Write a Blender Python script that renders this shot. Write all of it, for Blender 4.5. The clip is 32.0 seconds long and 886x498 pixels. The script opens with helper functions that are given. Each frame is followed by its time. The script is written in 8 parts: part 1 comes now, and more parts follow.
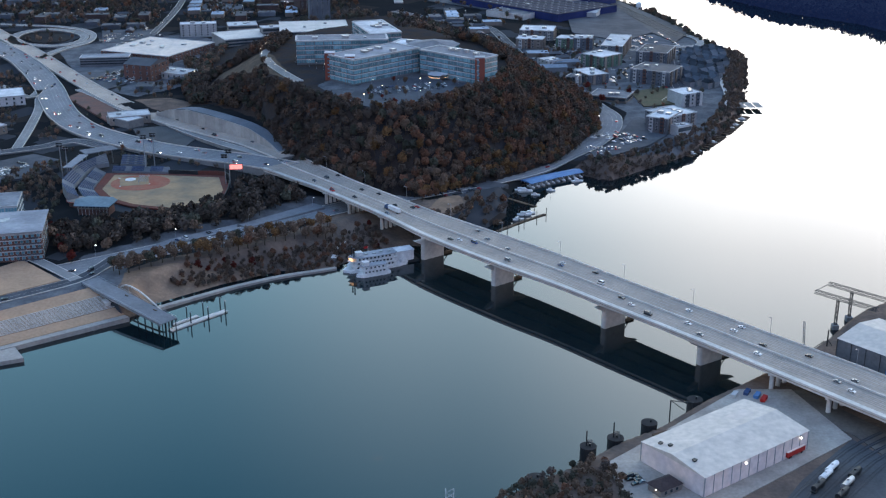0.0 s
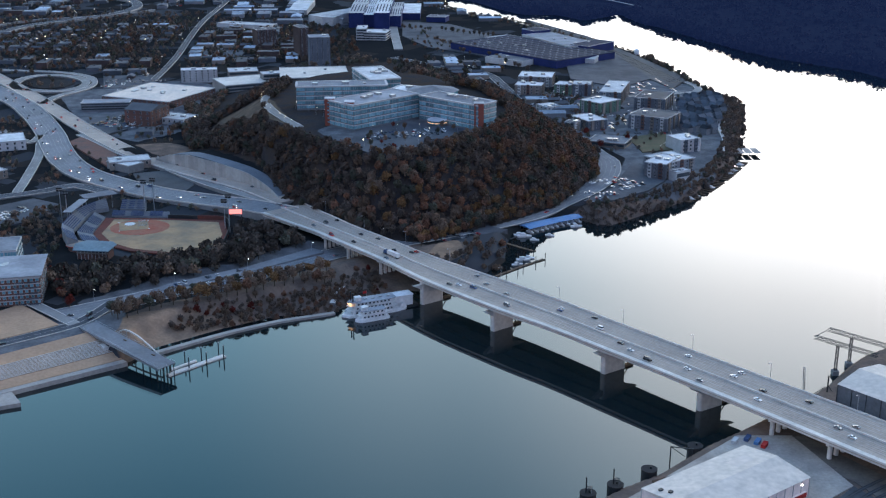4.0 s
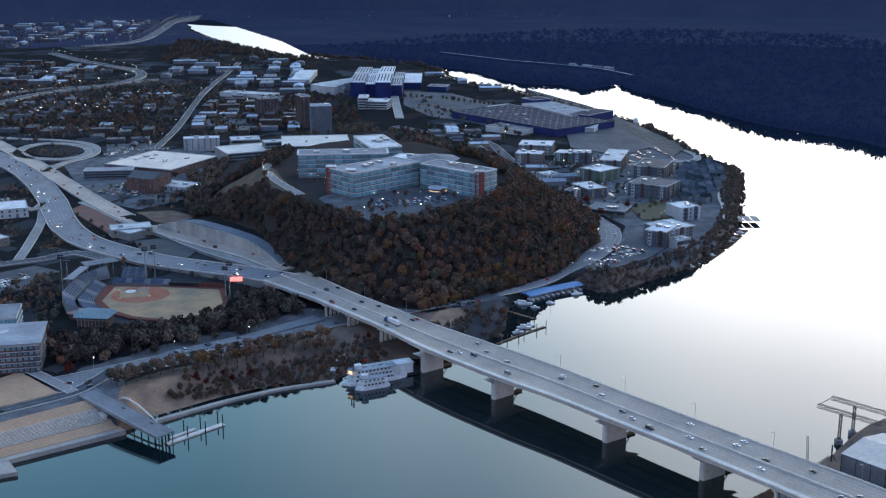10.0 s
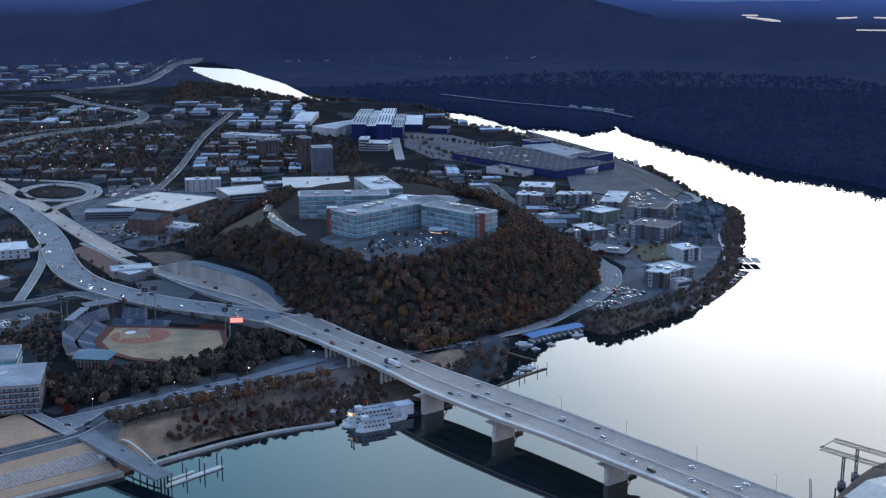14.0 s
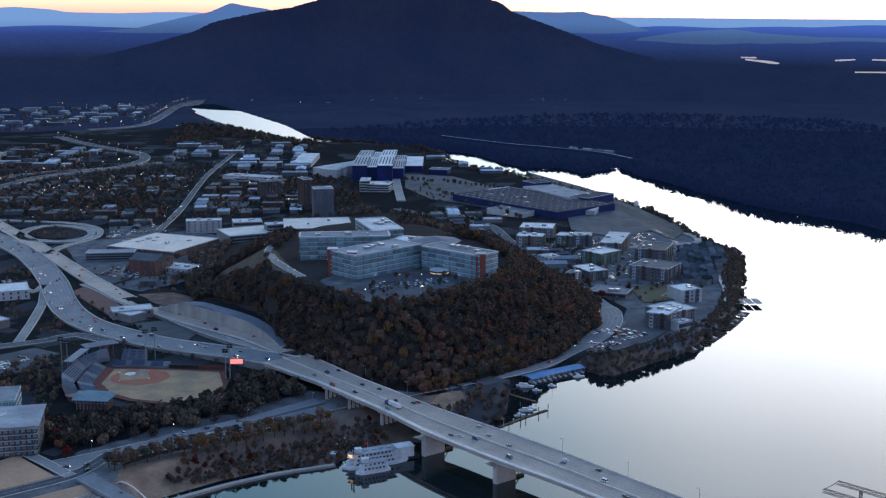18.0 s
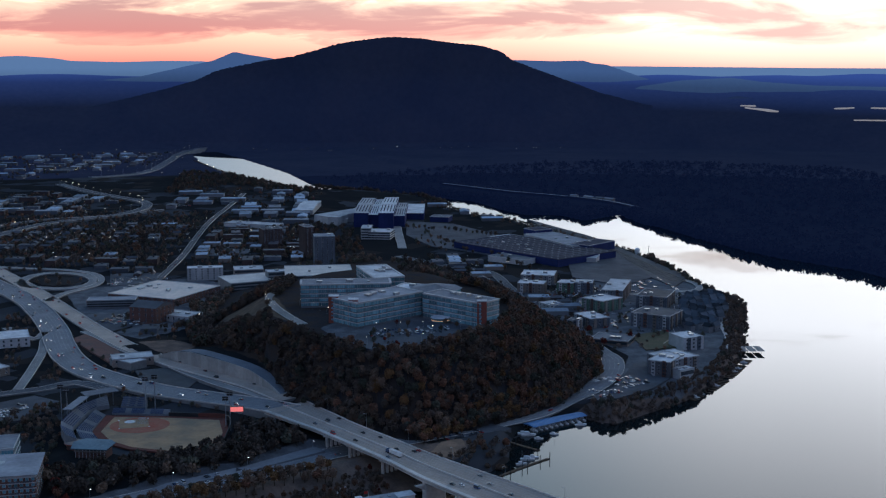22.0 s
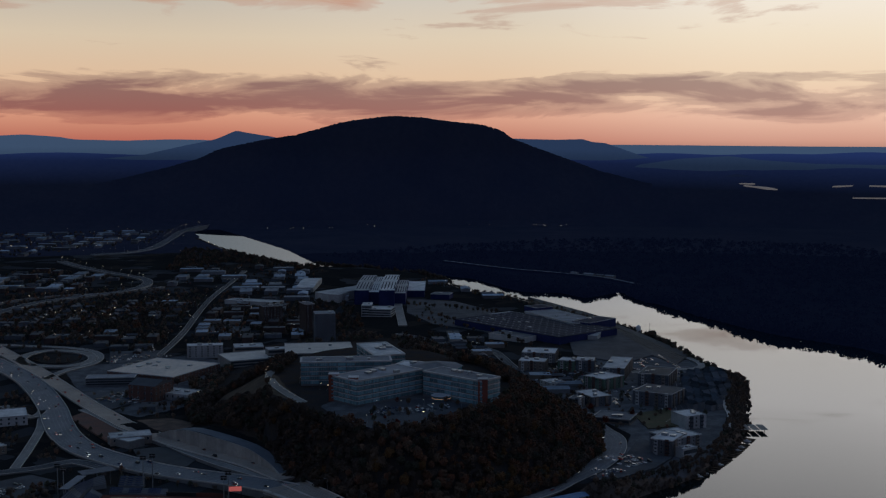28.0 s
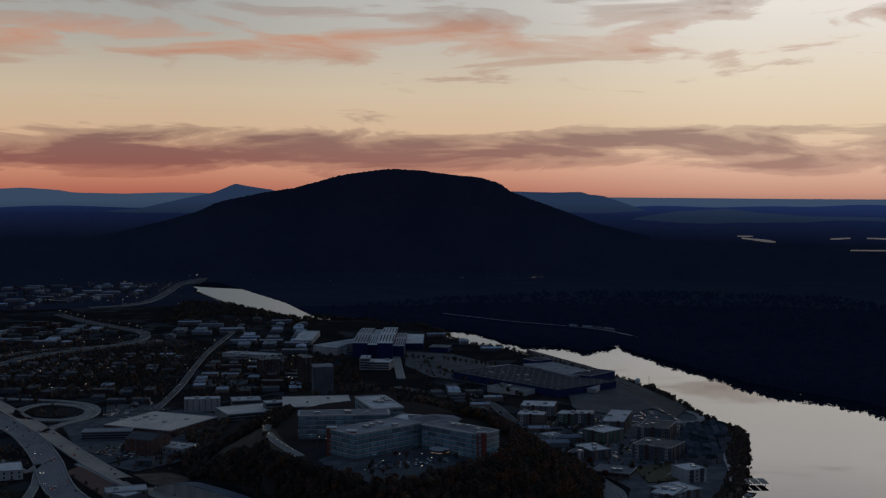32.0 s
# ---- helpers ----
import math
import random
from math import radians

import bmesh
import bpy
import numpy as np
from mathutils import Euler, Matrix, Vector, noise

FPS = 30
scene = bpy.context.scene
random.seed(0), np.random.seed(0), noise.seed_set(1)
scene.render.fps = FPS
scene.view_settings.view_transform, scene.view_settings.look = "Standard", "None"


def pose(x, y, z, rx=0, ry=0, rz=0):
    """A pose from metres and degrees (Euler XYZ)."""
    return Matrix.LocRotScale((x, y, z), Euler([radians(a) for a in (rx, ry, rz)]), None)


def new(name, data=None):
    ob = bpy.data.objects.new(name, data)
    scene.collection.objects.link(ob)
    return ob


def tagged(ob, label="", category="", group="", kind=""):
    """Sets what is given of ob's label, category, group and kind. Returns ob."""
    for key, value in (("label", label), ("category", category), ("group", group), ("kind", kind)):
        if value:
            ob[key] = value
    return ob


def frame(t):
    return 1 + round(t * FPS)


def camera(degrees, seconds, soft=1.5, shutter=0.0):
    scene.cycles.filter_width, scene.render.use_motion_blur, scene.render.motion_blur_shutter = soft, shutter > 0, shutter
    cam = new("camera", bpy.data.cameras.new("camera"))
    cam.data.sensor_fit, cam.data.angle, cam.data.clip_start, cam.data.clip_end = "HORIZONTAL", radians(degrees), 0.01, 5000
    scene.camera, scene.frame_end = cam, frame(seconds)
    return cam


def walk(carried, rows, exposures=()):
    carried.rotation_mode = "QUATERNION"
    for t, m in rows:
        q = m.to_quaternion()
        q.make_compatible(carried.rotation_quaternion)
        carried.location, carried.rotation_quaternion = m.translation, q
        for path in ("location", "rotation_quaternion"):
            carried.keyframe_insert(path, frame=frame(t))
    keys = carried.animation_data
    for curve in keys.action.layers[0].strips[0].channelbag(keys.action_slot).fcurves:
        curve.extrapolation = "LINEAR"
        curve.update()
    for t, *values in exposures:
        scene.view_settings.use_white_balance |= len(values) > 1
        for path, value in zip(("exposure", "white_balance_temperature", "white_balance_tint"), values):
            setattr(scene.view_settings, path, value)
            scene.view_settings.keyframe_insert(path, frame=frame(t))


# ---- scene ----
# camera: a drone hovering over the near bank, tilting slowly upwards
cam = camera(41.07, 32.0, soft=1.25)
EYE_Z = 310.0
TILT = [(0, -20.548, -0.076, 0.116), (1, -19.978, -0.075, 0.071), (2, -19.427, -0.091, 0.037), (3, -18.899, -0.100, 0.033), (3.5, -18.640, -0.097, 0.029), (5.5, -17.555, -0.088, 0.036),
        (6, -17.296, -0.088, 0.016), (7, -16.775, -0.080, 0.008), (8, -16.247, -0.087, 0.019), (9, -15.682, -0.069, -0.002), (10, -15.101, -0.052, 0.003), (11, -14.549, -0.036, -0.001),
        (12, -14.053, -0.032, -0.012), (13, -13.587, -0.034, -0.016), (14, -13.104, -0.013, -0.030), (14.5, -12.867, -0.012, -0.035), (16.5, -11.879, -0.013, -0.029), (17, -11.623, -0.004, -0.031),
        (18, -11.118, 0.017, -0.024), (19, -10.574, 0.027, -0.020), (20, -10.004, 0.037, -0.005), (21, -9.416, 0.058, -0.010), (22, -8.826, 0.071, -0.016), (23, -8.234, 0.060, 0.030),
        (24, -7.574, 0.089, 0.002), (25, -6.938, 0.111, -0.012), (25.5, -6.617, 0.118, 0.001), (27.5, -5.370, 0.113, -0.015), (28, -5.078, 0.105, -0.017), (29, -4.486, 0.084, -0.035),
        (30, -3.900, 0.070, -0.051), (31, -3.234, 0.047, -0.059), (32, -2.531, 0.027, 0.016)]
EXPOSURE = [(0.0, 2.3, 6380, 9), (9.0, 2.22, 6240, 9), (14.0, 2.15, 6100, 9), (17.0, 1.94, 5960, 9), (20.0, 1.38, 5850, 9), (23.0, 0.70, 5850, 9),
            (25.0, 0.17, 6000, 9), (28.0, -0.44, 6350, 10), (32.0, -0.66, 6550, 10)]
walk(cam, [(t, pose(0, 0, EYE_Z, 90 + p, r, w)) for t, p, w, r in TILT], EXPOSURE)


# ---- dusk sky: glow after sunset, cloud bands low over the ridges ----
def node(tree, kind, *links, **values):
    n = tree.nodes.new(kind)
    for k, v in values.items():
        if k == "op":
            n.operation = v
        elif k == "blend":
            n.data_type, n.blend_type = "RGBA", v
        elif k == "clamp":
            n.use_clamp = v
    for i, s in links:
        if isinstance(s, bpy.types.NodeSocket):
            tree.links.new(s, n.inputs[i])
        else:
            n.inputs[i].default_value = s
    return n


def ramp(tree, fac, stops, interpolation="LINEAR"):
    n = tree.nodes.new("ShaderNodeValToRGB")
    n.color_ramp.interpolation = interpolation
    while len(n.color_ramp.elements) < len(stops):
        n.color_ramp.elements.new(0.5)
    for e, (p, c) in zip(n.color_ramp.elements, stops):
        e.position, e.color = p, (*c, 1) if isinstance(c, tuple) else (c, c, c, 1)
    tree.links.new(fac, n.inputs[0])
    return n.outputs[0]


def mth(tree, op, a, b=0.0, c=0.0):
    return node(tree, "ShaderNodeMath", (0, a), (1, b), (2, c), op=op).outputs[0]


def mixc(tree, fac, a, b, blend="MIX"):
    return node(tree, "ShaderNodeMix", (0, fac), (6, a), (7, b), blend=blend).outputs[2]


world = bpy.data.worlds.new("dusk_sky")
scene.world = world
world.use_nodes = True
wt = world.node_tree
wt.nodes.clear()
co = wt.nodes.new("ShaderNodeTexCoord").outputs["Generated"]
sep = wt.nodes.new("ShaderNodeSeparateXYZ")
wt.links.new(co, sep.inputs[0])
wx, wy, wz = sep.outputs
el = mth(wt, "MULTIPLY", mth(wt, "ARCSINE", wz), 57.2958)
az = mth(wt, "MULTIPLY", mth(wt, "ARCTAN2", wx, wy), 57.2958)
el01 = mth(wt, "DIVIDE", mth(wt, "ADD", el, 5.0), 95.0)


def deg(e):
    return (e + 5.0) / 95.0


cool = ramp(wt, el01, [(deg(-5), (0.03, 0.035, 0.05)), (deg(-0.8), (0.10, 0.07, 0.08)), (deg(0.0), (0.60, 0.15, 0.105)), (deg(1.3), (0.88, 0.38, 0.24)),
                       (deg(3.0), (1.0, 0.67, 0.43)), (deg(5.0), (0.92, 0.74, 0.53)), (deg(8.0), (0.58, 0.57, 0.53)), (deg(12), (0.44, 0.50, 0.54)),
                       (deg(20), (0.135, 0.300, 0.405)), (deg(34), (0.026, 0.128, 0.222)), (deg(50), (0.042, 0.094, 0.205)), (deg(90), (0.041, 0.080, 0.195))])
warm = ramp(wt, el01, [(deg(-5), (0.03, 0.035, 0.05)), (deg(-0.8), (0.10, 0.08, 0.09)), (deg(0.0), (0.88, 0.46, 0.34)), (deg(1.3), (1.18, 0.76, 0.56)),
                       (deg(3.0), (1.22, 0.94, 0.66)), (deg(5.0), (1.27, 1.08, 0.82)), (deg(8.0), (1.36, 1.27, 1.15)), (deg(12), (1.68, 1.60, 1.54)),
                       (deg(20), (1.00, 0.96, 0.94)), (deg(34), (0.30, 0.45, 0.56)), (deg(50), (0.11, 0.16, 0.25)), (deg(90), (0.041, 0.080, 0.195))])
side = ramp(wt, mth(wt, "DIVIDE", mth(wt, "ADD", az, 180.0), 360.0),
            [(0.0, 0.0), (0.36, 0.0), (0.46, 0.05), (0.50, 0.27), (0.545, 0.83), (0.58, 1.0), (0.64, 0.8), (0.75, 0.15), (1.0, 0.0)], "EASE")
sky = mixc(wt, side, cool, warm)
# the half of the sky away from the sunset is a plain deep blue
back = ramp(wt, mth(wt, "MULTIPLY_ADD", wy, 0.5, 0.5), [(0.30, 1.0), (0.75, 0.0)], "EASE")
sky = mixc(wt, back, sky, (0.094, 0.133, 0.220, 1))
# clouds: long streaks, denser in one low band and torn higher up
cv = node(wt, "ShaderNodeCombineXYZ", (0, mth(wt, "MULTIPLY", az, 0.085)), (1, mth(wt, "MULTIPLY", el, 0.50)), (2, 1.7)).outputs[0]
cn = wt.nodes.new("ShaderNodeTexNoise")
wt.links.new(cv, cn.inputs["Vector"])
cn.inputs["Scale"].default_value, cn.inputs["Detail"].default_value, cn.inputs["Roughness"].default_value = 1.6, 7, 0.56
cn.inputs["Distortion"].default_value = 0.5
low = ramp(wt, el01, [(deg(0.3), 0.0), (deg(1.0), 0.40), (deg(1.8), 0.66), (deg(2.6), 0.60), (deg(3.3), 0.38), (deg(4.0), 0.12), (deg(5.4), 0.18),
                      (deg(6.6), 0.45), (deg(8.2), 0.47), (deg(9.6), 0.28), (deg(12), 0.12), (deg(16), 0.0), (1.0, 0.0)])
amount = mth(wt, "ADD", mth(wt, "MULTIPLY", low, 0.62), mth(wt, "SUBTRACT", cn.outputs[0], 0.72))
mask = ramp(wt, mth(wt, "MULTIPLY", amount, 4.6), [(0.0, 0.0), (0.35, 0.45), (1.0, 0.92)], "EASE")
cloud = ramp(wt, el01, [(deg(0), (0.60, 0.12, 0.085)), (deg(1.6), (0.37, 0.13, 0.115)), (deg(3.2), (0.31, 0.17, 0.155)), (deg(6), (0.62, 0.36, 0.27)),
                        (deg(7.5), (0.92, 0.42, 0.25)), (deg(9), (0.45, 0.36, 0.33)), (deg(14), (0.40, 0.41, 0.43))])
cloud = mixc(wt, mth(wt, "MULTIPLY", side, 0.55), cloud, (0.72, 0.52, 0.42, 1))
sky = mixc(wt, mask, sky, cloud)
bg = node(wt, "ShaderNodeBackground", (0, sky), (1, 1.0))
wt.links.new(bg.outputs[0], node(wt, "ShaderNodeOutputWorld").inputs[0])


# ---- materials ----
def material(name, base, rough=0.8, metal=0.0, second=None, scale=0.05, fine=0.6, bump=0.0, emit=None, power=0.0, jitter=0.0, spec=0.08, island=False):
    """A surface: base colour drifting to a second one at a large scale, grain at a fine one, and a tone that differs from piece to piece."""
    m = bpy.data.materials.new(name)
    m.use_nodes = True
    t = m.node_tree
    b = t.nodes["Principled BSDF"]
    second = second or tuple(c * 0.72 for c in base)
    geo = t.nodes.new("ShaderNodeNewGeometry")
    pos = geo.outputs["Position"]
    n1 = node(t, "ShaderNodeTexNoise", ("Vector", pos), ("Scale", scale), ("Detail", 5.0), ("Roughness", 0.6)).outputs[0]
    n2 = node(t, "ShaderNodeTexNoise", ("Vector", pos), ("Scale", fine), ("Detail", 3.0)).outputs[0]
    c = mixc(t, ramp(t, n1, [(0.36, 0.0), (0.64, 1.0)]), (*base, 1), (*second, 1))
    grain = mth(t, "MULTIPLY_ADD", n2, 0.55, 0.72)
    if jitter:
        r = geo.outputs["Random Per Island"] if island else t.nodes.new("ShaderNodeObjectInfo").outputs["Random"]
        grain = mth(t, "MULTIPLY", grain, mth(t, "MULTIPLY_ADD", r, 2 * jitter, 1 - jitter))
    c = mixc(t, 1.0, c, node(t, "ShaderNodeCombineColor", (0, grain), (1, grain), (2, grain)).outputs[0], "MULTIPLY")
    t.links.new(c, b.inputs["Base Color"])
    b.inputs["Roughness"].default_value, b.inputs["Metallic"].default_value = rough, metal
    b.inputs["Specular IOR Level"].default_value = spec
    if bump:
        bn = node(t, "ShaderNodeBump", ("Strength", bump), ("Distance", 0.3), ("Height", n2))
        t.links.new(bn.outputs[0], b.inputs["Normal"])
    if emit:
        b.inputs["Emission Color"].default_value, b.inputs["Emission Strength"].default_value = (*emit, 1), power
    return m


M = {}


def mat(name, *a, **k):
    M[name] = material(name, *a, **k)


mat("soil", (0.036, 0.036, 0.038), 0.95, second=(0.021, 0.024, 0.029), scale=0.02, fine=0.25, bump=0.3, spec=0.0)
mat("lawn_dull", (0.27, 0.185, 0.125), 0.95, second=(0.19, 0.14, 0.10), scale=0.03, fine=0.4, spec=0.2)
mat("lawn", (0.45, 0.285, 0.18), 0.95, second=(0.36, 0.24, 0.16), scale=0.03, fine=0.5, spec=0.2)
mat("lawn_field", (0.40, 0.265, 0.155), 0.95, second=(0.22, 0.175, 0.125), scale=0.05, fine=0.4)
mat("asphalt", (0.105, 0.108, 0.115), 0.85, second=(0.075, 0.077, 0.082), scale=0.03, fine=0.7, spec=0.05)
mat("asphalt_pale", (0.205, 0.215, 0.235), 0.8, second=(0.145, 0.155, 0.17), scale=0.03, fine=0.5)
mat("wheel_track", (0.34, 0.29, 0.25), 0.8, second=(0.25, 0.215, 0.19), scale=0.04, fine=0.5)
mat("paint_worn", (0.42, 0.42, 0.41), 0.7, second=(0.28, 0.28, 0.28), scale=0.1, fine=0.8)
mat("asphalt_lot", (0.098, 0.106, 0.122), 0.85, second=(0.062, 0.067, 0.078), scale=0.04, fine=0.6, spec=0.05)
mat("deck", (0.45, 0.375, 0.315), 0.8, second=(0.32, 0.275, 0.24), scale=0.035, fine=0.5)
mat("concrete", (0.25, 0.25, 0.25), 0.8, second=(0.18, 0.18, 0.18), scale=0.05, fine=0.5)
mat("concrete_pale", (0.64, 0.60, 0.55), 0.8, second=(0.50, 0.475, 0.44), scale=0.04, fine=0.4)
mat("concrete_worn", (0.36, 0.33, 0.30), 0.85, second=(0.27, 0.25, 0.235), scale=0.06, fine=0.6)
mat("wall_cut", (0.40, 0.385, 0.36), 0.85, second=(0.29, 0.28, 0.265), scale=0.05, fine=0.4, jitter=0.12)
mat("gravel", (0.30, 0.295, 0.29), 0.9, second=(0.21, 0.21, 0.21), scale=0.03, fine=0.5)
mat("yard_concrete", (0.41, 0.365, 0.32), 0.9, second=(0.28, 0.25, 0.225), scale=0.06, fine=0.6)
mat("gravel_blue", (0.17, 0.19, 0.22), 0.9, second=(0.13, 0.145, 0.17), scale=0.04, fine=0.5)
mat("dirt_red", (0.17, 0.092, 0.076), 0.95, second=(0.12, 0.085, 0.078), scale=0.06, fine=0.4)
mat("dirt_yard", (0.15, 0.135, 0.12), 0.95, second=(0.09, 0.083, 0.078), scale=0.08, fine=0.5)
mat("grass_green", (0.085, 0.088, 0.055), 0.95, second=(0.12, 0.10, 0.068), scale=0.05, fine=0.4)
mat("clay", (0.34, 0.105, 0.070), 0.95, second=(0.31, 0.14, 0.095), scale=0.07, fine=0.4)
mat("clay_dark", (0.15, 0.055, 0.045), 0.95, second=(0.12, 0.055, 0.045), scale=0.06, fine=0.4)
mat("paint_white", (0.78, 0.78, 0.77), 0.6)
mat("roof_white", (0.60, 0.61, 0.62), 0.85, second=(0.40, 0.415, 0.43), scale=0.05, fine=0.3, jitter=0.25)
mat("roof_pale", (0.30, 0.36, 0.44), 0.8, second=(0.20, 0.25, 0.31), scale=0.05, fine=0.3, jitter=0.45)
mat("roof_shed", (0.64, 0.565, 0.49), 0.85, second=(0.56, 0.50, 0.44), scale=0.09, fine=0.3)
mat("wall_slate", (0.115, 0.130, 0.155), 0.85, second=(0.085, 0.096, 0.115), jitter=0.35)
mat("roof_grey", (0.24, 0.255, 0.28), 0.88, second=(0.16, 0.17, 0.19), scale=0.04, fine=0.3, jitter=0.35)
mat("roof_dark", (0.10, 0.105, 0.12), 0.75, second=(0.07, 0.075, 0.085), scale=0.05, fine=0.4, jitter=0.25)
mat("roof_teal", (0.17, 0.235, 0.27), 0.6, second=(0.14, 0.19, 0.22), scale=0.08, fine=0.4)
mat("roof_slate", (0.072, 0.086, 0.105), 0.8, second=(0.052, 0.062, 0.078), scale=0.06, fine=0.6, jitter=0.6)
mat("roof_pink", (0.68, 0.58, 0.50), 0.7, second=(0.54, 0.49, 0.45), scale=0.03, fine=0.2)
mat("roof_blue", (0.055, 0.060, 0.085), 0.9, second=(0.036, 0.040, 0.062), scale=0.02, fine=0.3)
mat("wall_blue", (0.024, 0.036, 0.125), 0.7, second=(0.018, 0.028, 0.095))
mat("marina_blue", (0.10, 0.22, 0.42), 0.45, second=(0.08, 0.18, 0.35))
mat("metal_grey", (0.40, 0.42, 0.44), 0.4, 0.6)
mat("steel_dark", (0.05, 0.055, 0.06), 0.5, 0.5)
mat("wall_tan", (0.25, 0.215, 0.19), 0.85, jitter=0.3)
mat("wall_grey", (0.20, 0.21, 0.23), 0.8, jitter=0.3)
mat("wall_white", (0.50, 0.50, 0.50), 0.75, jitter=0.15)
mat("wall_green", (0.13, 0.21, 0.16), 0.8)
mat("brick", (0.15, 0.082, 0.07), 0.9, second=(0.10, 0.06, 0.052), fine=1.2, jitter=0.15)
mat("brick_red", (0.27, 0.085, 0.062), 0.85, second=(0.21, 0.075, 0.058), fine=1.0)
mat("brick_dark", (0.085, 0.064, 0.062), 0.9, fine=1.0)
mat("siding_pink", (0.74, 0.62, 0.56), 0.7, second=(0.64, 0.56, 0.55), scale=0.06, fine=0.3)
mat("window", (0.045, 0.06, 0.075), 0.15, second=(0.03, 0.04, 0.05), spec=0.9, jitter=0.3)
mat("curtain_glass", (0.15, 0.32, 0.37), 0.14, second=(0.10, 0.23, 0.28), scale=0.08, fine=0.3, spec=0.9, jitter=0.45)
mat("seat_blue", (0.050, 0.075, 0.145), 0.7, second=(0.036, 0.056, 0.11), jitter=0.15)
mat("paint_red", (0.45, 0.04, 0.035), 0.5)
mat("timber", (0.16, 0.11, 0.075), 0.9, second=(0.10, 0.075, 0.055), scale=0.3, fine=2.0)
mat("bark", (0.075, 0.058, 0.045), 0.95, fine=2.0)
for leaf, c1, c2 in (("leaf_rust", (0.205, 0.105, 0.068), (0.155, 0.086, 0.060)), ("leaf_brown", (0.168, 0.114, 0.082), (0.126, 0.092, 0.070)),
                     ("leaf_green", (0.088, 0.086, 0.064), (0.070, 0.072, 0.058)), ("leaf_amber", (0.19, 0.108, 0.050), (0.145, 0.083, 0.042)),
                     ("leaf_grey", (0.142, 0.110, 0.092), (0.108, 0.086, 0.074)), ("leaf_red", (0.120, 0.026, 0.020), (0.085, 0.022, 0.018)),
                     ("leaf_bluff", (0.056, 0.045, 0.037), (0.045, 0.038, 0.033)), ("leaf_dark", (0.096, 0.076, 0.062), (0.077, 0.062, 0.054))):
    mat(leaf, c1, 0.9, second=c2, scale=0.09, fine=1.1, jitter=0.25, spec=0.03)
mat("car_white", (0.80, 0.80, 0.80), 0.25, spec=0.5)
mat("car_black", (0.02, 0.02, 0.022), 0.2, spec=0.5)
mat("car_grey", (0.28, 0.29, 0.31), 0.25, 0.4, spec=0.5)
mat("car_red", (0.42, 0.03, 0.025), 0.25, spec=0.5)
mat("car_blue", (0.05, 0.09, 0.20), 0.25, spec=0.5)
mat("tyre", (0.02, 0.02, 0.02), 0.9)
mat("lamp_warm", (0.9, 0.8, 0.6), 0.5, emit=(1.0, 0.78, 0.48), power=2.6)
mat("lamp_white", (0.9, 0.9, 0.9), 0.5, emit=(1.0, 0.95, 0.86), power=2.0)
mat("headlamp", (0.9, 0.9, 0.9), 0.5, emit=(1.0, 0.93, 0.82), power=3.4)
mat("lamp_red", (0.5, 0.02, 0.02), 0.5, emit=(1.0, 0.06, 0.03), power=0.5)
mat("screen_red", (0.5, 0.12, 0.11), 0.5, emit=(1.0, 0.22, 0.20), power=0.42)
mat("lamp_amber", (0.9, 0.6, 0.4), 0.5, emit=(1.0, 0.55, 0.28), power=0.35)

# still river water: a mirror with a dark green-blue body
wm = bpy.data.materials.new("river_water")
wm.use_nodes = True
t_ = wm.node_tree
b_ = t_.nodes["Principled BSDF"]
b_.inputs["Base Color"].default_value = (0.004, 0.011, 0.014, 1)
b_.inputs["Roughness"].default_value, b_.inputs["IOR"].default_value = 0.02, 1.55
# shading normals lean so the upper reach mirrors open sky, most in the far bend
pw = t_.nodes.new("ShaderNodeSeparateXYZ")
t_.links.new(t_.nodes.new("ShaderNodeNewGeometry").outputs["Position"], pw.inputs[0])
reach = mth(t_, "DIVIDE", pw.outputs[1], 4000.0)
bend = ramp(t_, reach, [(0.725, 0.0), (0.745, 1.0)])
sky_lean = ramp(t_, reach, [(0.48, 0.0), (0.62, 1.0)])
leaned_normal = node(t_, "ShaderNodeCombineXYZ", (0, mth(t_, "MULTIPLY", bend, 1.2)), (1, mth(t_, "ADD", mth(t_, "MULTIPLY", sky_lean, -0.06), mth(t_, "MULTIPLY", bend, -0.38))), (2, 1.0)).outputs[0]
# IOR raised in the far bend to brighten its mirrored sky
t_.links.new(mth(t_, "MULTIPLY_ADD", bend, 1.9, 1.55), b_.inputs["IOR"])
t_.links.new(node(t_, "ShaderNodeVectorMath", (0, leaned_normal), op="NORMALIZE").outputs[0], b_.inputs["Normal"])
M["water"] = wm


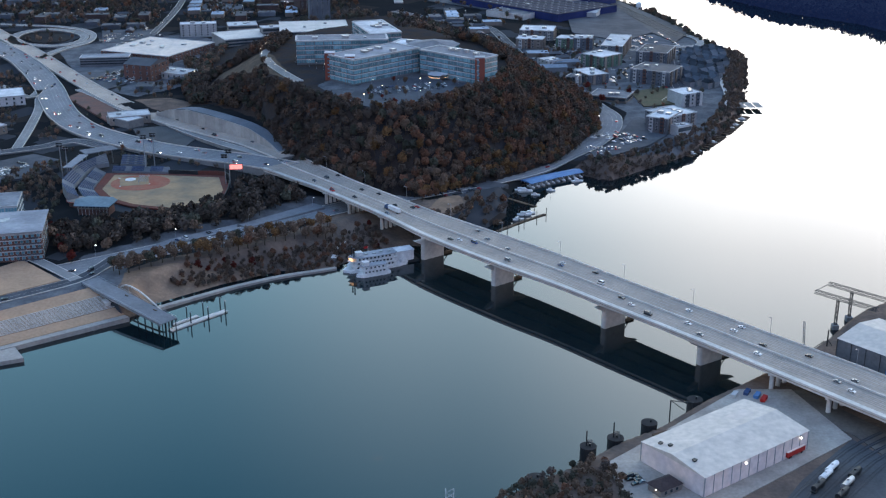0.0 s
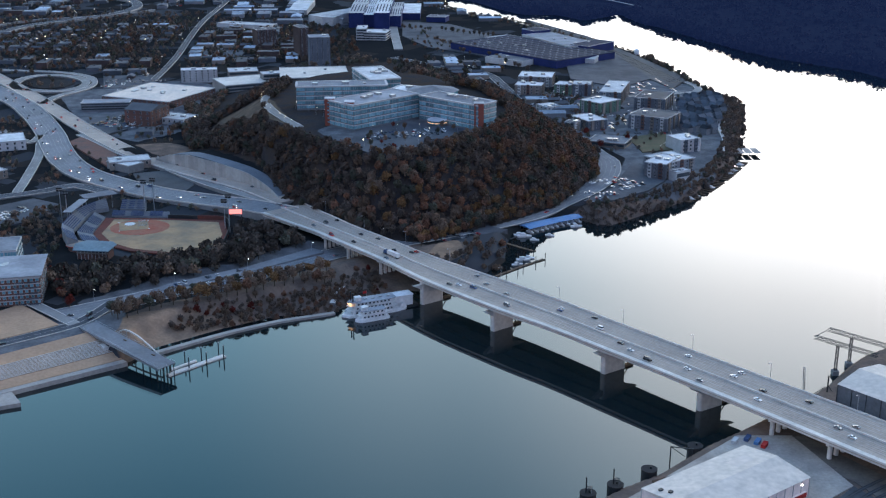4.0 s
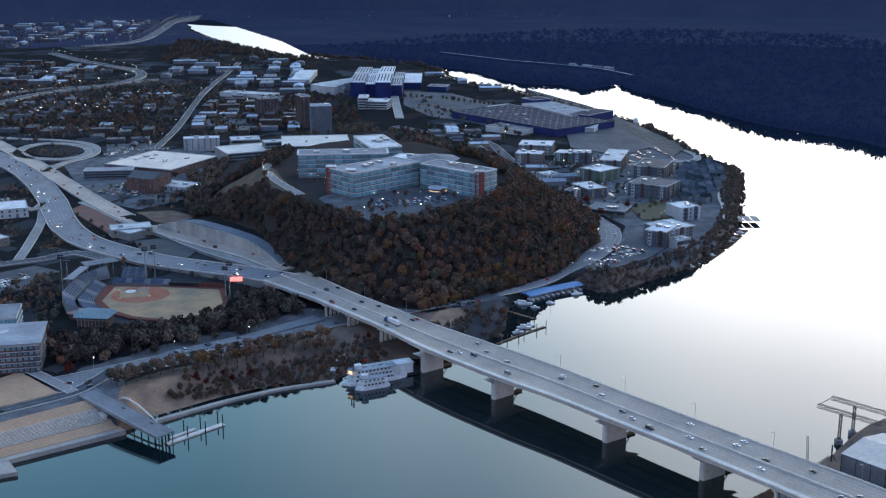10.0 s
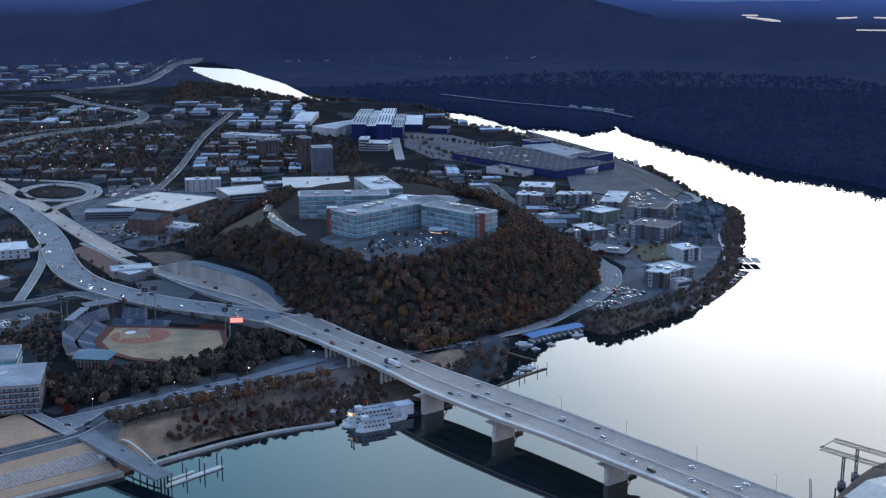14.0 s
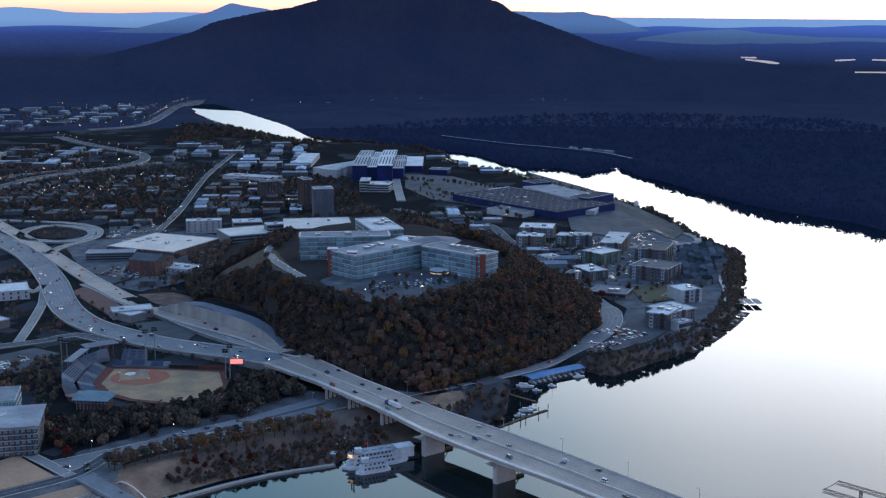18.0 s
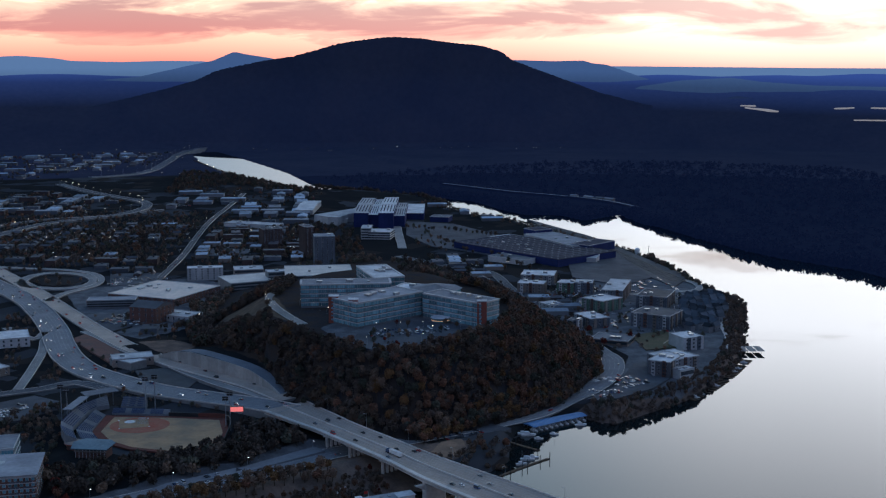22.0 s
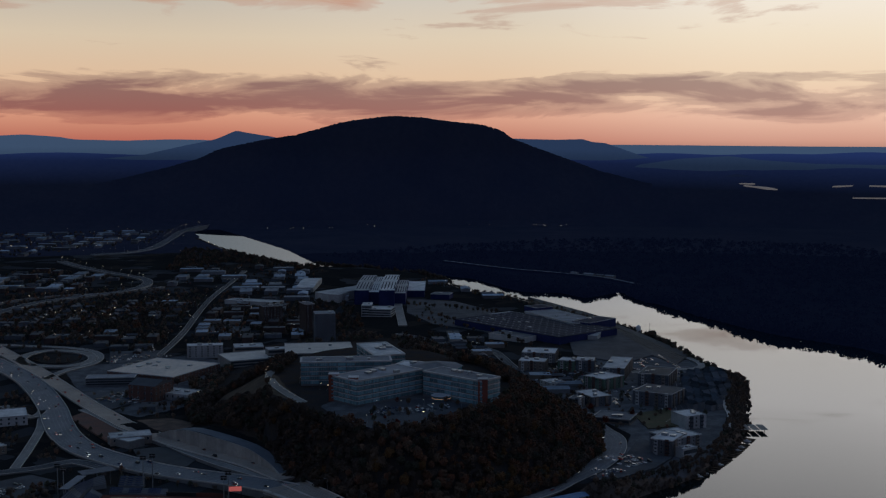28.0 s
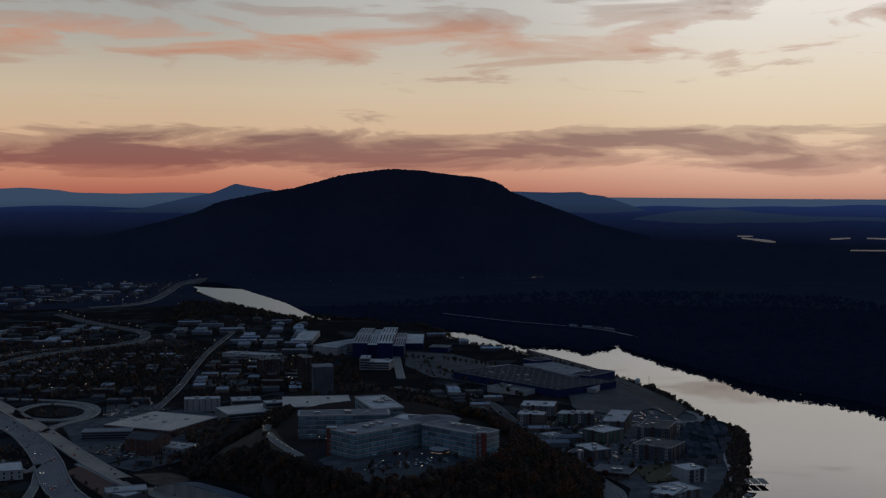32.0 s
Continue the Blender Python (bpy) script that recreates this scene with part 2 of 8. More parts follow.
# ---- mesh building ----
class Shape:
    """Faces gathered for one mesh; slot picks one of the mesh's materials."""

    def __init__(self):
        self.v, self.f, self.m = [], [], []

    def add(self, verts, faces, slot=0):
        o = len(self.v)
        self.v += [tuple(p) for p in verts]
        self.f += [tuple(i + o for i in f) for f in faces]
        self.m += [slot] * len(faces)
        return self

    def prism(self, ring, z0, z1, slot=0, top=None, bottom=True):
        """An upright prism on a ring of (x, y); top: slot of its upper face."""
        n = len(ring)
        area = sum(ring[i - 1][0] * ring[i][1] - ring[i][0] * ring[i - 1][1] for i in range(n))
        ring = list(ring) if area > 0 else list(ring)[::-1]
        v = [(x, y, z0) for x, y in ring] + [(x, y, z1) for x, y in ring]
        self.add(v, [(i, (i + 1) % n, n + (i + 1) % n, n + i) for i in range(n)], slot)
        o = len(self.v) - 2 * n
        self.f.append(tuple(range(o + n, o + 2 * n)))
        self.m.append(slot if top is None else top)
        if bottom:
            self.f.append(tuple(range(o + n - 1, o - 1, -1)))
            self.m.append(slot)
        return self

    def box(self, x, y, z, sx, sy, sz, rz=0.0, slot=0, top=None):
        """A box on its base centre."""
        c, s = math.cos(rz), math.sin(rz)
        ring = [(x + c * a - s * b, y + s * a + c * b) for a, b in ((-sx / 2, -sy / 2), (sx / 2, -sy / 2), (sx / 2, sy / 2), (-sx / 2, sy / 2))]
        return self.prism(ring, z, z + sz, slot, top)

    def rod(self, a, b, r0, r1=None, n=6, slot=0):
        """A tapered rod from a to b."""
        a, b = Vector(a), Vector(b)
        q = (b - a).to_track_quat("Z", "Y")
        r1 = r0 if r1 is None else r1
        v = []
        for p, r in ((a, r0), (b, r1)):
            v += [p + q @ Vector((r * math.cos(6.28319 * i / n), r * math.sin(6.28319 * i / n), 0)) for i in range(n)]
        return self.add(v, [(i, (i + 1) % n, n + (i + 1) % n, n + i) for i in range(n)] + [tuple(range(n - 1, -1, -1)), tuple(range(n, 2 * n))], slot)

    def mesh(self, name, mats):
        me = bpy.data.meshes.new(name)
        me.from_pydata(self.v, [], self.f)
        for m in mats if isinstance(mats, (list, tuple)) else [mats]:
            me.materials.append(M[m])
        me.polygons.foreach_set("material_index", self.m)
        me.update()
        return me


def part(name, shape, mats, parent=None, label=""):
    ob = new(name, shape.mesh(name, mats) if isinstance(shape, Shape) else shape)
    if parent is not None:
        ob.parent = parent
    return tagged(ob, label) if label else ob


def thing(name, label, category, group="", kind="", at=None):
    ob = new(name)
    ob.empty_display_size = 0.5
    if at:
        ob.location = at
    return tagged(ob, label, category, group, kind)


def rnd(a, b):
    return random.uniform(a, b)

# ---- the river and the land ----
# the peninsula's bank, from the quay round the point and upstream
BANK_TOWN = [(-620, 640), (-264.1, 637.6), (-253.7, 646.9), (-262.4, 664.6), (-203.2, 697.7), (-185.8, 717.7), (-146.8, 751.7), (-134.4, 759.8), (-112.8, 774.4),
             (-77.2, 778.5), (-54.7, 802.8), (-18.1, 825.9), (7.4, 847.9), (35, 870.8), (52.4, 899.2), (56.5, 945),
             (63, 974), (86.3, 1001), (114, 1025), (127, 1019), (133.9, 1002), (151, 998), (165.5, 1011), (190, 1035), (214.7, 1058), (241.9, 1086), (270.7, 1137), (302.4, 1189.5), (333, 1283.3),
             (366.7, 1410.3), (396.2, 1532.8)]
BANK_UP = [(372, 1533.9), (366, 1585), (358, 1647), (347, 1753), (326, 1972), (301, 2017), (259, 2120), (187, 2258), (155, 2350), (94, 2395), (46, 2509),
           (-40, 2770), (-190, 2900), (-334, 2918), (-498, 3163), (-671, 3526), (-788, 3818), (-866, 4108)]
BANK_BEND = [(-884.4, 4232.6), (-836.2, 4315.1), (-680, 3966), (-462, 3448), (-333, 3040), (-205, 2960), (-70, 2830), (64, 2712), (129, 2535), (163, 2470), (245, 2445), (283, 2366),
             (361, 2455), (372, 2447), (386, 2334), (417, 2262), (450, 2145), (476, 2072), (502, 1990), (537, 1910), (572, 1860), (630, 1785), (653, 1709), (751.1, 1515.4)]
BANK_NEAR = [(1500, 1300), (900, 760), (333.6, 753.8), (293.5, 719.6), (260.5, 695.9), (237.8, 666.7), (207.3, 635), (178, 611.5), (159.9, 596.2),
             (140.9, 581.5), (123.8, 564.9), (109.2, 550.2), (86.3, 535.1), (63.8, 514.1), (47.4, 502.5), (27.3, 486.5),
             (4.1, 462.6), (-35.5, 434.7), (-260, 330), (-620, 300)]
RIVER = BANK_TOWN + BANK_UP + BANK_BEND + BANK_NEAR
# the wooded hill: its foot and its level top
HILL_FOOT = [(-137.4, 1016.1), (-120, 994.9), (-67, 938.6), (-19.8, 925.9), (37.3, 966.6), (106.5, 1036.1), (151.2, 1115.4), (163.7, 1197.1),
             (145.8, 1319.2), (117.5, 1452.6), (73.1, 1556.5), (-18.5, 1780.9), (-192.1, 1824.7), (-292.8, 1697.5), (-315.7, 1503.9), (-295.4, 1323.8), (-260.8, 1201.1), (-215.2, 1147.1), (-179.3, 1109.9), (-152.3, 1053.4)]
HILL_TOP = [(-165.1, 1090.4), (-122.6, 1039.6), (-83.3, 988.9), (-39.6, 984.5), (8.9, 1025.2), (51.4, 1083.4), (69, 1164.3), (41.6, 1276.8), (-40.8, 1381.6),
            (-120, 1382.6), (-166.9, 1332.8), (-177.7, 1223.8)]


def inside_distance(px, py, ring):
    """Signed distance to a ring for arrays of points: positive inside."""
    d2 = np.full(px.shape, 1e18)
    ins = np.zeros(px.shape, bool)
    for (ax, ay), (bx, by) in zip(ring, ring[1:] + ring[:1]):
        ex, ey = bx - ax, by - ay
        k = np.clip(((px - ax) * ex + (py - ay) * ey) / (ex * ex + ey * ey + 1e-9), 0, 1)
        d2 = np.minimum(d2, (px - ax - k * ex) ** 2 + (py - ay - k * ey) ** 2)
        if abs(ey) > 1e-9:
            ins ^= ((ay > py) != (by > py)) & (px < ex * (py - ay) / ey + ax)
    return np.where(ins, 1, -1) * np.sqrt(d2)


# the riverside park slopes gently; the ground stands high behind the cut wall
GENTLE = [(-228.4, 732.7), (-219.6, 751), (-193.9, 784.9), (-150.3, 812.6), (-105.1, 854.5), (-65.7, 915.1), (-19.9, 929.5), (3.3, 903.2), (2.9, 793.4), (-53.6, 721.7), (-103.8, 703.4), (-137.5, 685.9), (-176.6, 652.8)]
BENCH = [(-144.7, 1024.5), (-168.5, 1054.6), (-190.6, 1087.1), (-223.3, 1121.1), (-257.7, 1155), (-289, 1183.4), (-262.3, 1191.6), (-227.6, 1160.8), (-193.4, 1122.6), (-168.9, 1083.7)]
# the line of the cut wall beside the freeway, with the level of its top
CUT_LINE = [(-143.7, 1017.5, 18.0), (-161.6, 1047.6, 23.5), (-187.3, 1079.3, 29.0), (-219.5, 1110.4, 30.5), (-253.4, 1143.1, 29.5), (-274.7, 1163.2, 24.0), (-292.6, 1179.7, 17.0)]
# the parkway's bed, with the level of its surface
PARKWAY_LINE = [(-262.7, 754.2, 11.8), (-241.6, 769, 11.6), (-225.3, 782.3, 11.0), (-198.3, 805.4, 9.8), (-176.6, 820.9, 9.2), (-154.2, 836.9, 8.7), (-131.5, 857.3, 8.2), (-112, 877.2, 7.8), (-87.3, 899.3, 7.4), (-61.1, 916.4, 7.4),
                (-29.3, 932.5, 7.8), (8.3, 956.5, 7.5), (47.9, 985.0, 6.2), (84.8, 1017.2, 5.8), (113.9, 1055.2, 7), (140.6, 1085.5, 9.5), (163.3, 1130.8, 12), (170.4, 1176.5, 13.4), (163.6, 1205.2, 13.4), (143.8, 1299.5, 13.6)]


def line_side(x, y, line):
    """Distance to a line of (x, y, z) points, positive on its left hand, and the line's level there."""
    best, side_, lev = np.full(x.shape, 1e9), np.ones(x.shape), np.zeros(x.shape)
    for (ax, ay, az_), (bx, by, bz_) in zip(line, line[1:]):
        ex, ey = bx - ax, by - ay
        k = np.clip(((x - ax) * ex + (y - ay) * ey) / (ex * ex + ey * ey), 0, 1)
        d = np.hypot(x - ax - k * ex, y - ay - k * ey)
        near_ = d < best
        best = np.where(near_, d, best)
        lev = np.where(near_, az_ + (bz_ - az_) * k, lev)
        side_ = np.where(near_, np.sign(ex * (y - ay) - ey * (x - ax)), side_)
    return best * side_, lev
STEPS = [(-560, 640), (-303.5, 665.4), (-230.5, 726.1), (-202.4, 697.2), (-200, 686.2), (-288.7, 622.7)]


def wobble(x, y, k):
    return np.sin(x * k + 1.3) * np.cos(y * k * 1.27 - 0.4) + 0.5 * np.sin(x * k * 2.3 - y * k * 1.9)


def across(x, y):
    """True on the far side of the river's upper reach."""
    return np.degrees(np.arctan2(x, y)) > np.interp(np.hypot(x, y), [1500, 1580, 1828, 2106, 2273, 2435, 2565, 2773, 3060, 3337, 3591, 4043], [60, 13.9, 11.4, 8.1, 5.9, 3.2, 0.8, -1.2, -6.0, -8.2, -10.3, -12.0])


def ground_z(x, y):
    x, y = np.asarray(x, float), np.asarray(y, float)
    shore = -inside_distance(x, y, RIVER)
    near = y < 600 + 0.25 * x
    soft = np.clip(inside_distance(x, y, GENTLE) / 25, 0, 1)
    over = across(x, y)
    # low shelving banks along the upper reach
    soft = np.where((y > 1850) & ~over, 0.86, soft)
    z = np.clip(-1.8 + shore * (1.1 - 0.93 * soft), -4, np.where(near, 7.2, np.where(over & (shore < 400), 4, 10))) + np.clip(shore / 60, 0, 1) * np.where(near, 0.7, 2.2) + np.where(shore > 60, 1, 0) * 0.5 * wobble(x, y, 0.012)
    z = np.where(inside_distance(x, y, STEPS) > 2, np.minimum(z, -1.5), z)
    d, lev = line_side(x, y, PARKWAY_LINE)
    z = np.minimum(z, lev - 0.5 + np.maximum(np.abs(d) - 19, 0) * 0.4)
    d, lev = line_side(x, y, CUT_LINE)
    d = -d
    z = np.where(d > 8.0, np.maximum(z, z + (lev - 0.6 - z) * np.clip((95 - d) / 45, 0, 1)), z)
    foot, top = inside_distance(x, y, HILL_FOOT), inside_distance(x, y, HILL_TOP)
    s = np.where(top > 0, 1, np.where(foot < 0, 0, foot / np.maximum(foot - top, 1e-3)))
    z = z + (s * s * (3 - 2 * s)) * np.maximum(66.5 - z, 0)
    # far country climbs towards the ridges
    r = np.hypot(x, y)
    k = np.clip((r - 4350) / 560, 0, 1)
    lift = EYE_Z - r * np.tan(np.radians(3.75 * (1 - k) ** 1.25 + 0.4))
    return np.where(r > 4350, np.maximum(z, lift + 5 * wobble(x, y, 0.006) * k), z)


def gz(x, y):
    return float(ground_z(x, y))


angles = np.radians(np.concatenate([np.arange(-180, -27, 6.0), np.arange(-27, 27, 0.15), np.arange(27, 180, 6.0)]))
radii = np.concatenate([np.linspace(20, 420, 30), np.geomspace(425, 4920, 340)])
A_, R_ = np.meshgrid(angles, radii)
X_, Y_ = (R_ * np.sin(A_)).ravel(), (R_ * np.cos(A_)).ravel()
Z_ = ground_z(X_, Y_)
na, nr = len(angles), len(radii)
idx = np.arange(na * nr).reshape(nr, na)
quads = np.stack([idx[:-1, :], np.roll(idx, -1, 1)[:-1, :], np.roll(idx, -1, 1)[1:, :], idx[1:, :]], -1).reshape(-1, 4)
gm = bpy.data.meshes.new("ground")
gm.from_pydata(np.stack([X_, Y_, Z_], 1).tolist(), [], quads[:, ::-1].tolist())
gm.polygons.foreach_set("use_smooth", np.ones(len(quads), bool))
# the wooded country across the river's upper reach
over_ = across(X_, Y_)
far_ = np.hypot(X_, Y_) > 3300
LAWN_QUAY = [(-215.3, 732.5), (-217.1, 751.4), (-190.6, 768.4), (-171, 772.7), (-140, 778), (-118, 778), (-138, 764), (-169.3, 739), (-189.4, 717.8)]
GRASS_SLOPE = [(-264.9, 1269.9), (-249, 1319.2), (-190.5, 1270.1), (-133.3, 1088.8), (-166.9, 1136.8), (-212.1, 1203.8)]
MARINA_LAWN = [(-11.1, 886.3), (1.1, 926.3), (14.9, 920.3), (17.8, 900.1), (7.7, 880.9), (-3.4, 875.5)]
BARE_MARINA = [(-5.8, 905.6), (17.3, 920.1), (23.6, 894.1), (7.6, 872.2), (-10.1, 880.3)]
NEAR_SCRUB = [(19.8, 469.5), (47.9, 493.8), (77.9, 516.8), (84.1, 500.7), (87.1, 466.1), (51.8, 423.1)]
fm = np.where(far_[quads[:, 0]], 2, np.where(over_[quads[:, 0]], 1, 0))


def zone(name, *rings, soft=6.0):
    """A mask over the ground, fading across the edge of each ring."""
    m = np.zeros(len(X_))
    for r in rings:
        m = np.maximum(m, np.clip(inside_distance(X_, Y_, r) / soft + 0.5, 0, 1))
    gm.attributes.new(name, "FLOAT", "POINT").data.foreach_set("value", m.astype(np.float32))


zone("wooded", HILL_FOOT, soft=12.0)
zone("grassy", GRASS_SLOPE, NEAR_SCRUB, soft=9.0)
zone("parkland", GENTLE, BARE_MARINA, [(0, 430), (60, 518), (110, 556), (180, 622), (262, 704), (340, 764), (430, 700), (300, 420), (100, 390)], [(262, 1125), (306, 1188), (341, 1283), (375, 1410), (404, 1536), (372, 1545), (338, 1400), (312, 1285), (268, 1165)], [(108, 1020), (127, 1012), (134, 996), (152, 994), (170, 1012), (200, 1040), (230, 1075), (262, 1125), (230, 1112), (192, 1057), (160, 1035), (128, 1032)], [(-333.1, 1252.4), (-296.3, 1262.6), (-264.5, 1225.9), (-261.1, 1179.6), (-299.7, 1196.7)])
zone("paved", [(124.7, 1455.4), (218.9, 1648.4), (352.5, 1646.7), (333.5, 1355.9), (274.9, 1148.1), (220.6, 1069), (168, 1035.1), (160.7, 1075.4), (191.6, 1195.2), (146.8, 1328.1)],
     [(-506.6, 1549.1), (-356.1, 1650), (-274.9, 1585.9), (-291.2, 1328.2), (-335.7, 1272.6), (-407.4, 1329.4)], [(-257, 780.8), (-204.6, 834.6), (-159.1, 867.8), (-109.9, 921), (-66.4, 926.8), (-82.1, 890.7), (-114.5, 861.1), (-152.6, 827.1), (-196.3, 795.4), (-239.6, 761.2)],
     [(-313.4, 690.8), (-288.5, 711.9), (-260, 739.3), (-248.6, 766.5), (-219.1, 766.3), (-214.1, 740.3), (-217.1, 725.8), (-229.1, 720.7), (-277.3, 679.5), (-301.2, 659.2)],
     [(-85.1, 1013.5), (-116.9, 1085.4), (-79.6, 1161.2), (37.2, 1133.5), (34.9, 1060.5), (-20.7, 1004.5)])
zone("mown", LAWN_QUAY, MARINA_LAWN, soft=5.0)


# a surface whose own emission stands in for the glow of the distance
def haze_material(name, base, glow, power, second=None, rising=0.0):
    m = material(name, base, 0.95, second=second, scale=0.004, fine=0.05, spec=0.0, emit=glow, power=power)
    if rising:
        # painted haze thickens with distance, and here the country climbs as it recedes
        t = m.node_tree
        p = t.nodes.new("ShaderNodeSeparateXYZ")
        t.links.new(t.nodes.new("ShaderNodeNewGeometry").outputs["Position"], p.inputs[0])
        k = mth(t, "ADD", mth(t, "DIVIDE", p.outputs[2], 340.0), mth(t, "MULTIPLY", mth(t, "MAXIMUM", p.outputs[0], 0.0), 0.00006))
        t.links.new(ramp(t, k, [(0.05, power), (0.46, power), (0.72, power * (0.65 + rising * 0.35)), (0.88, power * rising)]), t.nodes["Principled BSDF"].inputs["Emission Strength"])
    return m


# distance: haze between the eye and the ridges, painted in as faint blue emission
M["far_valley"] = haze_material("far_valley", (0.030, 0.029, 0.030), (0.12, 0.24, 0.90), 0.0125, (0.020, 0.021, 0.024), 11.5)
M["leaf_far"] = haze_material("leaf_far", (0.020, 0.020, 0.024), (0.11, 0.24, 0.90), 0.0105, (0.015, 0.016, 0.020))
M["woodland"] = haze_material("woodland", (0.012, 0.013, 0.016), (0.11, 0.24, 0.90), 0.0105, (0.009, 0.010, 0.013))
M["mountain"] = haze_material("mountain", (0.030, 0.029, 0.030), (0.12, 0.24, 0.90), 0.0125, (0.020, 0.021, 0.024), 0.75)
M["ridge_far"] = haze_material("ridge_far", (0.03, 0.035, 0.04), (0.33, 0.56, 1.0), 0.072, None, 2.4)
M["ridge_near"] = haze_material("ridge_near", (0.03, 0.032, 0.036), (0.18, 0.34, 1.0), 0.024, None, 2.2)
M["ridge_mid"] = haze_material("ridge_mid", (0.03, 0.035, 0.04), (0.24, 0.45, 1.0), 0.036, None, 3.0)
# one ground material: soil, with wood floor, rough grass, park and lawn laid over it by their masks
gmat = M["soil"].node_tree
gb = gmat.nodes["Principled BSDF"]
g_col = gb.inputs["Base Color"].links[0].from_socket
g_pos = gmat.nodes.new("ShaderNodeNewGeometry").outputs["Position"]
# plots of the town: worn asphalt, dirt, rough grass and gravel side by side
plot = gmat.nodes.new("ShaderNodeTexVoronoi")
plot.distance = "CHEBYCHEV"
g_turn = node(gmat, "ShaderNodeMapping", ("Vector", g_pos), ("Rotation", (0.0, 0.0, 0.5)), ("Scale", (1.0, 1.0, 0.0)))
gmat.links.new(g_turn.outputs[0], plot.inputs["Vector"])
plot.inputs["Scale"].default_value = 0.021
plot_tone = node(gmat, "ShaderNodeSeparateColor", (0, plot.outputs["Color"])).outputs[0]
plot_col = ramp(gmat, plot_tone, [(0.0, (0.016, 0.017, 0.018)), (0.22, (0.062, 0.066, 0.074)), (0.34, (0.020, 0.021, 0.021)), (0.55, (0.036, 0.031, 0.028)), (0.68, (0.018, 0.019, 0.020)), (0.88, (0.046, 0.050, 0.058))], "CONSTANT")
g_col = mixc(gmat, 0.75, g_col, plot_col)
g_noise = node(gmat, "ShaderNodeTexNoise", ("Vector", g_pos), ("Scale", 0.07), ("Detail", 4.0)).outputs[0]
g_fine = node(gmat, "ShaderNodeTexNoise", ("Vector", g_pos), ("Scale", 0.5), ("Detail", 4.0)).outputs[0]
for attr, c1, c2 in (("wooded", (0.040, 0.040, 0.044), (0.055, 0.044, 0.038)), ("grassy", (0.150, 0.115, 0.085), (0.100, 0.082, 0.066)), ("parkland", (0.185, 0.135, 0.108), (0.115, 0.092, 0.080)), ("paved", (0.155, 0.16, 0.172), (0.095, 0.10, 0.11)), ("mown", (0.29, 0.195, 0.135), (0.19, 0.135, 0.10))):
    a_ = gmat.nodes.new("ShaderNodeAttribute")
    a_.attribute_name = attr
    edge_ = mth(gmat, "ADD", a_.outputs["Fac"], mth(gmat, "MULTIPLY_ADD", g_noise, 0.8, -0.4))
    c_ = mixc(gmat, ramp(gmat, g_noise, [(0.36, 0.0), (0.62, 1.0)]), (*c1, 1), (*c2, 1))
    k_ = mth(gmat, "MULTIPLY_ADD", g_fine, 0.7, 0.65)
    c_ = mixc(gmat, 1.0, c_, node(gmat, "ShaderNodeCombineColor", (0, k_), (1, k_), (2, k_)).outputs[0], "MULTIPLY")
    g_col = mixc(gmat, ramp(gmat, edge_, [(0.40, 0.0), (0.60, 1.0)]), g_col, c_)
gmat.links.new(g_col, gb.inputs["Base Color"])
M["ground_mix"] = M["soil"]
mat("soil", (0.060, 0.055, 0.052), 0.95, second=(0.036, 0.036, 0.037), scale=0.02, fine=0.25, bump=0.3, spec=0.0)
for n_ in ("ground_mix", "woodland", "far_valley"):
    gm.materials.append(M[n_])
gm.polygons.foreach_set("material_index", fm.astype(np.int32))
gm.update()
tagged(new("ground", gm), "dull brown and dark autumn ground of a river town", "ground", kind="structure")

wn = 60
wxs = np.linspace(-5400, 5400, wn + 1)
wv = Shape().add([(x, y, 0) for y in wxs for x in wxs], [(j * (wn + 1) + i, j * (wn + 1) + i + 1, (j + 1) * (wn + 1) + i + 1, (j + 1) * (wn + 1) + i) for j in range(wn) for i in range(wn)])
wat = part("water", wv, "water")
tagged(wat, "calm wide river mirroring the pale dusk sky", "river", kind="structure")


def ridge(name, label, profile, r0, r1, base_el, material_name, rough=0.0, columns=260, rows=26):
    """A range of hills seen along its crest: the crest's heights follow a few bearings, and the slope below falls towards the eye."""
    azs = np.linspace(profile[0][0], profile[-1][0], columns)
    crest = np.interp(azs, [p[0] for p in profile], [p[1] for p in profile])
    k3 = np.array([0.25, 0.5, 0.25])
    crest = np.convolve(np.pad(crest, 1, mode="edge"), k3, "valid")
    v = []
    for j in range(rows):
        s = j / (rows - 1)
        for i, a in enumerate(azs):
            r = r0 + (r1 - r0) * s
            e = base_el + (crest[i] - base_el) * s ** 0.85 if crest[i] > base_el else crest[i]
            nz = noise.noise((a * 0.9, s * 3.0, 1.0)) * 0.22 * s * (1 - s) * 4 + noise.noise((a * 14, s * 30, 2.0)) * rough
            v.append((r * math.sin(radians(a)), r * math.cos(radians(a)), EYE_Z + r * math.tan(radians(e + nz * (0.25 if s == 1 else 1) + (noise.noise((a * 55, 0.3, 4.0)) * rough * 0.9 if s == 1 else 0)))))
    n = columns
    # a back slope closes the range
    for i, a in enumerate(azs):
        r = r1 + 12
        v.append((r * math.sin(radians(a)), r * math.cos(radians(a)), -20))
    f = [(j * n + i, j * n + i + 1, (j + 1) * n + i + 1, (j + 1) * n + i) for j in range(rows) for i in range(n - 1)]
    ob = part(name, Shape().add(v, f), material_name)
    for p in ob.data.polygons:
        p.use_smooth = True
    return tagged(ob, label, "mountain", kind="structure")


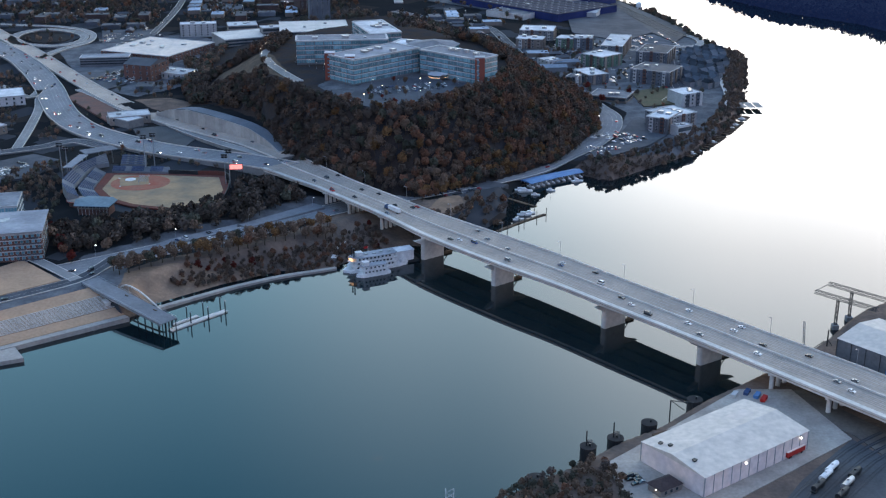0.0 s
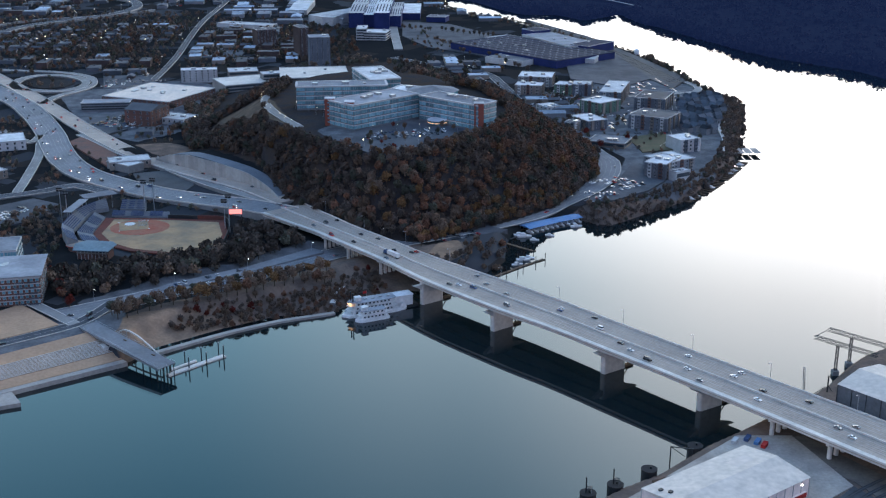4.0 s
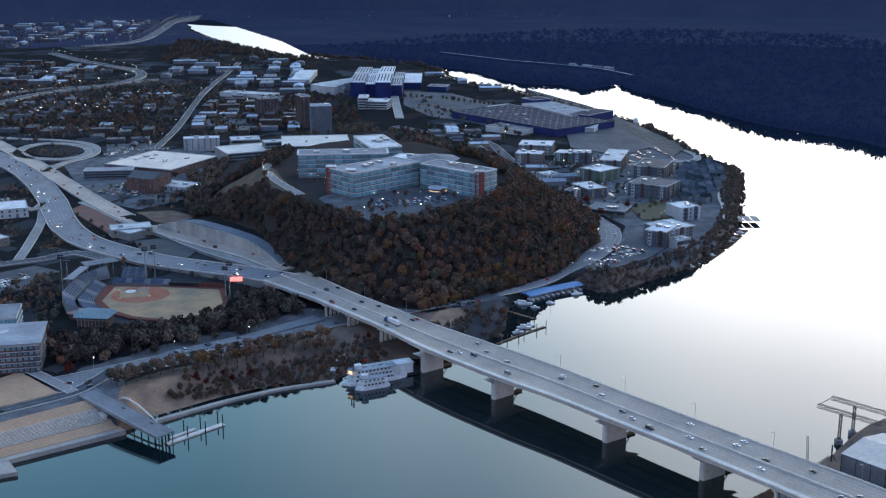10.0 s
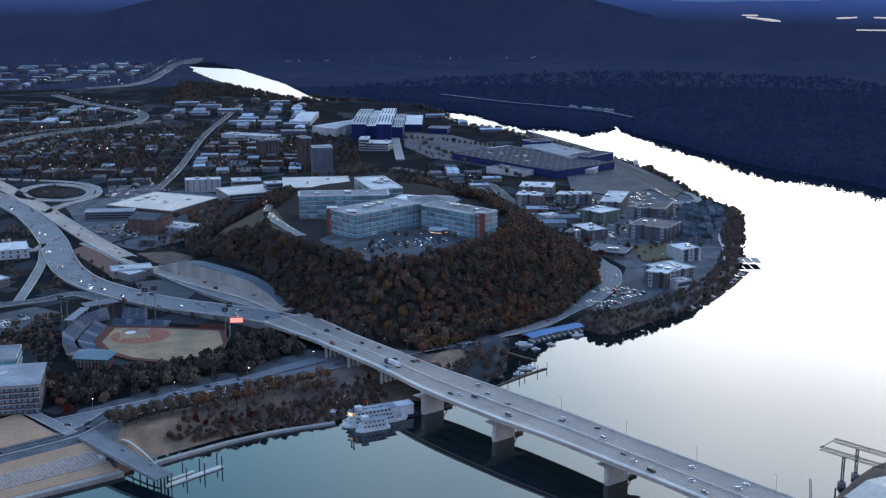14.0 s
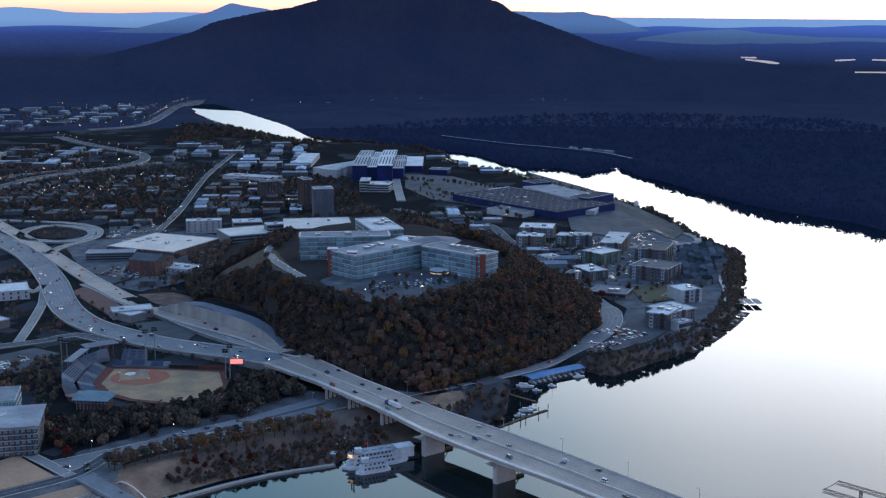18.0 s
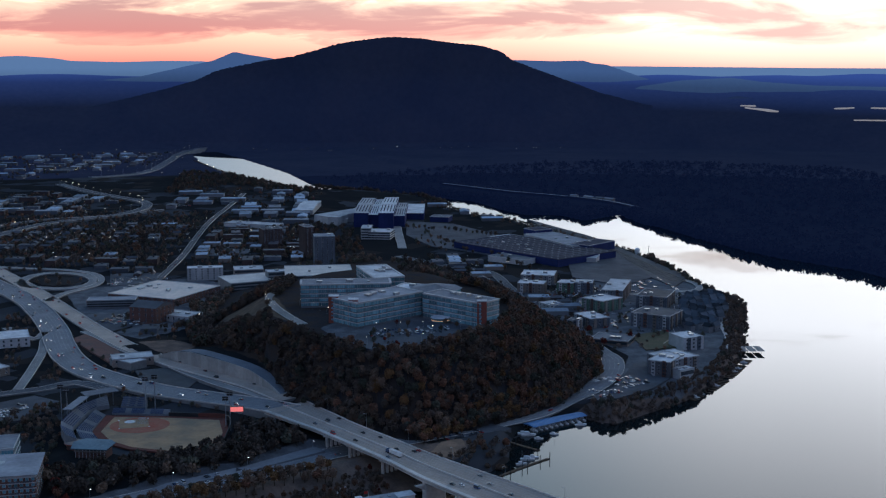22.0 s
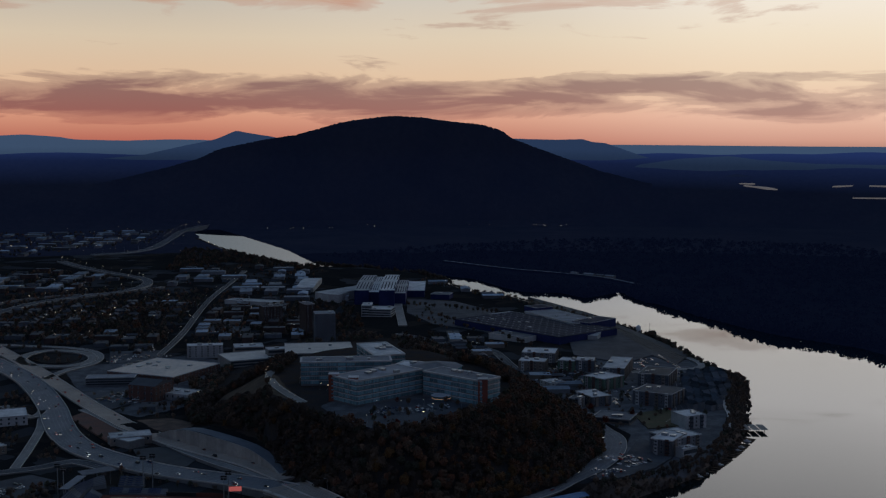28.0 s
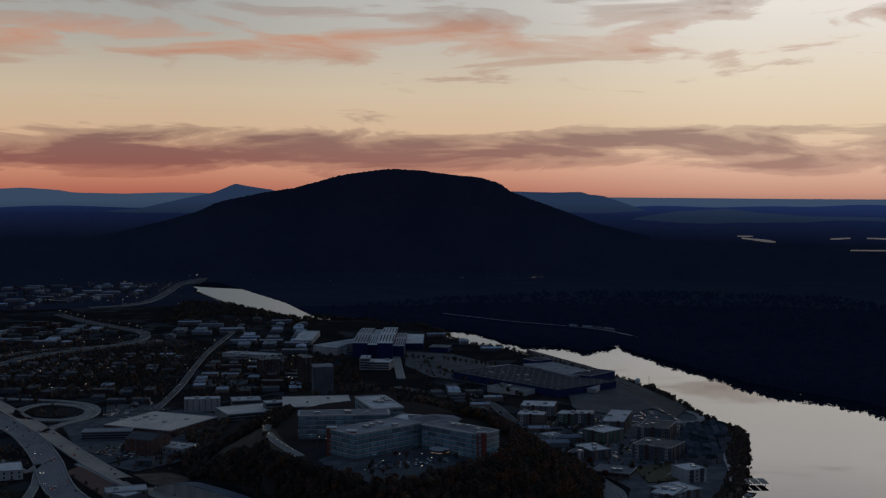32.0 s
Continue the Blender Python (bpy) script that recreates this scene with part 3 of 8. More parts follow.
# the ridges' blue is haze carried by their emissive materials
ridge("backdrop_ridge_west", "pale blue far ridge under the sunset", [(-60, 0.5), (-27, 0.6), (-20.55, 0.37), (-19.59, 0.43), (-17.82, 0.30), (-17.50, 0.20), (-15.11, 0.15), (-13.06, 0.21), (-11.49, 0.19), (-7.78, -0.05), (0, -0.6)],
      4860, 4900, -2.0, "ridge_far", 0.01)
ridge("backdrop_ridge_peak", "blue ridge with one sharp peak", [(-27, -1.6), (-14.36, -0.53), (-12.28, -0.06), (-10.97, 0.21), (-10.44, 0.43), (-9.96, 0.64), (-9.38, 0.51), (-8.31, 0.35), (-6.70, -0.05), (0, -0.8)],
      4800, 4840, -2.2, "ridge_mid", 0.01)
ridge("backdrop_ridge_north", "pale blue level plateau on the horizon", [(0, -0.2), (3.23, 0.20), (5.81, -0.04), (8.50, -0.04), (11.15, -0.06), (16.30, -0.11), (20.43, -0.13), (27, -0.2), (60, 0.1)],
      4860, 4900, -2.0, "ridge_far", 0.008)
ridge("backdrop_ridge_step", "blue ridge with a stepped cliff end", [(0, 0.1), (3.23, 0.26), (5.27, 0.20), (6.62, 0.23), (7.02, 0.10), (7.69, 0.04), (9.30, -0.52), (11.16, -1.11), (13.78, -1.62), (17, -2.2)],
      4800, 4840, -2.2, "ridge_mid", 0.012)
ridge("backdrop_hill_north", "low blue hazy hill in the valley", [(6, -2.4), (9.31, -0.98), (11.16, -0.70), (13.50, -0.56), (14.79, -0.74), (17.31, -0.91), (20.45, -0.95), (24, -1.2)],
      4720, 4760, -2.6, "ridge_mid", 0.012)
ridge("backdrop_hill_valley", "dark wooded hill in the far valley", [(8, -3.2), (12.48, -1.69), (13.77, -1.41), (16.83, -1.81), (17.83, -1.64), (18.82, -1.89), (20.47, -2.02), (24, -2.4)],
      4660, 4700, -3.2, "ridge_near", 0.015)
# still ponds far out in the valley; the sky's reflection is painted as emission
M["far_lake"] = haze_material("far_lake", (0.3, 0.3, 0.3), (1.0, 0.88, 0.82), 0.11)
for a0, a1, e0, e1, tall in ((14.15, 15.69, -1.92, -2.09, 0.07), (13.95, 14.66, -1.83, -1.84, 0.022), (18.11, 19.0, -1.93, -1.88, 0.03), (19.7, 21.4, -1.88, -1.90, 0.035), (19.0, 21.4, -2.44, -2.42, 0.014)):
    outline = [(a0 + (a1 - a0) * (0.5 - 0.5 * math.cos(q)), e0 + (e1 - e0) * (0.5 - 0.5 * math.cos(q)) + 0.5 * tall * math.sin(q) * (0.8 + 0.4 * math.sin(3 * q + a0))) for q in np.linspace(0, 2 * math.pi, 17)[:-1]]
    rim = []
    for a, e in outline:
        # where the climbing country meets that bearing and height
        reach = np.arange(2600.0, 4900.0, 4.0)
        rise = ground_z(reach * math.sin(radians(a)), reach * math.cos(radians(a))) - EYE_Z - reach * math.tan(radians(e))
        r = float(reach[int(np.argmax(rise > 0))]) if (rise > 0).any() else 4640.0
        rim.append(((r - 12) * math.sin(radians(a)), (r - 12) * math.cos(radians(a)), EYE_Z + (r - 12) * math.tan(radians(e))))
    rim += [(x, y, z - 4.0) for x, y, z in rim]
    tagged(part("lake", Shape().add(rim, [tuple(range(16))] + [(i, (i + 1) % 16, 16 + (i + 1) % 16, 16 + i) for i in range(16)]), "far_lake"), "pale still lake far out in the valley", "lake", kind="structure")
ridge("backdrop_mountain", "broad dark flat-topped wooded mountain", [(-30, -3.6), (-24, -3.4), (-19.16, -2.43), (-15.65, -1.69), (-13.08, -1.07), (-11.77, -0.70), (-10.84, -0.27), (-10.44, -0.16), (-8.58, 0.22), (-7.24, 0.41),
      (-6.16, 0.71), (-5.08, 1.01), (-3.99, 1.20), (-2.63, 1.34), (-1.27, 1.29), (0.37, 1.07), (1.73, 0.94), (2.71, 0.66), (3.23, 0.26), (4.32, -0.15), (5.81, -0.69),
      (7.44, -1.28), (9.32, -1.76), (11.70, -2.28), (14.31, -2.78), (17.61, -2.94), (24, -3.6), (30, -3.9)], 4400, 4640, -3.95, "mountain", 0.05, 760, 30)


# ---- the road bridge ----
def line_points(pts, step):
    """Points at even steps along a smooth line through pts of any dimension."""
    p = np.array(pts, float)
    out = []
    for i in range(len(p) - 1):
        a, b, c, d = p[max(i - 1, 0)], p[i], p[i + 1], p[min(i + 2, len(p) - 1)]
        n = max(2, int(np.hypot(*(c - b)[:2]) / step))
        for k in range(n):
            t = k / n
            out.append(0.5 * (2 * b + (c - a) * t + (2 * a - 5 * b + 4 * c - d) * t * t + (3 * b - a - 3 * c + d) * t ** 3))
    return np.array(out + [p[-1]])


def normals(q):
    d = np.gradient(q[:, :2], axis=0)
    d /= np.linalg.norm(d, axis=1)[:, None] + 1e-9
    return np.stack([-d[:, 1], d[:, 0]], 1)


def ribbon(q, a, b, z0, z1, shape=None, slot=0, top=None):
    """A solid band along q between the offsets a and b (left positive; numbers or arrays), from z0 to z1 over the line's own height."""
    s = shape or Shape()
    nn = normals(q)
    a, b, z0 = np.broadcast_to(a, len(q)), np.broadcast_to(b, len(q)), np.broadcast_to(z0, len(q))
    o = len(s.v)
    for i in range(len(q)):
        x, y, z = q[i][:3]
        for off, h in ((a[i], z0[i]), (b[i], z0[i]), (b[i], z1), (a[i], z1)):
            s.v.append((x + nn[i][0] * off, y + nn[i][1] * off, z + h))
    for i in range(len(q) - 1):
        k = o + 4 * i
        for j in range(4):
            s.f.append((k + j, k + (j + 1) % 4, k + 4 + (j + 1) % 4, k + 4 + j))
            s.m.append(top if j == 2 and top is not None else slot)
    k = o + 4 * (len(q) - 1)
    s.f += [(o + 3, o + 2, o + 1, o), (k, k + 1, k + 2, k + 3)]
    s.m += [slot, slot]
    return s


# near and far edges of the deck
EDGE_NEAR = [(264.5, 473.5), (222.7, 526.3), (173.3, 587.6), (137.7, 630.4), (109.3, 662.8), (78.3, 698.2), (44.1, 733.9), (-1.1, 785.6), (-43.7, 842.7), (-81.5, 889.8), (-109.3, 919.8), (-133.2, 945.1)]
EDGE_FAR = [(283.2, 514.5), (239.5, 574.1), (185.5, 636.5), (147.1, 680.2), (116.8, 715.3), (83.8, 754.8), (47.4, 795.9), (-9.8, 858.4), (-46.4, 902.7), (-86.5, 951.2), (-116.9, 992), (-143.9, 1030.2)]
en, ef = line_points(EDGE_NEAR, 8), line_points(EDGE_FAR, 8)
k_ = np.linspace(0, 1, 160)


def resample(q, k):
    d = np.concatenate([[0], np.cumsum(np.hypot(*np.diff(q, axis=0).T))])
    return np.stack([np.interp(k * d[-1], d, q[:, i]) for i in range(q.shape[1])], 1)


en, ef = resample(en, k_), resample(ef, k_)
axis = (en + ef) / 2
half = np.hypot(*(en - ef).T) / 2 * 0.985
axis = np.column_stack([axis, np.interp(k_, [0, 0.15, 0.72, 1], [20, 20.5, 20.5, 19.5])])
half = np.abs(np.sum((en - ef) * normals(axis), axis=1)) / 2
bridge = thing("road_bridge", "long pale concrete road bridge over the river", "bridge")
part("deck", ribbon(axis, -half, half, -0.7, 0.0), "deck", bridge, "worn pale concrete roadway")


def at_line(q, x, y):
    return int(np.argmin(np.hypot(q[:, 0] - x, q[:, 1] - y)))


# each pier is a blade standing in the river, given by the foot of its upstream end and of its downstream end
PIERS = [(-13.6, 803.7, 1.7, 815.1), (35.7, 752.6, 50.4, 763.9), (102.4, 681.9, 117.5, 692.3), (152, 629.3, 167.5, 639.1)]
stations = [at_line(axis, (a + c) / 2, (b + d) / 2) for a, b, c, d in PIERS]
along = np.concatenate([[0], np.cumsum(np.hypot(*np.diff(axis[:, :2], axis=0).T))])
# haunched girders: deep over the piers, slim at mid-span
depth = np.full(len(axis), 2.4)
for s_ in stations:
    depth = np.maximum(depth, 2.2 + 0.5 * np.exp(-((along - along[s_]) / 22) ** 2))
for a_, b_ in ((-half + 1.2, -half + 13), (-half + 16, half - 16), (half - 13, half - 1.2)):
    part("girder", ribbon(axis, a_, b_, -depth, -0.71), "concrete_pale", bridge, "pale painted girder, deeper over the piers")
for a_, b_, h_ in ((-half, -half + 0.45, 1.05), (half - 0.45, half, 1.05), (-0.35, 0.35, 1.0)):
    part("parapet" if h_ > 1.0 else "median_barrier", ribbon(axis, a_, b_, 0.004, h_), "concrete_pale", bridge)
for k in range(11):
    off = -half + 3.4 + k * 3.7
    ok = off[40] < half[40] - 2.4
    if ok and abs(off[40]) > 1.5:
        part("lane_line", ribbon(axis, off, off + 0.16, 0.004, 0.02), "paint_worn", bridge)
    if ok:
        for w_ in (0.7, 2.3):
            if abs(off[40] + w_ + 0.35) > 1.4 and off[40] + w_ < half[40] - 5.6:
                part("wheel_track", ribbon(axis, off + w_, off + w_ + 0.75, 0.003, 0.012), "wheel_track", bridge)
part("shoulder", ribbon(axis, half - 5.0, half - 0.5, 0.004, 0.015), "concrete_pale", bridge, "pale unused shoulder strip")
for (a, b, c, d), s_ in zip(PIERS, stations):
    u = Vector((c - a, d - b)).normalized()
    w = Vector((u.y, -u.x))
    p0, p1 = Vector((a, b)), Vector((c, d))
    ring = []
    for i in range(7):
        g = math.pi * i / 6
        ring.append(p1 + u * 1.2 * (math.sin(g) - 1) + w * 2.2 * math.cos(g) + w * -2.2)
    for i in range(7):
        g = math.pi * i / 6
        ring.append(p0 - u * 1.2 * (math.sin(g) - 1) - w * 2.2 * math.cos(g) + w * -2.2)
    pier = part("pier", Shape().prism([tuple(q) for q in ring], -3, 20.5 - depth[s_] + 0.6), "concrete_pale", bridge, "pale concrete blade pier standing in the water")
    cap = Shape()
    lo, hi = p0 - u * 7 - w * 2.2, p1 + u * 12 - w * 2.2
    cap.add([(*(p0 - w * 0.7), 11.5), (*(p0 - w * 3.7), 11.5), (*(lo - w * 1.5), 15.6), (*(lo + w * 1.5), 15.6), (*(p1 - w * 0.7), 11.5), (*(p1 - w * 3.7), 11.5), (*(hi - w * 1.5), 15.6), (*(hi + w * 1.5), 15.6)],
            [(0, 1, 2, 3), (4, 7, 6, 5), (0, 3, 7, 4), (1, 5, 6, 2), (3, 2, 6, 7), (0, 4, 5, 1)])
    part("pier_cap", cap, "concrete_pale", bridge)
    fd = Shape()
    f0 = p1 + u * 4 - w * 2
    fd.box(f0.x, f0.y, -1, 7, 2.4, 2.6, math.atan2(u.y, u.x))
    fd.rod((*(p1 - w * 2.2), 7), (*f0, 1.4), 0.35)
    part("pier_fender", fd, "timber", bridge, "dark timber fender beside the pier")
# bents on land: round columns under a crossbeam
for bx, by, n_, spread in ((-107.4, 905.2, 7, 34), (-81.6, 883.2, 7, 36), (-50.2, 852.9, 7, 36), (176.6, 583.4, 6, 36), (204.1, 557.3, 6, 36), (239, 510.6, 6, 36)):
    side_ = -1 if normals(axis)[60][1] > 0 else 1
    foot_ = axis[:, :2] + normals(axis) * (side_ * (half - 5.5))[:, None]
    i_ = at_line(foot_, bx, by)
    nn_ = normals(axis)[i_]
    c0 = axis[i_]
    bent = Shape().box(c0[0], c0[1], c0[2] - 4.2, 2 * half[i_] - 5, 1.8, 1.7, math.atan2(nn_[1], nn_[0]))
    part("crossbeam", bent, "concrete_pale", bridge)
    for k in range(n_):
        off = (k / (n_ - 1) - 0.5) * (2 * half[i_] - 11)
        x_, y_ = c0[0] + nn_[0] * off, c0[1] + nn_[1] * off
        part("column", Shape().rod((x_, y_, gz(x_, y_) - 1), (x_, y_, c0[2] - 4.1), 1.3, n=12), "concrete_pale", bridge)


# ---- roads on land ----
def road(name, label, pts, width, surface="asphalt", lines=2, kerb=True, base=None, barrier=False):
    """A road through (x, y, z) points: a bed down to the ground, its surface, kerbs or barriers and painted lines as parts."""
    q = line_points(pts, 10)
    w = width / 2
    low = np.minimum(np.array([gz(x, y) for x, y in q[:, :2]]) - q[:, 2] - 1.5, -0.6)
    ob = part(name, ribbon(q, -w, w, low, 0.0, top=1), ["concrete", surface])
    tagged(ob, label, "road", kind="structure")
    if kerb or barrier:
        h = 0.9 if barrier else 0.15
        for s in (-1, 1):
            part("barrier" if barrier else "kerb", ribbon(q, s * w - 0.2, s * w + 0.2, -0.3, h), "concrete_pale", ob)
    for k in range(1, lines):
        o = -w + width * k / lines
        part("lane_line", ribbon(q, o - 0.1, o + 0.1, 0.004, 0.02), "paint_worn", ob)
    return q


FREEWAY = road("freeway", "wide grey freeway curving off the bridge", [(-133.3, 976.5, 19.6), (-170.4, 1002.7, 18.1), (-214.8, 1026.3, 16.6), (-261.3, 1051.9, 15.3), (-306.6, 1086.8, 14.5), (-350.4, 1127.7, 14.3),
               (-385.3, 1180, 14.3), (-414.1, 1241.9, 14.3), (-442.5, 1310, 14.3), (-493, 1411.3, 14.3), (-551, 1505.6, 14.3), (-695.2, 1692.3, 14.3)], 31, "asphalt_pale", 8, barrier=True)
FREEWAY_UP = road("freeway_upper", "grey freeway lanes under the cut hillside", [(-137.1, 1008, 19.6), (-179.5, 1062.5, 18.1), (-230.8, 1111.5, 16.6), (-280.1, 1161.1, 15.3), (-327.5, 1214.9, 14.5), (-369.8, 1273.2, 14.3),
                  (-418.1, 1344.8, 14.3), (-468.4, 1424.2, 14.3), (-552.9, 1555, 14.3), (-715.5, 1789.1, 14.3)], 21, "deck", 5, barrier=True)
SLIP = road("slip_road", "pale slip road between the freeways", [(-152.2, 1015.1, 18.1), (-200.2, 1060.3, 16.6), (-247.6, 1113.3, 15.6), (-294, 1172.1, 14.3), (-335.7, 1212.1, 14.0), (-378, 1269.2, 14.0), (-406, 1302.5, 14.0)], 9, "gravel", 1)
LOCAL = road("street_stadium", "grey street beside the ball park", [(-431.2, 1032.9, 13.6), (-396.5, 1051.4, 13.6), (-370.1, 1066.5, 13.6), (-349.5, 1086.2, 13.6), (-311, 1062.1, 13.6)], 13, "asphalt_lot", 3)
RAMP = road("ramp", "pale curving exit ramp", [(-443.1, 1324.4, 14.3), (-437, 1264.4, 14.0), (-420.6, 1205.5, 14.0), (-404.8, 1124.7, 14.1), (-395.2, 1062.9, 13.1)], 9, "concrete", 2)
road("ramp_south", "dark ramp dropping to the street", [(-500.4, 1319.2, 14.3), (-450.1, 1263.2, 14.3), (-448.2, 1296, 14.3)], 9, "concrete", 2)
LOOP = road("loop_ramp", "pale oval loop ramp round bare ground", 
            [(-584.4, 1603.8, 14.3), (-587.9, 1646.3, 14.3), (-572.6, 1677.1, 14.3), (-541.3, 1676.7, 14.3), (-506.8, 1654, 14.3), (-487.6, 1619.3, 14.3), (-487.7, 1582.1, 14.3), (-509.3, 1558.4, 14.3), (-540.5, 1562.8, 14.3), (-567.1, 1575, 14.3), (-584.4, 1603.8, 14.3)], 13, "concrete", 2)
CROSS = road("ramp_cross", "pale ramp across the interchange", [(-696.8, 1739.3, 14.3), (-623.7, 1719.3, 14.3), (-553.7, 1704.3, 14.3), (-503.9, 1671.7, 14.3), (-480.6, 1627.7, 14.3), (-477.4, 1578, 14.3), (-498.7, 1523.7, 14.3), (-504.4, 1472.6, 14.3)], 10, "concrete", 2)
PARKWAY = road("riverside_parkway", "wide grey riverside parkway", PARKWAY_LINE, 24, "asphalt_pale", 5)
STAIR_ST = road("street_riverfront", "grey riverfront street above the stepped lawn", [(-308.4, 686.8, 12.2), (-285.8, 703.9, 12.2), (-265.4, 719.9, 12.2), (-247.6, 735.6, 12.2), (-238.8, 751.9, 12.2), (-231.4, 775.5, 12.3)], 11, "asphalt_lot", 2)
road("street_plaza", "pale paved street by the plaza", [(-298.8, 787.1, 12.3), (-270.8, 761.6, 12.3), (-246.3, 737.6, 12.3)], 8, "gravel", 1)
AVENUE = road("avenue", "straight grey town avenue", [(-401.9, 1650.6, 13.6), (-412.5, 1840.7, 13.6), (-435.2, 2070.7, 13.6), (-452, 2276.9, 13.6), (-459.6, 2516.7, 13.6), (-470.2, 2761.4, 13.6)], 10, "asphalt", 2)
BYPASS = road("curved_highway", "far highway curling through the town", [(-787.2, 2016, 16), (-757.8, 2188.4, 16), (-692, 2285.8, 16), (-641.6, 2364.5, 16), (-627.7, 2468.1, 16), (-657.8, 2570.2, 16), (-731.5, 2657.9, 16), (-835.8, 2776.1, 16), (-967, 2959.8, 16)], 20, "asphalt_lot", 4)
road("curved_highway_ramp", "pale highway ramp", [(-840.5, 2157.6, 15.8), (-773.9, 2268.9, 15.8), (-679.9, 2320.1, 15.8), (-608.9, 2392, 15.8), (-583.3, 2429.5, 15.8)], 10, "asphalt_lot", 2)
RIVER_HWY = road("far_highway", "far highway beside the river bend", [(-944.9, 3148.1, 15), (-861.5, 3228.9, 15), (-834.8, 3384.6, 15), (-862.1, 3701, 15), (-895.2, 4055, 15), (-863, 4330.5, 15), (-750.2, 4514.5, 15)], 24, "asphalt_lot", 4)
MILL_RD = road("mill_road", "grey road through the riverside district", [(-73.5, 1840.9, 13.4), (6.1, 1745.9, 13.4), (63.4, 1697.2, 13.4), (86.4, 1585.9, 13.4), (101.8, 1469.5, 13.4), (120.5, 1352.7, 13.4), (142.6, 1279.6, 13.4)], 13, "asphalt_lot", 3)
road("plant_road", "pale road past the works", [(-90.2, 2220.1, 13.4), (-80.3, 2071, 13.4), (-69.2, 1921.9, 13.4)], 14, "gravel", 1)
LOOP_RIV = road("point_road", "road round the point", [(246.1, 1841.1, 13.2), (280.7, 1721.4, 13.2), (318.8, 1656.6, 12.8), (345.9, 1612.5, 12.6), (340.9, 1562.5, 12.6), (306, 1546.5, 12.8), (242.7, 1525.6, 13.2)], 9, "gravel", 1)
APT_ST = road("apartment_street", "street between the flats and the terraces", [(289.1, 1511.6, 12.9), (272.2, 1389, 12.9), (265.5, 1298, 12.9), (242.7, 1243.4, 13)], 14, "asphalt_lot", 2)
DRIVE = road("hill_drive", "pale winding drive up the grassy slope", [(-134.4, 1099, gz(-134.4, 1099) + 0.8), (-152, 1133, gz(-152, 1133) + 0.8), (-173.9, 1184.6, gz(-173.9, 1184.6) + 0.8), (-186.3, 1239.9, gz(-186.3, 1239.9) + 0.8), (-183.8, 1288.9, gz(-183.8, 1288.9) + 0.8)], 9, "concrete", 1)


def sheet(name, label, ring, z, surface, category="ground", thick=1.2):
    """A level patch of ground or paving: a slab with its edge."""
    ob = part(name, Shape().prism(ring, z - thick, z), surface)
    return tagged(ob, label, category, kind="structure")


sheet("pavement_yard", "pale concrete yard round the long shed", [(79.2, 504.9), (85.8, 474.6), (119.3, 459.1), (208, 528.6), (192.1, 583.3), (162.6, 583.5), (122.7, 545.4), (95.2, 519.5)], 8.3, "yard_concrete", thick=6)
sheet("pavement_under_bridge", "rutted dirt yard under the bridge", [(171.8, 576.7), (198.4, 583.3), (251.4, 499.9), (229.1, 484.7), (210.1, 533.2)], 8.2, "dirt_yard", thick=3)
sheet("pavement_rail", "dark railway yard", [(208, 528.6), (224, 500), (191.7, 439), (134.9, 439.3), (171.7, 490)], 8.1, "asphalt", thick=3)
sheet("lawn_stage", "dry tan lawn by the riverfront", [(-324.5, 748.9), (-305, 759.3), (-294.1, 773.3), (-255.7, 735.2), (-287.5, 709.1), (-304.3, 695.3)], 12.9, "lawn", thick=5)
sheet("lot_parkway", "pale grey car park below the wood", [(-215.4, 805.1), (-201.8, 822), (-157.2, 855.9), (-155.3, 844.3), (-199.2, 809.9)], 10.1, "asphalt_pale", thick=5)
sheet("lot_parkway_east", "pale grey car park below the bridge ramp", [(-156.6, 857.2), (-126.4, 886.7), (-104.1, 909.2), (-94.1, 899.2), (-147.7, 850.7)], 9.2, "asphalt_pale", thick=6)
sheet("lot_stadium", "car park behind the ball park", [(-417.8, 997.1), (-372.7, 1041.5), (-343.8, 1022.9), (-350, 971.3), (-396.3, 939.7)], 13.4, "asphalt_lot")
sheet("lot_marina", "marina car park", [(-6.0, 949.1), (37.9, 977.5), (56.6, 964.3), (31.5, 930.4), (3.3, 921.7)], 7.2, "asphalt_lot", thick=8)
sheet("lot_point", "car park by the riverside restaurant", [(128.9, 1033.6), (161, 1077.4), (193.9, 1171.6), (206.3, 1160), (201.6, 1114), (216.5, 1105.4), (194.2, 1069.2), (160.9, 1038.9), (141.3, 1026.1)], 12.9, "asphalt_lot", thick=2.2)
sheet("green_point", "open green among the flats", [(208, 1285), (247.1, 1312.6), (264.1, 1284.5), (248.1, 1231.8), (213.1, 1219.5)], 13.0, "grass_green")
sheet("lot_hill", "staff car park on the hilltop", [(-85.1, 1013.5), (-74.8, 1085), (-22.6, 1108.8), (25.1, 1084), (-11.1, 1021.2), (-54, 984.5)], 68.3, "asphalt_lot", thick=3)
sheet("gravel_site", "dark gravel works between the freeways", [(-303.8, 1129.6), (-270.5, 1142.4), (-233.7, 1097.2), (-238.5, 1067.2), (-284.5, 1083.4)], 13.6, "asphalt")
sheet("dirt_site", "reddish dirt building site with debris", [(-408.4, 1263.7), (-398, 1296.3), (-345.8, 1216.7), (-311.6, 1150.2), (-336, 1157.2)], 13.9, "dirt_red", thick=2)
sheet("dirt_infield", "bare brown ground inside the loop", [(-572.2, 1613), (-566.4, 1642.8), (-549.4, 1651.3), (-525.4, 1642.3), (-505, 1620.6), (-510.3, 1591.6), (-527.1, 1579.6), (-550.2, 1588)], 13.7, "soil")
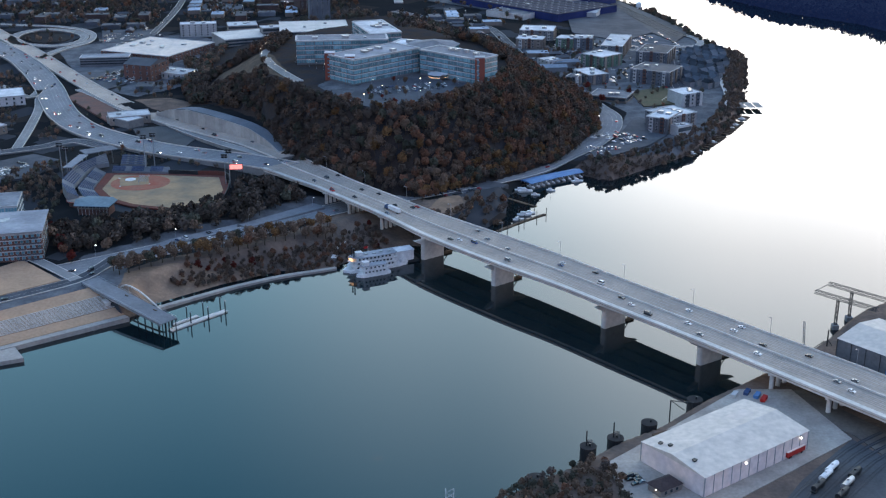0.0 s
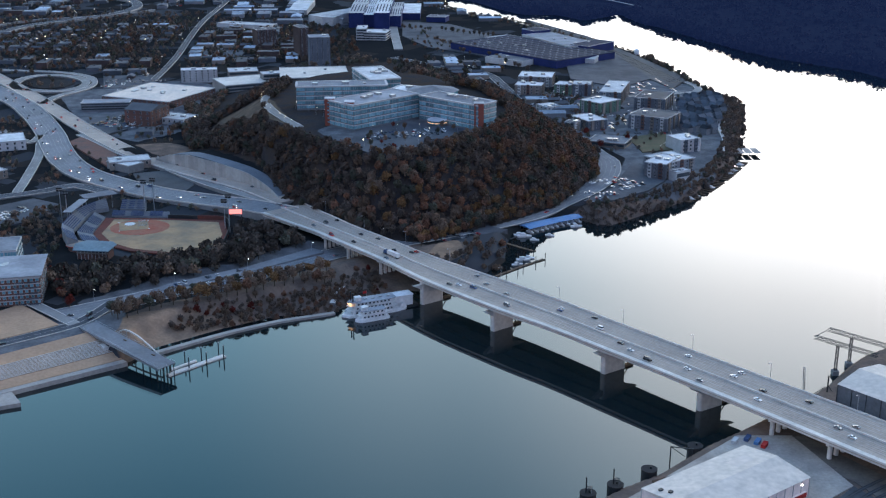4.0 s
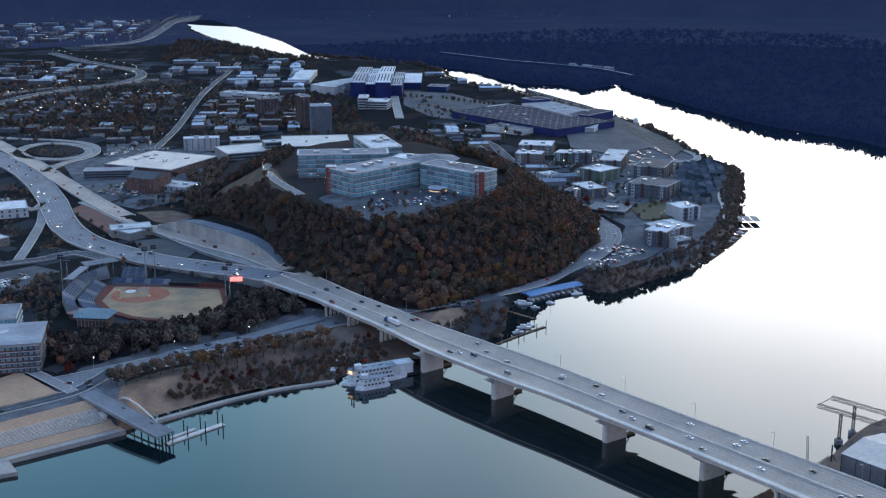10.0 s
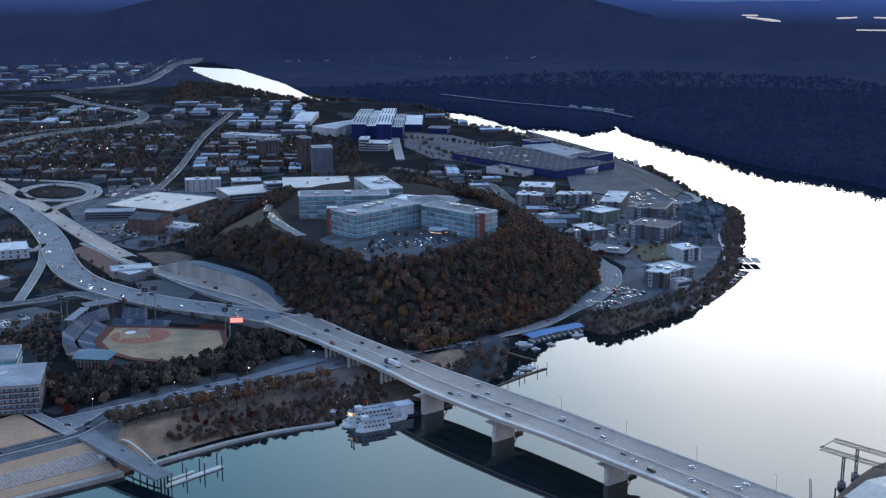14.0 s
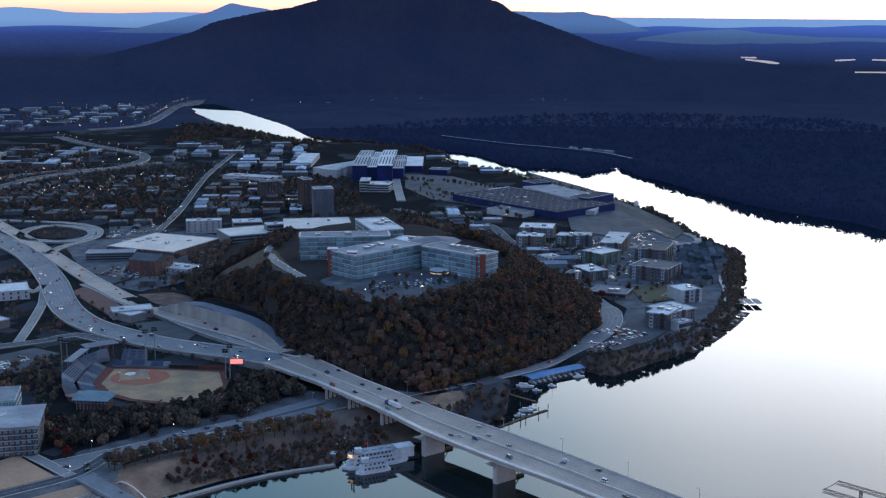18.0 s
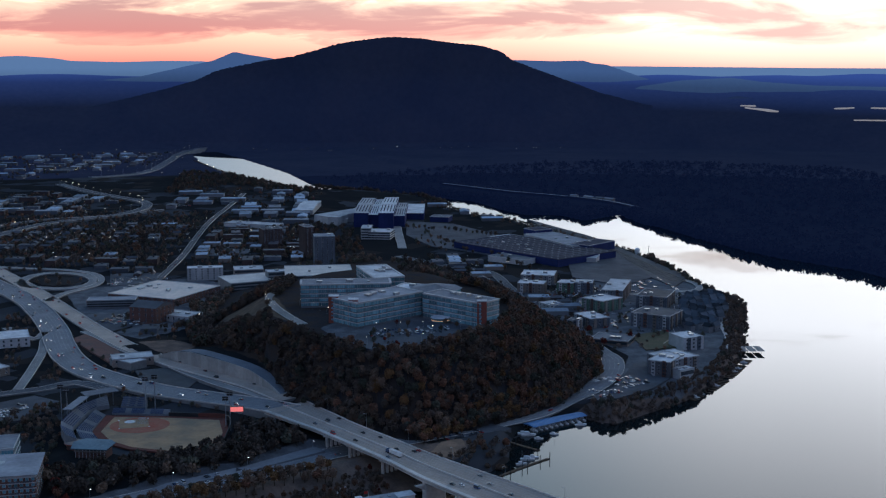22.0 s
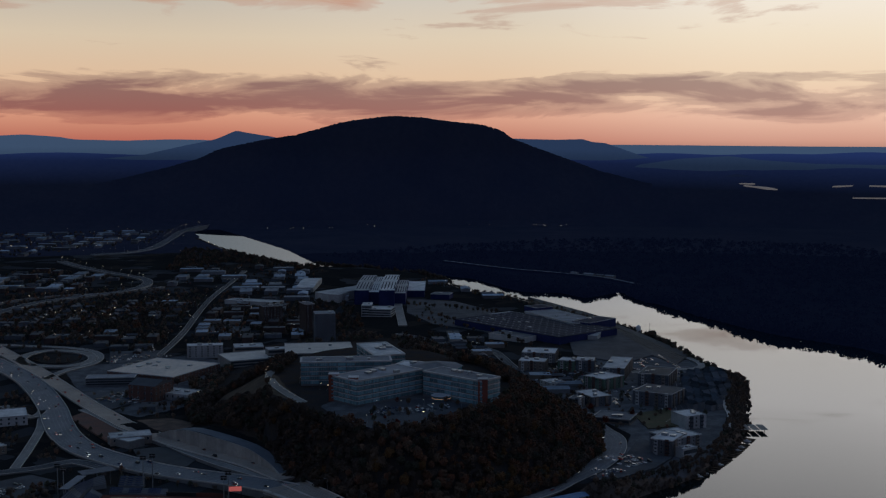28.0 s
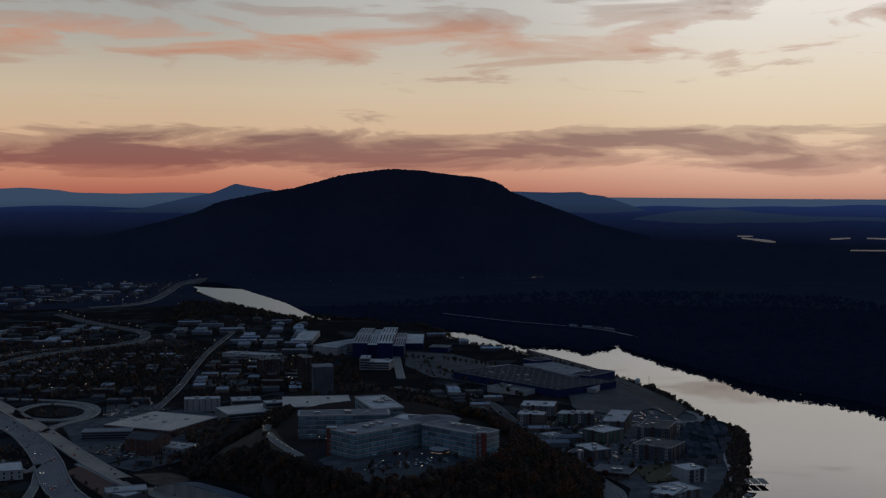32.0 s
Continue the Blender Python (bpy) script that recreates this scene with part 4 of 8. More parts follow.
sheet("lot_church", "car park by the brick hall", [(-417.6, 1365.4), (-389.1, 1422.4), (-359, 1328.9), (-374, 1300.5)], 14.4, "asphalt_lot")
sheet("lot_plant", "pale worn yard of the works", [(189.6, 1808.3), (273.4, 1910.2), (293.7, 1651), (244.1, 1586), (181.7, 1651)], 13.6, "asphalt_lot")
sheet("lot_works", "yard between the works buildings", [(-73.3, 2260.6), (18.3, 2220.2), (114.7, 2036.9), (77.4, 1841), (-21.3, 1940.2), (-67.4, 2071)], 13.6, "asphalt_lot")
sheet("railway_bed", "railway sidings curving along the bank", [(161.6, 2294.4), (255, 2064.4), (308.3, 1841.2), (346.9, 1656.6), (312.1, 1578.9), (267.7, 1746.1), (216.8, 1984.4)], 13.4, "asphalt", thick=9)
sheet("lot_far_a", "far car park", [(-259.1, 2277.1), (-179.3, 2302.5), (-172.5, 2212), (-250.2, 2196.3)], 13.6, "asphalt_lot")

# the tall pale wall cut into the hillside, panel by panel
CUT = line_points([(-143.7, 1017.5), (-161.6, 1047.6), (-187.3, 1079.3), (-219.5, 1110.4), (-253.4, 1143.1), (-292.6, 1179.7)], 6)
CUT = resample(CUT, np.linspace(0, 1, 40))
cutwall = thing("retaining_wall", "tall pale concrete retaining wall beside the freeway", "wall", kind="structure")
for i in range(39):
    k0, k1 = i / 39, (i + 1) / 39
    hh = [float(np.interp(k, [0, 0.12, 0.3, 0.5, 0.75, 0.9, 1.0], [1.0, 6, 12, 14, 14, 9, 2])) for k in (k0, k1)]
    zb = [float(np.interp(k, [0, 1], [17.5, 14.5])) for k in (k0, k1)]
    a, b = Vector(CUT[i]), Vector(CUT[i + 1])
    u = (b - a).normalized()
    n = Vector((u.y, -u.x)) * (0.9 + 0.06 * (i % 2))
    a, b = a + u * 0.06, b - u * 0.06
    v = [(*a, zb[0] - 3), (*b, zb[1] - 3), (*b, zb[1] + hh[1]), (*a, zb[0] + hh[0])]
    v += [(p[0] + n.x, p[1] + n.y, p[2]) for p in v]
    part("panel", Shape().add(v, [(3, 2, 1, 0), (4, 5, 6, 7), (0, 1, 5, 4), (2, 3, 7, 6), (1, 2, 6, 5), (0, 4, 7, 3)]), "wall_cut", cutwall)


# the level gravel strip behind the wall's top
q_ = line_points([(x, y, z) for x, y, z in CUT_LINE[:-1]], 8)
n_ = normals(q_)
n_ = n_ * np.where(n_[:, 1:2] < 0, -1, 1)
v_ = [(q_[i, 0] + n_[i, 0] * o, q_[i, 1] + n_[i, 1] * o, q_[i, 2] - 0.35 - drop) for drop in (0, 2.5) for o in (1.0, 15.0) for i in range(len(q_))]
c_ = len(q_)
f_ = [(i, i + 1, c_ + i + 1, c_ + i) for i in range(c_ - 1)] + [(c_ + i, c_ + i + 1, 3 * c_ + i + 1, 3 * c_ + i) for i in range(c_ - 1)]
tagged(part("gravel_bench", Shape().add(v_, f_), "gravel_blue"), "level blue-grey gravel strip above the cut wall", "ground", kind="structure")

# railway tracks along the sidings and a footpath round the point
for k, off in enumerate((-9, -3, 4, 10)):
    q_ = line_points([(161.9, 2220.3, 13.45), (231.4, 2030.3, 13.45), (281.7, 1841.1, 13.45), (309.8, 1697.3, 13.45), (326.4, 1621.2, 13.45)], 12)
    track = part("railway_track", ribbon(q_, off - 1.6, off + 1.6, -0.02, 0.12), "dirt_yard")
    tagged(track, "rusty railway track on brown ballast", "railway", kind="structure")
    for s in (-0.75, 0.75):
        part("rail", ribbon(q_, off + s - 0.1, off + s + 0.1, 0.121, 0.28), "steel_dark", track)
road("river_path", "pale footpath winding along the wooded bank", [(352.3, 1532.3, 13.0), (358.9, 1470.5, 12.4), (342.9, 1400.5, 12.2), (322.2, 1344.4, 12.2), (313, 1281.2, 12.2), (298.6, 1223.4, 12.2)], 4, "concrete_pale", 1, kerb=False)
road("park_path", "pale curving footpath in the riverside park", [(-76.8, 857.3, 6.9), (-73.1, 842.2, 5.8), (-74.6, 827.7, 4.8), (-76.8, 813.3, 4.4), (-78.8, 798.4, 4.0)], 4, "concrete_pale", 1, kerb=False)


# ---- buildings ----
def corner_frame(a, b, c):
    """A rectangle from its front edge a-b and a corner c behind b: centre, length, depth and turn."""
    a, b, c = Vector(a), Vector(b), Vector(c)
    u = (b - a).normalized()
    n = Vector((-u.y, u.x))
    d = (c - b).dot(n)
    ctr = (a + b) / 2 + n * d / 2
    return ctr, (b - a).length, abs(d), math.atan2(u.y, u.x)


window_meshes = {}
RECTS = []


def window_mesh(w, h, glass, frame_mat):
    key = (round(w, 1), round(h, 1), glass, frame_mat)
    if key not in window_meshes:
        s = Shape()
        s.box(0, 0, 0, w + 0.3, 0.12, h + 0.3, slot=1)
        s.box(0, -0.1, 0.15, w, 0.06, h, slot=0)
        window_meshes[key] = s.mesh("window", [glass, frame_mat])
    return window_meshes[key]


def curtain_mesh(w, h, glass, frame_mat):
    """A glazed bay: dark glass behind pale spandrel rims and three slim mullions."""
    key = ("bay", round(w, 1), round(h, 1), glass, frame_mat)
    if key not in window_meshes:
        s = Shape()
        s.box(0, 0, 0, w, 0.10, h, slot=0)
        s.box(0, -0.02, h, w + 0.9, 0.30, 0.75, slot=1)
        for k in range(1, 4):
            s.box(-w / 2 + k * w / 4, -0.08, 0, 0.22, 0.12, h, slot=1)
        window_meshes[key] = s.mesh("curtain_panel", [glass, frame_mat])
    return window_meshes[key]


def place(ob, x, y, z, rz):
    ob.matrix_basis = Matrix.LocRotScale((x, y, z), Euler((0, 0, rz)), None)
    return ob


def building(name, label, a, b, c, z, h, wall, roof, floors=3, style="punched", glass="window", gable=0.0, units=2, group="", step=7.2, sides=(0, 1, 3), trim="wall_white", category="building", rim=0.55):
    """A building on the rectangle a, b, c: walls, roof with a raised rim or gable, windows by floor on the given sides, plant on the roof."""
    ctr, L, D, rz = corner_frame(a, b, c)
    ob = thing(name, label, category, group, at=(ctr.x, ctr.y, z))
    RECTS.append((ctr.x, ctr.y, 0.5 * math.hypot(L, D)))
    ob.rotation_euler = (0, 0, rz)
    part("wall", Shape().box(0, 0, -4, L, D, h + 4), wall, ob)
    if gable:
        s = Shape()
        e = 0.5
        s.add([(-L / 2 - e, -D / 2 - e, h), (L / 2 + e, -D / 2 - e, h), (L / 2 + e, D / 2 + e, h), (-L / 2 - e, D / 2 + e, h), (-L / 2 - e, 0, h + gable), (L / 2 + e, 0, h + gable)],
              [(0, 1, 5, 4), (2, 3, 4, 5), (1, 2, 5), (3, 0, 4), (3, 2, 1, 0)])
        part("roof", s, roof, ob)
    else:
        part("roof", Shape().box(0, 0, h + 0.004, L - 0.8, D - 0.8, 0.25), roof, ob)
        for sx, sy, w, d in ((0, -1, L + 0.3, rim), (0, 1, L + 0.3, rim), (-1, 0, rim, D - 2 * rim + 0.26), (1, 0, rim, D - 2 * rim + 0.26)):
            part("parapet", Shape().box(sx * (L / 2 - 0.13), sy * (D / 2 - 0.13), h + 0.002, w, d, 0.9), trim, ob)
        for k in range(units):
            uw, ud = min(rnd(3, 7), L / 3), min(rnd(3, 6), D / 3)
            part("roof_unit", Shape().box(rnd(-0.35, 0.35) * L, rnd(-0.25, 0.25) * D, h + 0.25, uw, ud, rnd(1.2, 2.8)), "metal_grey", ob)
    fh = h / floors
    for side in sides:
        W = L if side % 2 == 0 else D
        off = D / 2 if side % 2 == 0 else L / 2
        ang_ = side * math.pi / 2
        dx, dy = math.sin(ang_) * off, -math.cos(ang_) * off
        ux, uy = math.cos(ang_), math.sin(ang_)
        for f in range(floors):
            zf = f * fh + fh * 0.28
            if style == "band":
                w = part("window_band", Shape().box(0, 0, 0, W - 1.6, 0.14, fh * 0.55), glass, ob)
                place(w, dx, dy, zf, ang_)
            elif style == "glass":
                n = max(1, int(W / 9))
                for i in range(n):
                    w = part("curtain_panel", curtain_mesh(W / n - 0.9, fh * 0.66, glass, trim), None, ob)
                    o = (i + 0.5) * W / n - W / 2
                    place(w, dx + ux * o, dy + uy * o, zf - fh * 0.1, ang_)
            elif style == "punched":
                n = max(1, int(W / step))
                for i in range(n):
                    w = part("window", window_mesh(min(1.9, W / n * 0.5), fh * 0.5, glass, trim), None, ob)
                    o = (i + 0.5) * W / n - W / 2
                    place(w, dx + ux * o, dy + uy * o, zf, ang_)
    return ob


# hilltop offices: long glass wings round a court
HZ = 67.5
building("office_wing", "long glass office wing with brick end on the hilltop", (-107.7, 1107.9), (-81.5, 1080.8), (-22.6, 1139.3), HZ, 23, "wall_grey", "roof_grey", 5, "glass", "curtain_glass", units=4, group="hilltop offices", sides=(0, 1, 2, 3), category="office", rim=2.2)
building("office_wing", "long glass office wing with brick tower on the hilltop", (-21.3, 1130.6), (33.3, 1080.9), (51.1, 1102.5), HZ, 23, "wall_grey", "roof_grey", 5, "glass", "curtain_glass", units=4, group="hilltop offices", sides=(0, 1, 3), category="office", rim=2.2)
building("office_wing", "rear glass office wing on the hilltop", (-145.6, 1177.7), (-54.6, 1187.1), (-55.8, 1216.2), HZ, 22.5, "wall_grey", "roof_grey", 5, "glass", "curtain_glass", units=4, group="hilltop offices", sides=(0, 1, 3), category="office", rim=2.2)
building("office_wing", "square glass office block at the back of the hill", (-73.5, 1216.2), (-42, 1226.2), (-57.2, 1304.5), HZ, 22.5, "wall_grey", "roof_white", 5, "glass", "curtain_glass", units=5, group="hilltop offices", sides=(0, 1, 3), category="office", rim=2.2)
building("office_link", "low glazed link between the office wings", (-52.8, 1173), (-21.3, 1160.9), (-17.8, 1191.6), HZ, 20, "wall_grey", "roof_white", 5, "glass", "curtain_glass", units=2, group="hilltop offices", category="office", rim=2.2)
hub = thing("office_hub", "faceted glass hub with a low pointed roof", "office", "hilltop offices", at=(-8.4, 1165.5, HZ))
for k in range(8):
    a0, a1 = k * math.pi / 4, (k + 1) * math.pi / 4
    r_ = 25
    part("facade_panel", Shape().prism([(0, 0), (r_ * math.cos(a0), r_ * math.sin(a0)), (r_ * math.cos(a1), r_ * math.sin(a1))], -4, 22), "curtain_glass", hub)
    part("roof_panel", Shape().add([(0, 0, 26), (27 * math.cos(a0), 27 * math.sin(a0), 22.1), (27 * math.cos(a1), 27 * math.sin(a1), 22.1), (0, 0, 22.02)], [(0, 1, 2), (0, 3, 1), (0, 2, 3), (1, 3, 2)]), "roof_grey", hub)
for px_, py_ in ((35.1, 1087.7), (-105.9, 1112), (-85.8, 1095.6)):
    tw = thing("stair_tower", "red brick stair tower at the wing's end", "tower", "hilltop offices", at=(px_, py_ - 2, HZ))
    part("shaft", Shape().box(0, 0, -4, 9, 8, 28.5), "brick_red", tw)
    part("cap", Shape().box(0, 0, 24.6, 9.6, 8.6, 0.8), "roof_white", tw)
    for f in range(6):
        part("slot_window", Shape().box(-1.2, -4.05, 2 + f * 3.7, 1.6, 0.16, 1.4), "curtain_glass", tw)
drum = thing("entrance_pavilion", "low curved glass entrance pavilion, lit inside", "pavilion", at=(-3.7, 1107.2, HZ + 0.7))
part("glass_wall", Shape().rod((0, 0, 0), (0, 0, 4), 9, n=20), "curtain_glass", drum)
part("roof", Shape().rod((0, 0, 4.004), (0, 0, 4.5), 9.8, 9, n=20), "roof_white", drum)
part("lit_band", Shape().rod((0, 0, 1.5), (0, 0, 1.9), 9.05, n=20), "lamp_amber", drum)

# the long shed on the near bank
shed = thing("warehouse", "long pale warehouse with shallow white roof and ribbed walls", "warehouse")
wc, wl, wd, wr = corner_frame((121.2, 474.5), (181.8, 518.5), (155.6, 550.1))
shed.location, shed.rotation_euler = (wc.x, wc.y, 8.3), (0, 0, wr)
part("wall", Shape().box(0, 0, -2, wl, wd, 12.6), "siding_pink", shed)
part("roof", Shape().add([(-wl / 2 - 0.4, -wd / 2 - 0.4, 10.62), (wl / 2 + 0.4, -wd / 2 - 0.4, 10.62), (wl / 2 + 0.4, wd / 2 + 0.4, 10.62), (-wl / 2 - 0.4, wd / 2 + 0.4, 10.62), (-wl / 2 - 0.4, 0, 13.4), (wl / 2 + 0.4, 0, 13.4)],
                         [(0, 1, 5, 4), (2, 3, 4, 5), (1, 2, 5), (3, 0, 4), (3, 2, 1, 0)]), "roof_shed", shed, "shallow pale roof streaked with dirt")
for i in range(13):
    part("wall_rib", Shape().box(-wl / 2 + (i + 0.02) * wl / 12, -wd / 2 - 0.12, 0, 0.3, 0.24, 10.5), "metal_grey", shed)
for i in range(2):
    part("wall_rib", Shape().box(-wl / 2 - 0.12, -wd / 2 + i * wd, 0, 0.24, 0.3, 10.5), "metal_grey", shed)
for fx, fy in ((-0.44, 0.30), (-0.42, 0.18), (-0.43, -0.22)):
    zv = 10.7 + (1 - abs(fy) * 2) * 2.8
    part("roof_vent", Shape().box(fx * wl, fy * wd, zv - 0.3, 1.8, 1.6, 0.9).box(fx * wl, fy * wd, zv + 0.6, 2.2, 2.0, 0.2), "steel_dark", shed)
part("roof_patch", Shape().add([(0.18 * wl, 0.30 * wd, 11.88), (0.36 * wl, 0.30 * wd, 11.88), (0.36 * wl, 0.12 * wd, 12.9), (0.18 * wl, 0.12 * wd, 12.9)], [(0, 3, 2, 1)]), "roof_pink", shed, "newer bright roof patch")
for fx in (-0.12, 0.42):
    part("wall_lamp", Shape().box(fx * wl, -wd / 2 - 0.4, 8.2, 0.7, 0.7, 0.5), "lamp_white", shed)

hut = thing("brick_hut", "small brick hut with dark hipped roof by the warehouse", "hut", at=(104.3, 481.4, 8.3))
hut.rotation_euler = (0, 0, wr - 0.05)
part("wall", Shape().box(0, 0, -1, 13, 9, 4.6), "wall_tan", hut)
part("roof", Shape().add([(-7.2, -5.2, 3.6), (7.2, -5.2, 3.6), (7.2, 5.2, 3.6), (-7.2, 5.2, 3.6), (-2.6, 0, 6.8), (2.6, 0, 6.8)], [(0, 1, 5, 4), (1, 2, 5), (2, 3, 4, 5), (3, 0, 4), (3, 2, 1, 0)]), "brick_dark", hut, "dark shingled hipped roof")
part("wall_lamp", Shape().box(-6.7, -1, 2.6, 0.4, 0.5, 0.4), "lamp_warm", hut)
for k in (-3.5, 0, 3.5):
    part("window", Shape().box(k, -4.55, 1, 1.4, 0.14, 1.5), "window", hut)

shed2 = thing("boat_shed", "tall grey metal shed beside the river", "warehouse")
c2, l2, d2, r2 = corner_frame((227.9, 620), (264.2, 576.2), (295.5, 607.2))
shed2.location, shed2.rotation_euler = (c2.x, c2.y, 8), (0, 0, r2)
h2 = 14
part("wall", Shape().box(0, 0, -3, l2, d2, h2 + 3), "wall_grey", shed2)
part("roof", Shape().add([(-l2 / 2 - 0.4, -d2 / 2 - 0.4, h2), (l2 / 2, -d2 / 2 - 0.4, h2), (l2 / 2, d2 / 2 + 0.4, h2), (-l2 / 2 - 0.4, d2 / 2 + 0.4, h2), (-l2 / 2 - 0.4, 0, h2 + 3.5), (l2 / 2, 0, h2 + 3.5)],
                         [(0, 1, 5, 4), (2, 3, 4, 5), (1, 2, 5), (3, 0, 4), (3, 2, 1, 0)]), "roof_shed", shed2)
for i in range(7):
    part("wall_rib", Shape().box(-l2 / 2 + i * l2 / 6.2, -d2 / 2 - 0.12, 0, 0.3, 0.24, h2), "steel_dark", shed2)
part("roller_door", Shape().box(0.1 * l2, -d2 / 2 - 0.08, 0, 5, 0.2, 6), "marina_blue", shed2, "blue roller door")

# town buildings, each by its front edge and depth
apartments = building("apartment_house", "brick and glass apartment house with grey roof", (-320.7, 767.1), (-279.9, 776.1), (-304.2, 817.7), 12, 20, "brick", "roof_grey", 5, "punched", "curtain_glass", units=3, step=3.6, sides=(0, 1, 3))
apt_c, apt_l, apt_d, apt_r = corner_frame((-320.7, 767.1), (-279.9, 776.1), (-304.2, 817.7))
part("roof_overhang", Shape().box(0, 0, 21.1, apt_l + 3, apt_d + 3, 0.5), "roof_grey", apartments, "pale flat roof slab with a wide overhang")
for f in range(5):
    part("slab_edge", Shape().box(0, -apt_d / 2 - 0.4, f * 4 + 3.4, apt_l, 0.8, 0.5), "wall_white", apartments)
    for k in range(2):
        bal = part("balcony", Shape().box(apt_l / 2 - 5 - k * 9, -apt_d / 2 - 1.1, f * 4 + 0.2, 6.5, 2.2, 0.3), "wall_white", apartments)
        part("railing", Shape().box(apt_l / 2 - 5 - k * 9, -apt_d / 2 - 2.1, f * 4 + 0.5, 6.5, 0.12, 1.1), "wall_slate", bal)
    part("glass_bay", Shape().box(-apt_l / 2 + 8, -apt_d / 2 - 0.3, f * 4 + 0.6, 9, 0.5, 2.7), "curtain_glass", apartments)
building("glass_hall", "pale glass hall beside the apartments", (-358.1, 843.6), (-322.5, 851.4), (-336, 885), 12, 14, "wall_white", "roof_grey", 3, "glass", "curtain_glass", units=1)
building("school_hall", "low pale hall by the freeway", (-492.5, 1215.1), (-443.5, 1235.2), (-459.7, 1273), 13, 9, "wall_white", "roof_white", 2, "punched", units=2)
building("shop_block", "pale low block by the freeway ramp", (-446.2, 1089.8), (-423.1, 1119.2), (-436.7, 1162), 13, 7, "wall_tan", "roof_white", 2, "punched", units=1)
building("department_store", "large brick store with broad pale roof", (-430.1, 1485.2), (-337.1, 1444.9), (-316.3, 1547.2), 13, 8.5, "brick", "roof_pink", 2, "punched", units=9, sides=(0, 1))
building("brick_hall", "dark brick hall with tall corner", (-368.5, 1356.5), (-335.1, 1343.6), (-350, 1389.7), 13, 18, "brick", "roof_dark", 3, "punched", units=0, sides=(0, 1), gable=5)
building("parking_garage", "low dark parking garage", (-442.6, 1434.5), (-383.9, 1441.4), (-387.2, 1463), 13, 9, "wall_grey", "roof_grey", 3, "band", units=0, sides=(0, 1))
building("hotel", "white and brick hotel slab", (-359.5, 1627.4), (-311, 1636.4), (-316, 1655.1), 13, 16, "wall_white", "roof_white", 5, "punched", units=2, sides=(0, 1, 3), category="hotel")
building("low_store", "pale flat store with roof plant", (-342.2, 1370.3), (-300.2, 1351.3), (-310.2, 1389.7), 13, 6, "wall_white", "roof_white", 1, "punched", units=3)
building("low_store", "pale flat store in the car park", (-330.2, 1144.8), (-292.4, 1158.7), (-308.4, 1177.8), 15, 5, "wall_tan", "roof_white", 1, "punched", units=1)
building("plant_shed", "concrete bridge segment shed", (-335.6, 1154.1), (-308.8, 1133.4), (-295.3, 1147), 15, 4.5, "concrete", "roof_white", 1, "none", units=0)
building("tower_block", "tall grey-brown apartment tower", (-192.8, 1739.6), (-163.3, 1745.4), (-169.3, 1775.1), 14, 44, "wall_slate", "roof_grey", 14, "punched", units=2, group="tower blocks", sides=(0,), step=7, category="tower")
building("tower_block", "tall dark brown apartment tower", (-217.2, 1829.2), (-203.9, 1835.7), (-206.5, 1868.6), 14, 46, "brick_dark", "roof_grey", 14, "punched", units=1, group="tower blocks", sides=(0,), step=7, category="tower")
building("slab_block", "dark brick slab block", (-299.3, 1933.6), (-269.6, 1947.1), (-275.2, 1974.7), 14, 28, "brick_dark", "roof_dark", 8, "punched", units=2, sides=(0, 1), step=5)
building("white_store", "long pale flat building", (-412, 2191), (-312.2, 2152.1), (-317.6, 2191.1), 13, 6, "wall_white", "roof_white", 1, "none", units=3)
building("white_office", "white stepped office below the works", (-138.9, 2028.1), (-93.8, 2021.1), (-95.7, 2063.6), 13, 12, "wall_white", "roof_white", 3, "band", units=2, sides=(0, 1))
building("white_office", "white upper office block by the works", (-144.6, 2027), (-127.1, 2027), (-129.7, 2070.6), 13, 18, "wall_white", "roof_white", 4, "band", units=1, sides=(0, 1))
# the works: blue-walled sheds with pale ridged roofs
WORKS = [(-168.7, 2181.6, -141.6, 2181.6, 26, 60), (-142.1, 2188.5, -123.2, 2188.5, 22, 60), (-121.9, 2165.6, -94, 2165.6, 28, 62), (-95, 2187.8, -74.1, 2187.8, 20, 50)]
for ax, ay, bx, by, hh, dep in WORKS:
    u = Vector((bx - ax, by - ay)).normalized()
    n = Vector((-u.y, u.x)) * dep * 4.2
    ob = building("works_hall", "blue-walled works hall with pale ridged roof", (ax, ay), (bx, by), (bx + n.x, by + n.y), 13, hh, "wall_blue", "roof_white", 1, "none", group="works halls", category="factory", gable=3.0)
    L_ = (Vector((bx, by)) - Vector((ax, ay))).length
    for i in range(5):
        for sd in (-1, 1):
            part("skylight", Shape().add([(-L_ * 0.42 + i * L_ * 0.21 + e * L_ * 0.075, sd * dep * 2.1 * f, hh + 3.03 - 3.0 * f + 0.12) for e, f in ((0, 0.15), (1, 0.15), (1, 0.85), (0, 0.85))], [(0, 1, 2, 3) if sd > 0 else (3, 2, 1, 0)]), "roof_blue", ob)
building("works_annex", "pale low works annex", (-77.6, 2294), (-40.3, 2294), (-44.2, 2453.6), 13, 11, "wall_blue", "roof_white", 1, "none", units=0, category="factory")
building("works_annex", "low blue works annex", (-27.9, 2265.2), (7.8, 2256.8), (7.9, 2291), 13, 8, "wall_blue", "roof_grey", 1, "none", units=1, category="factory")
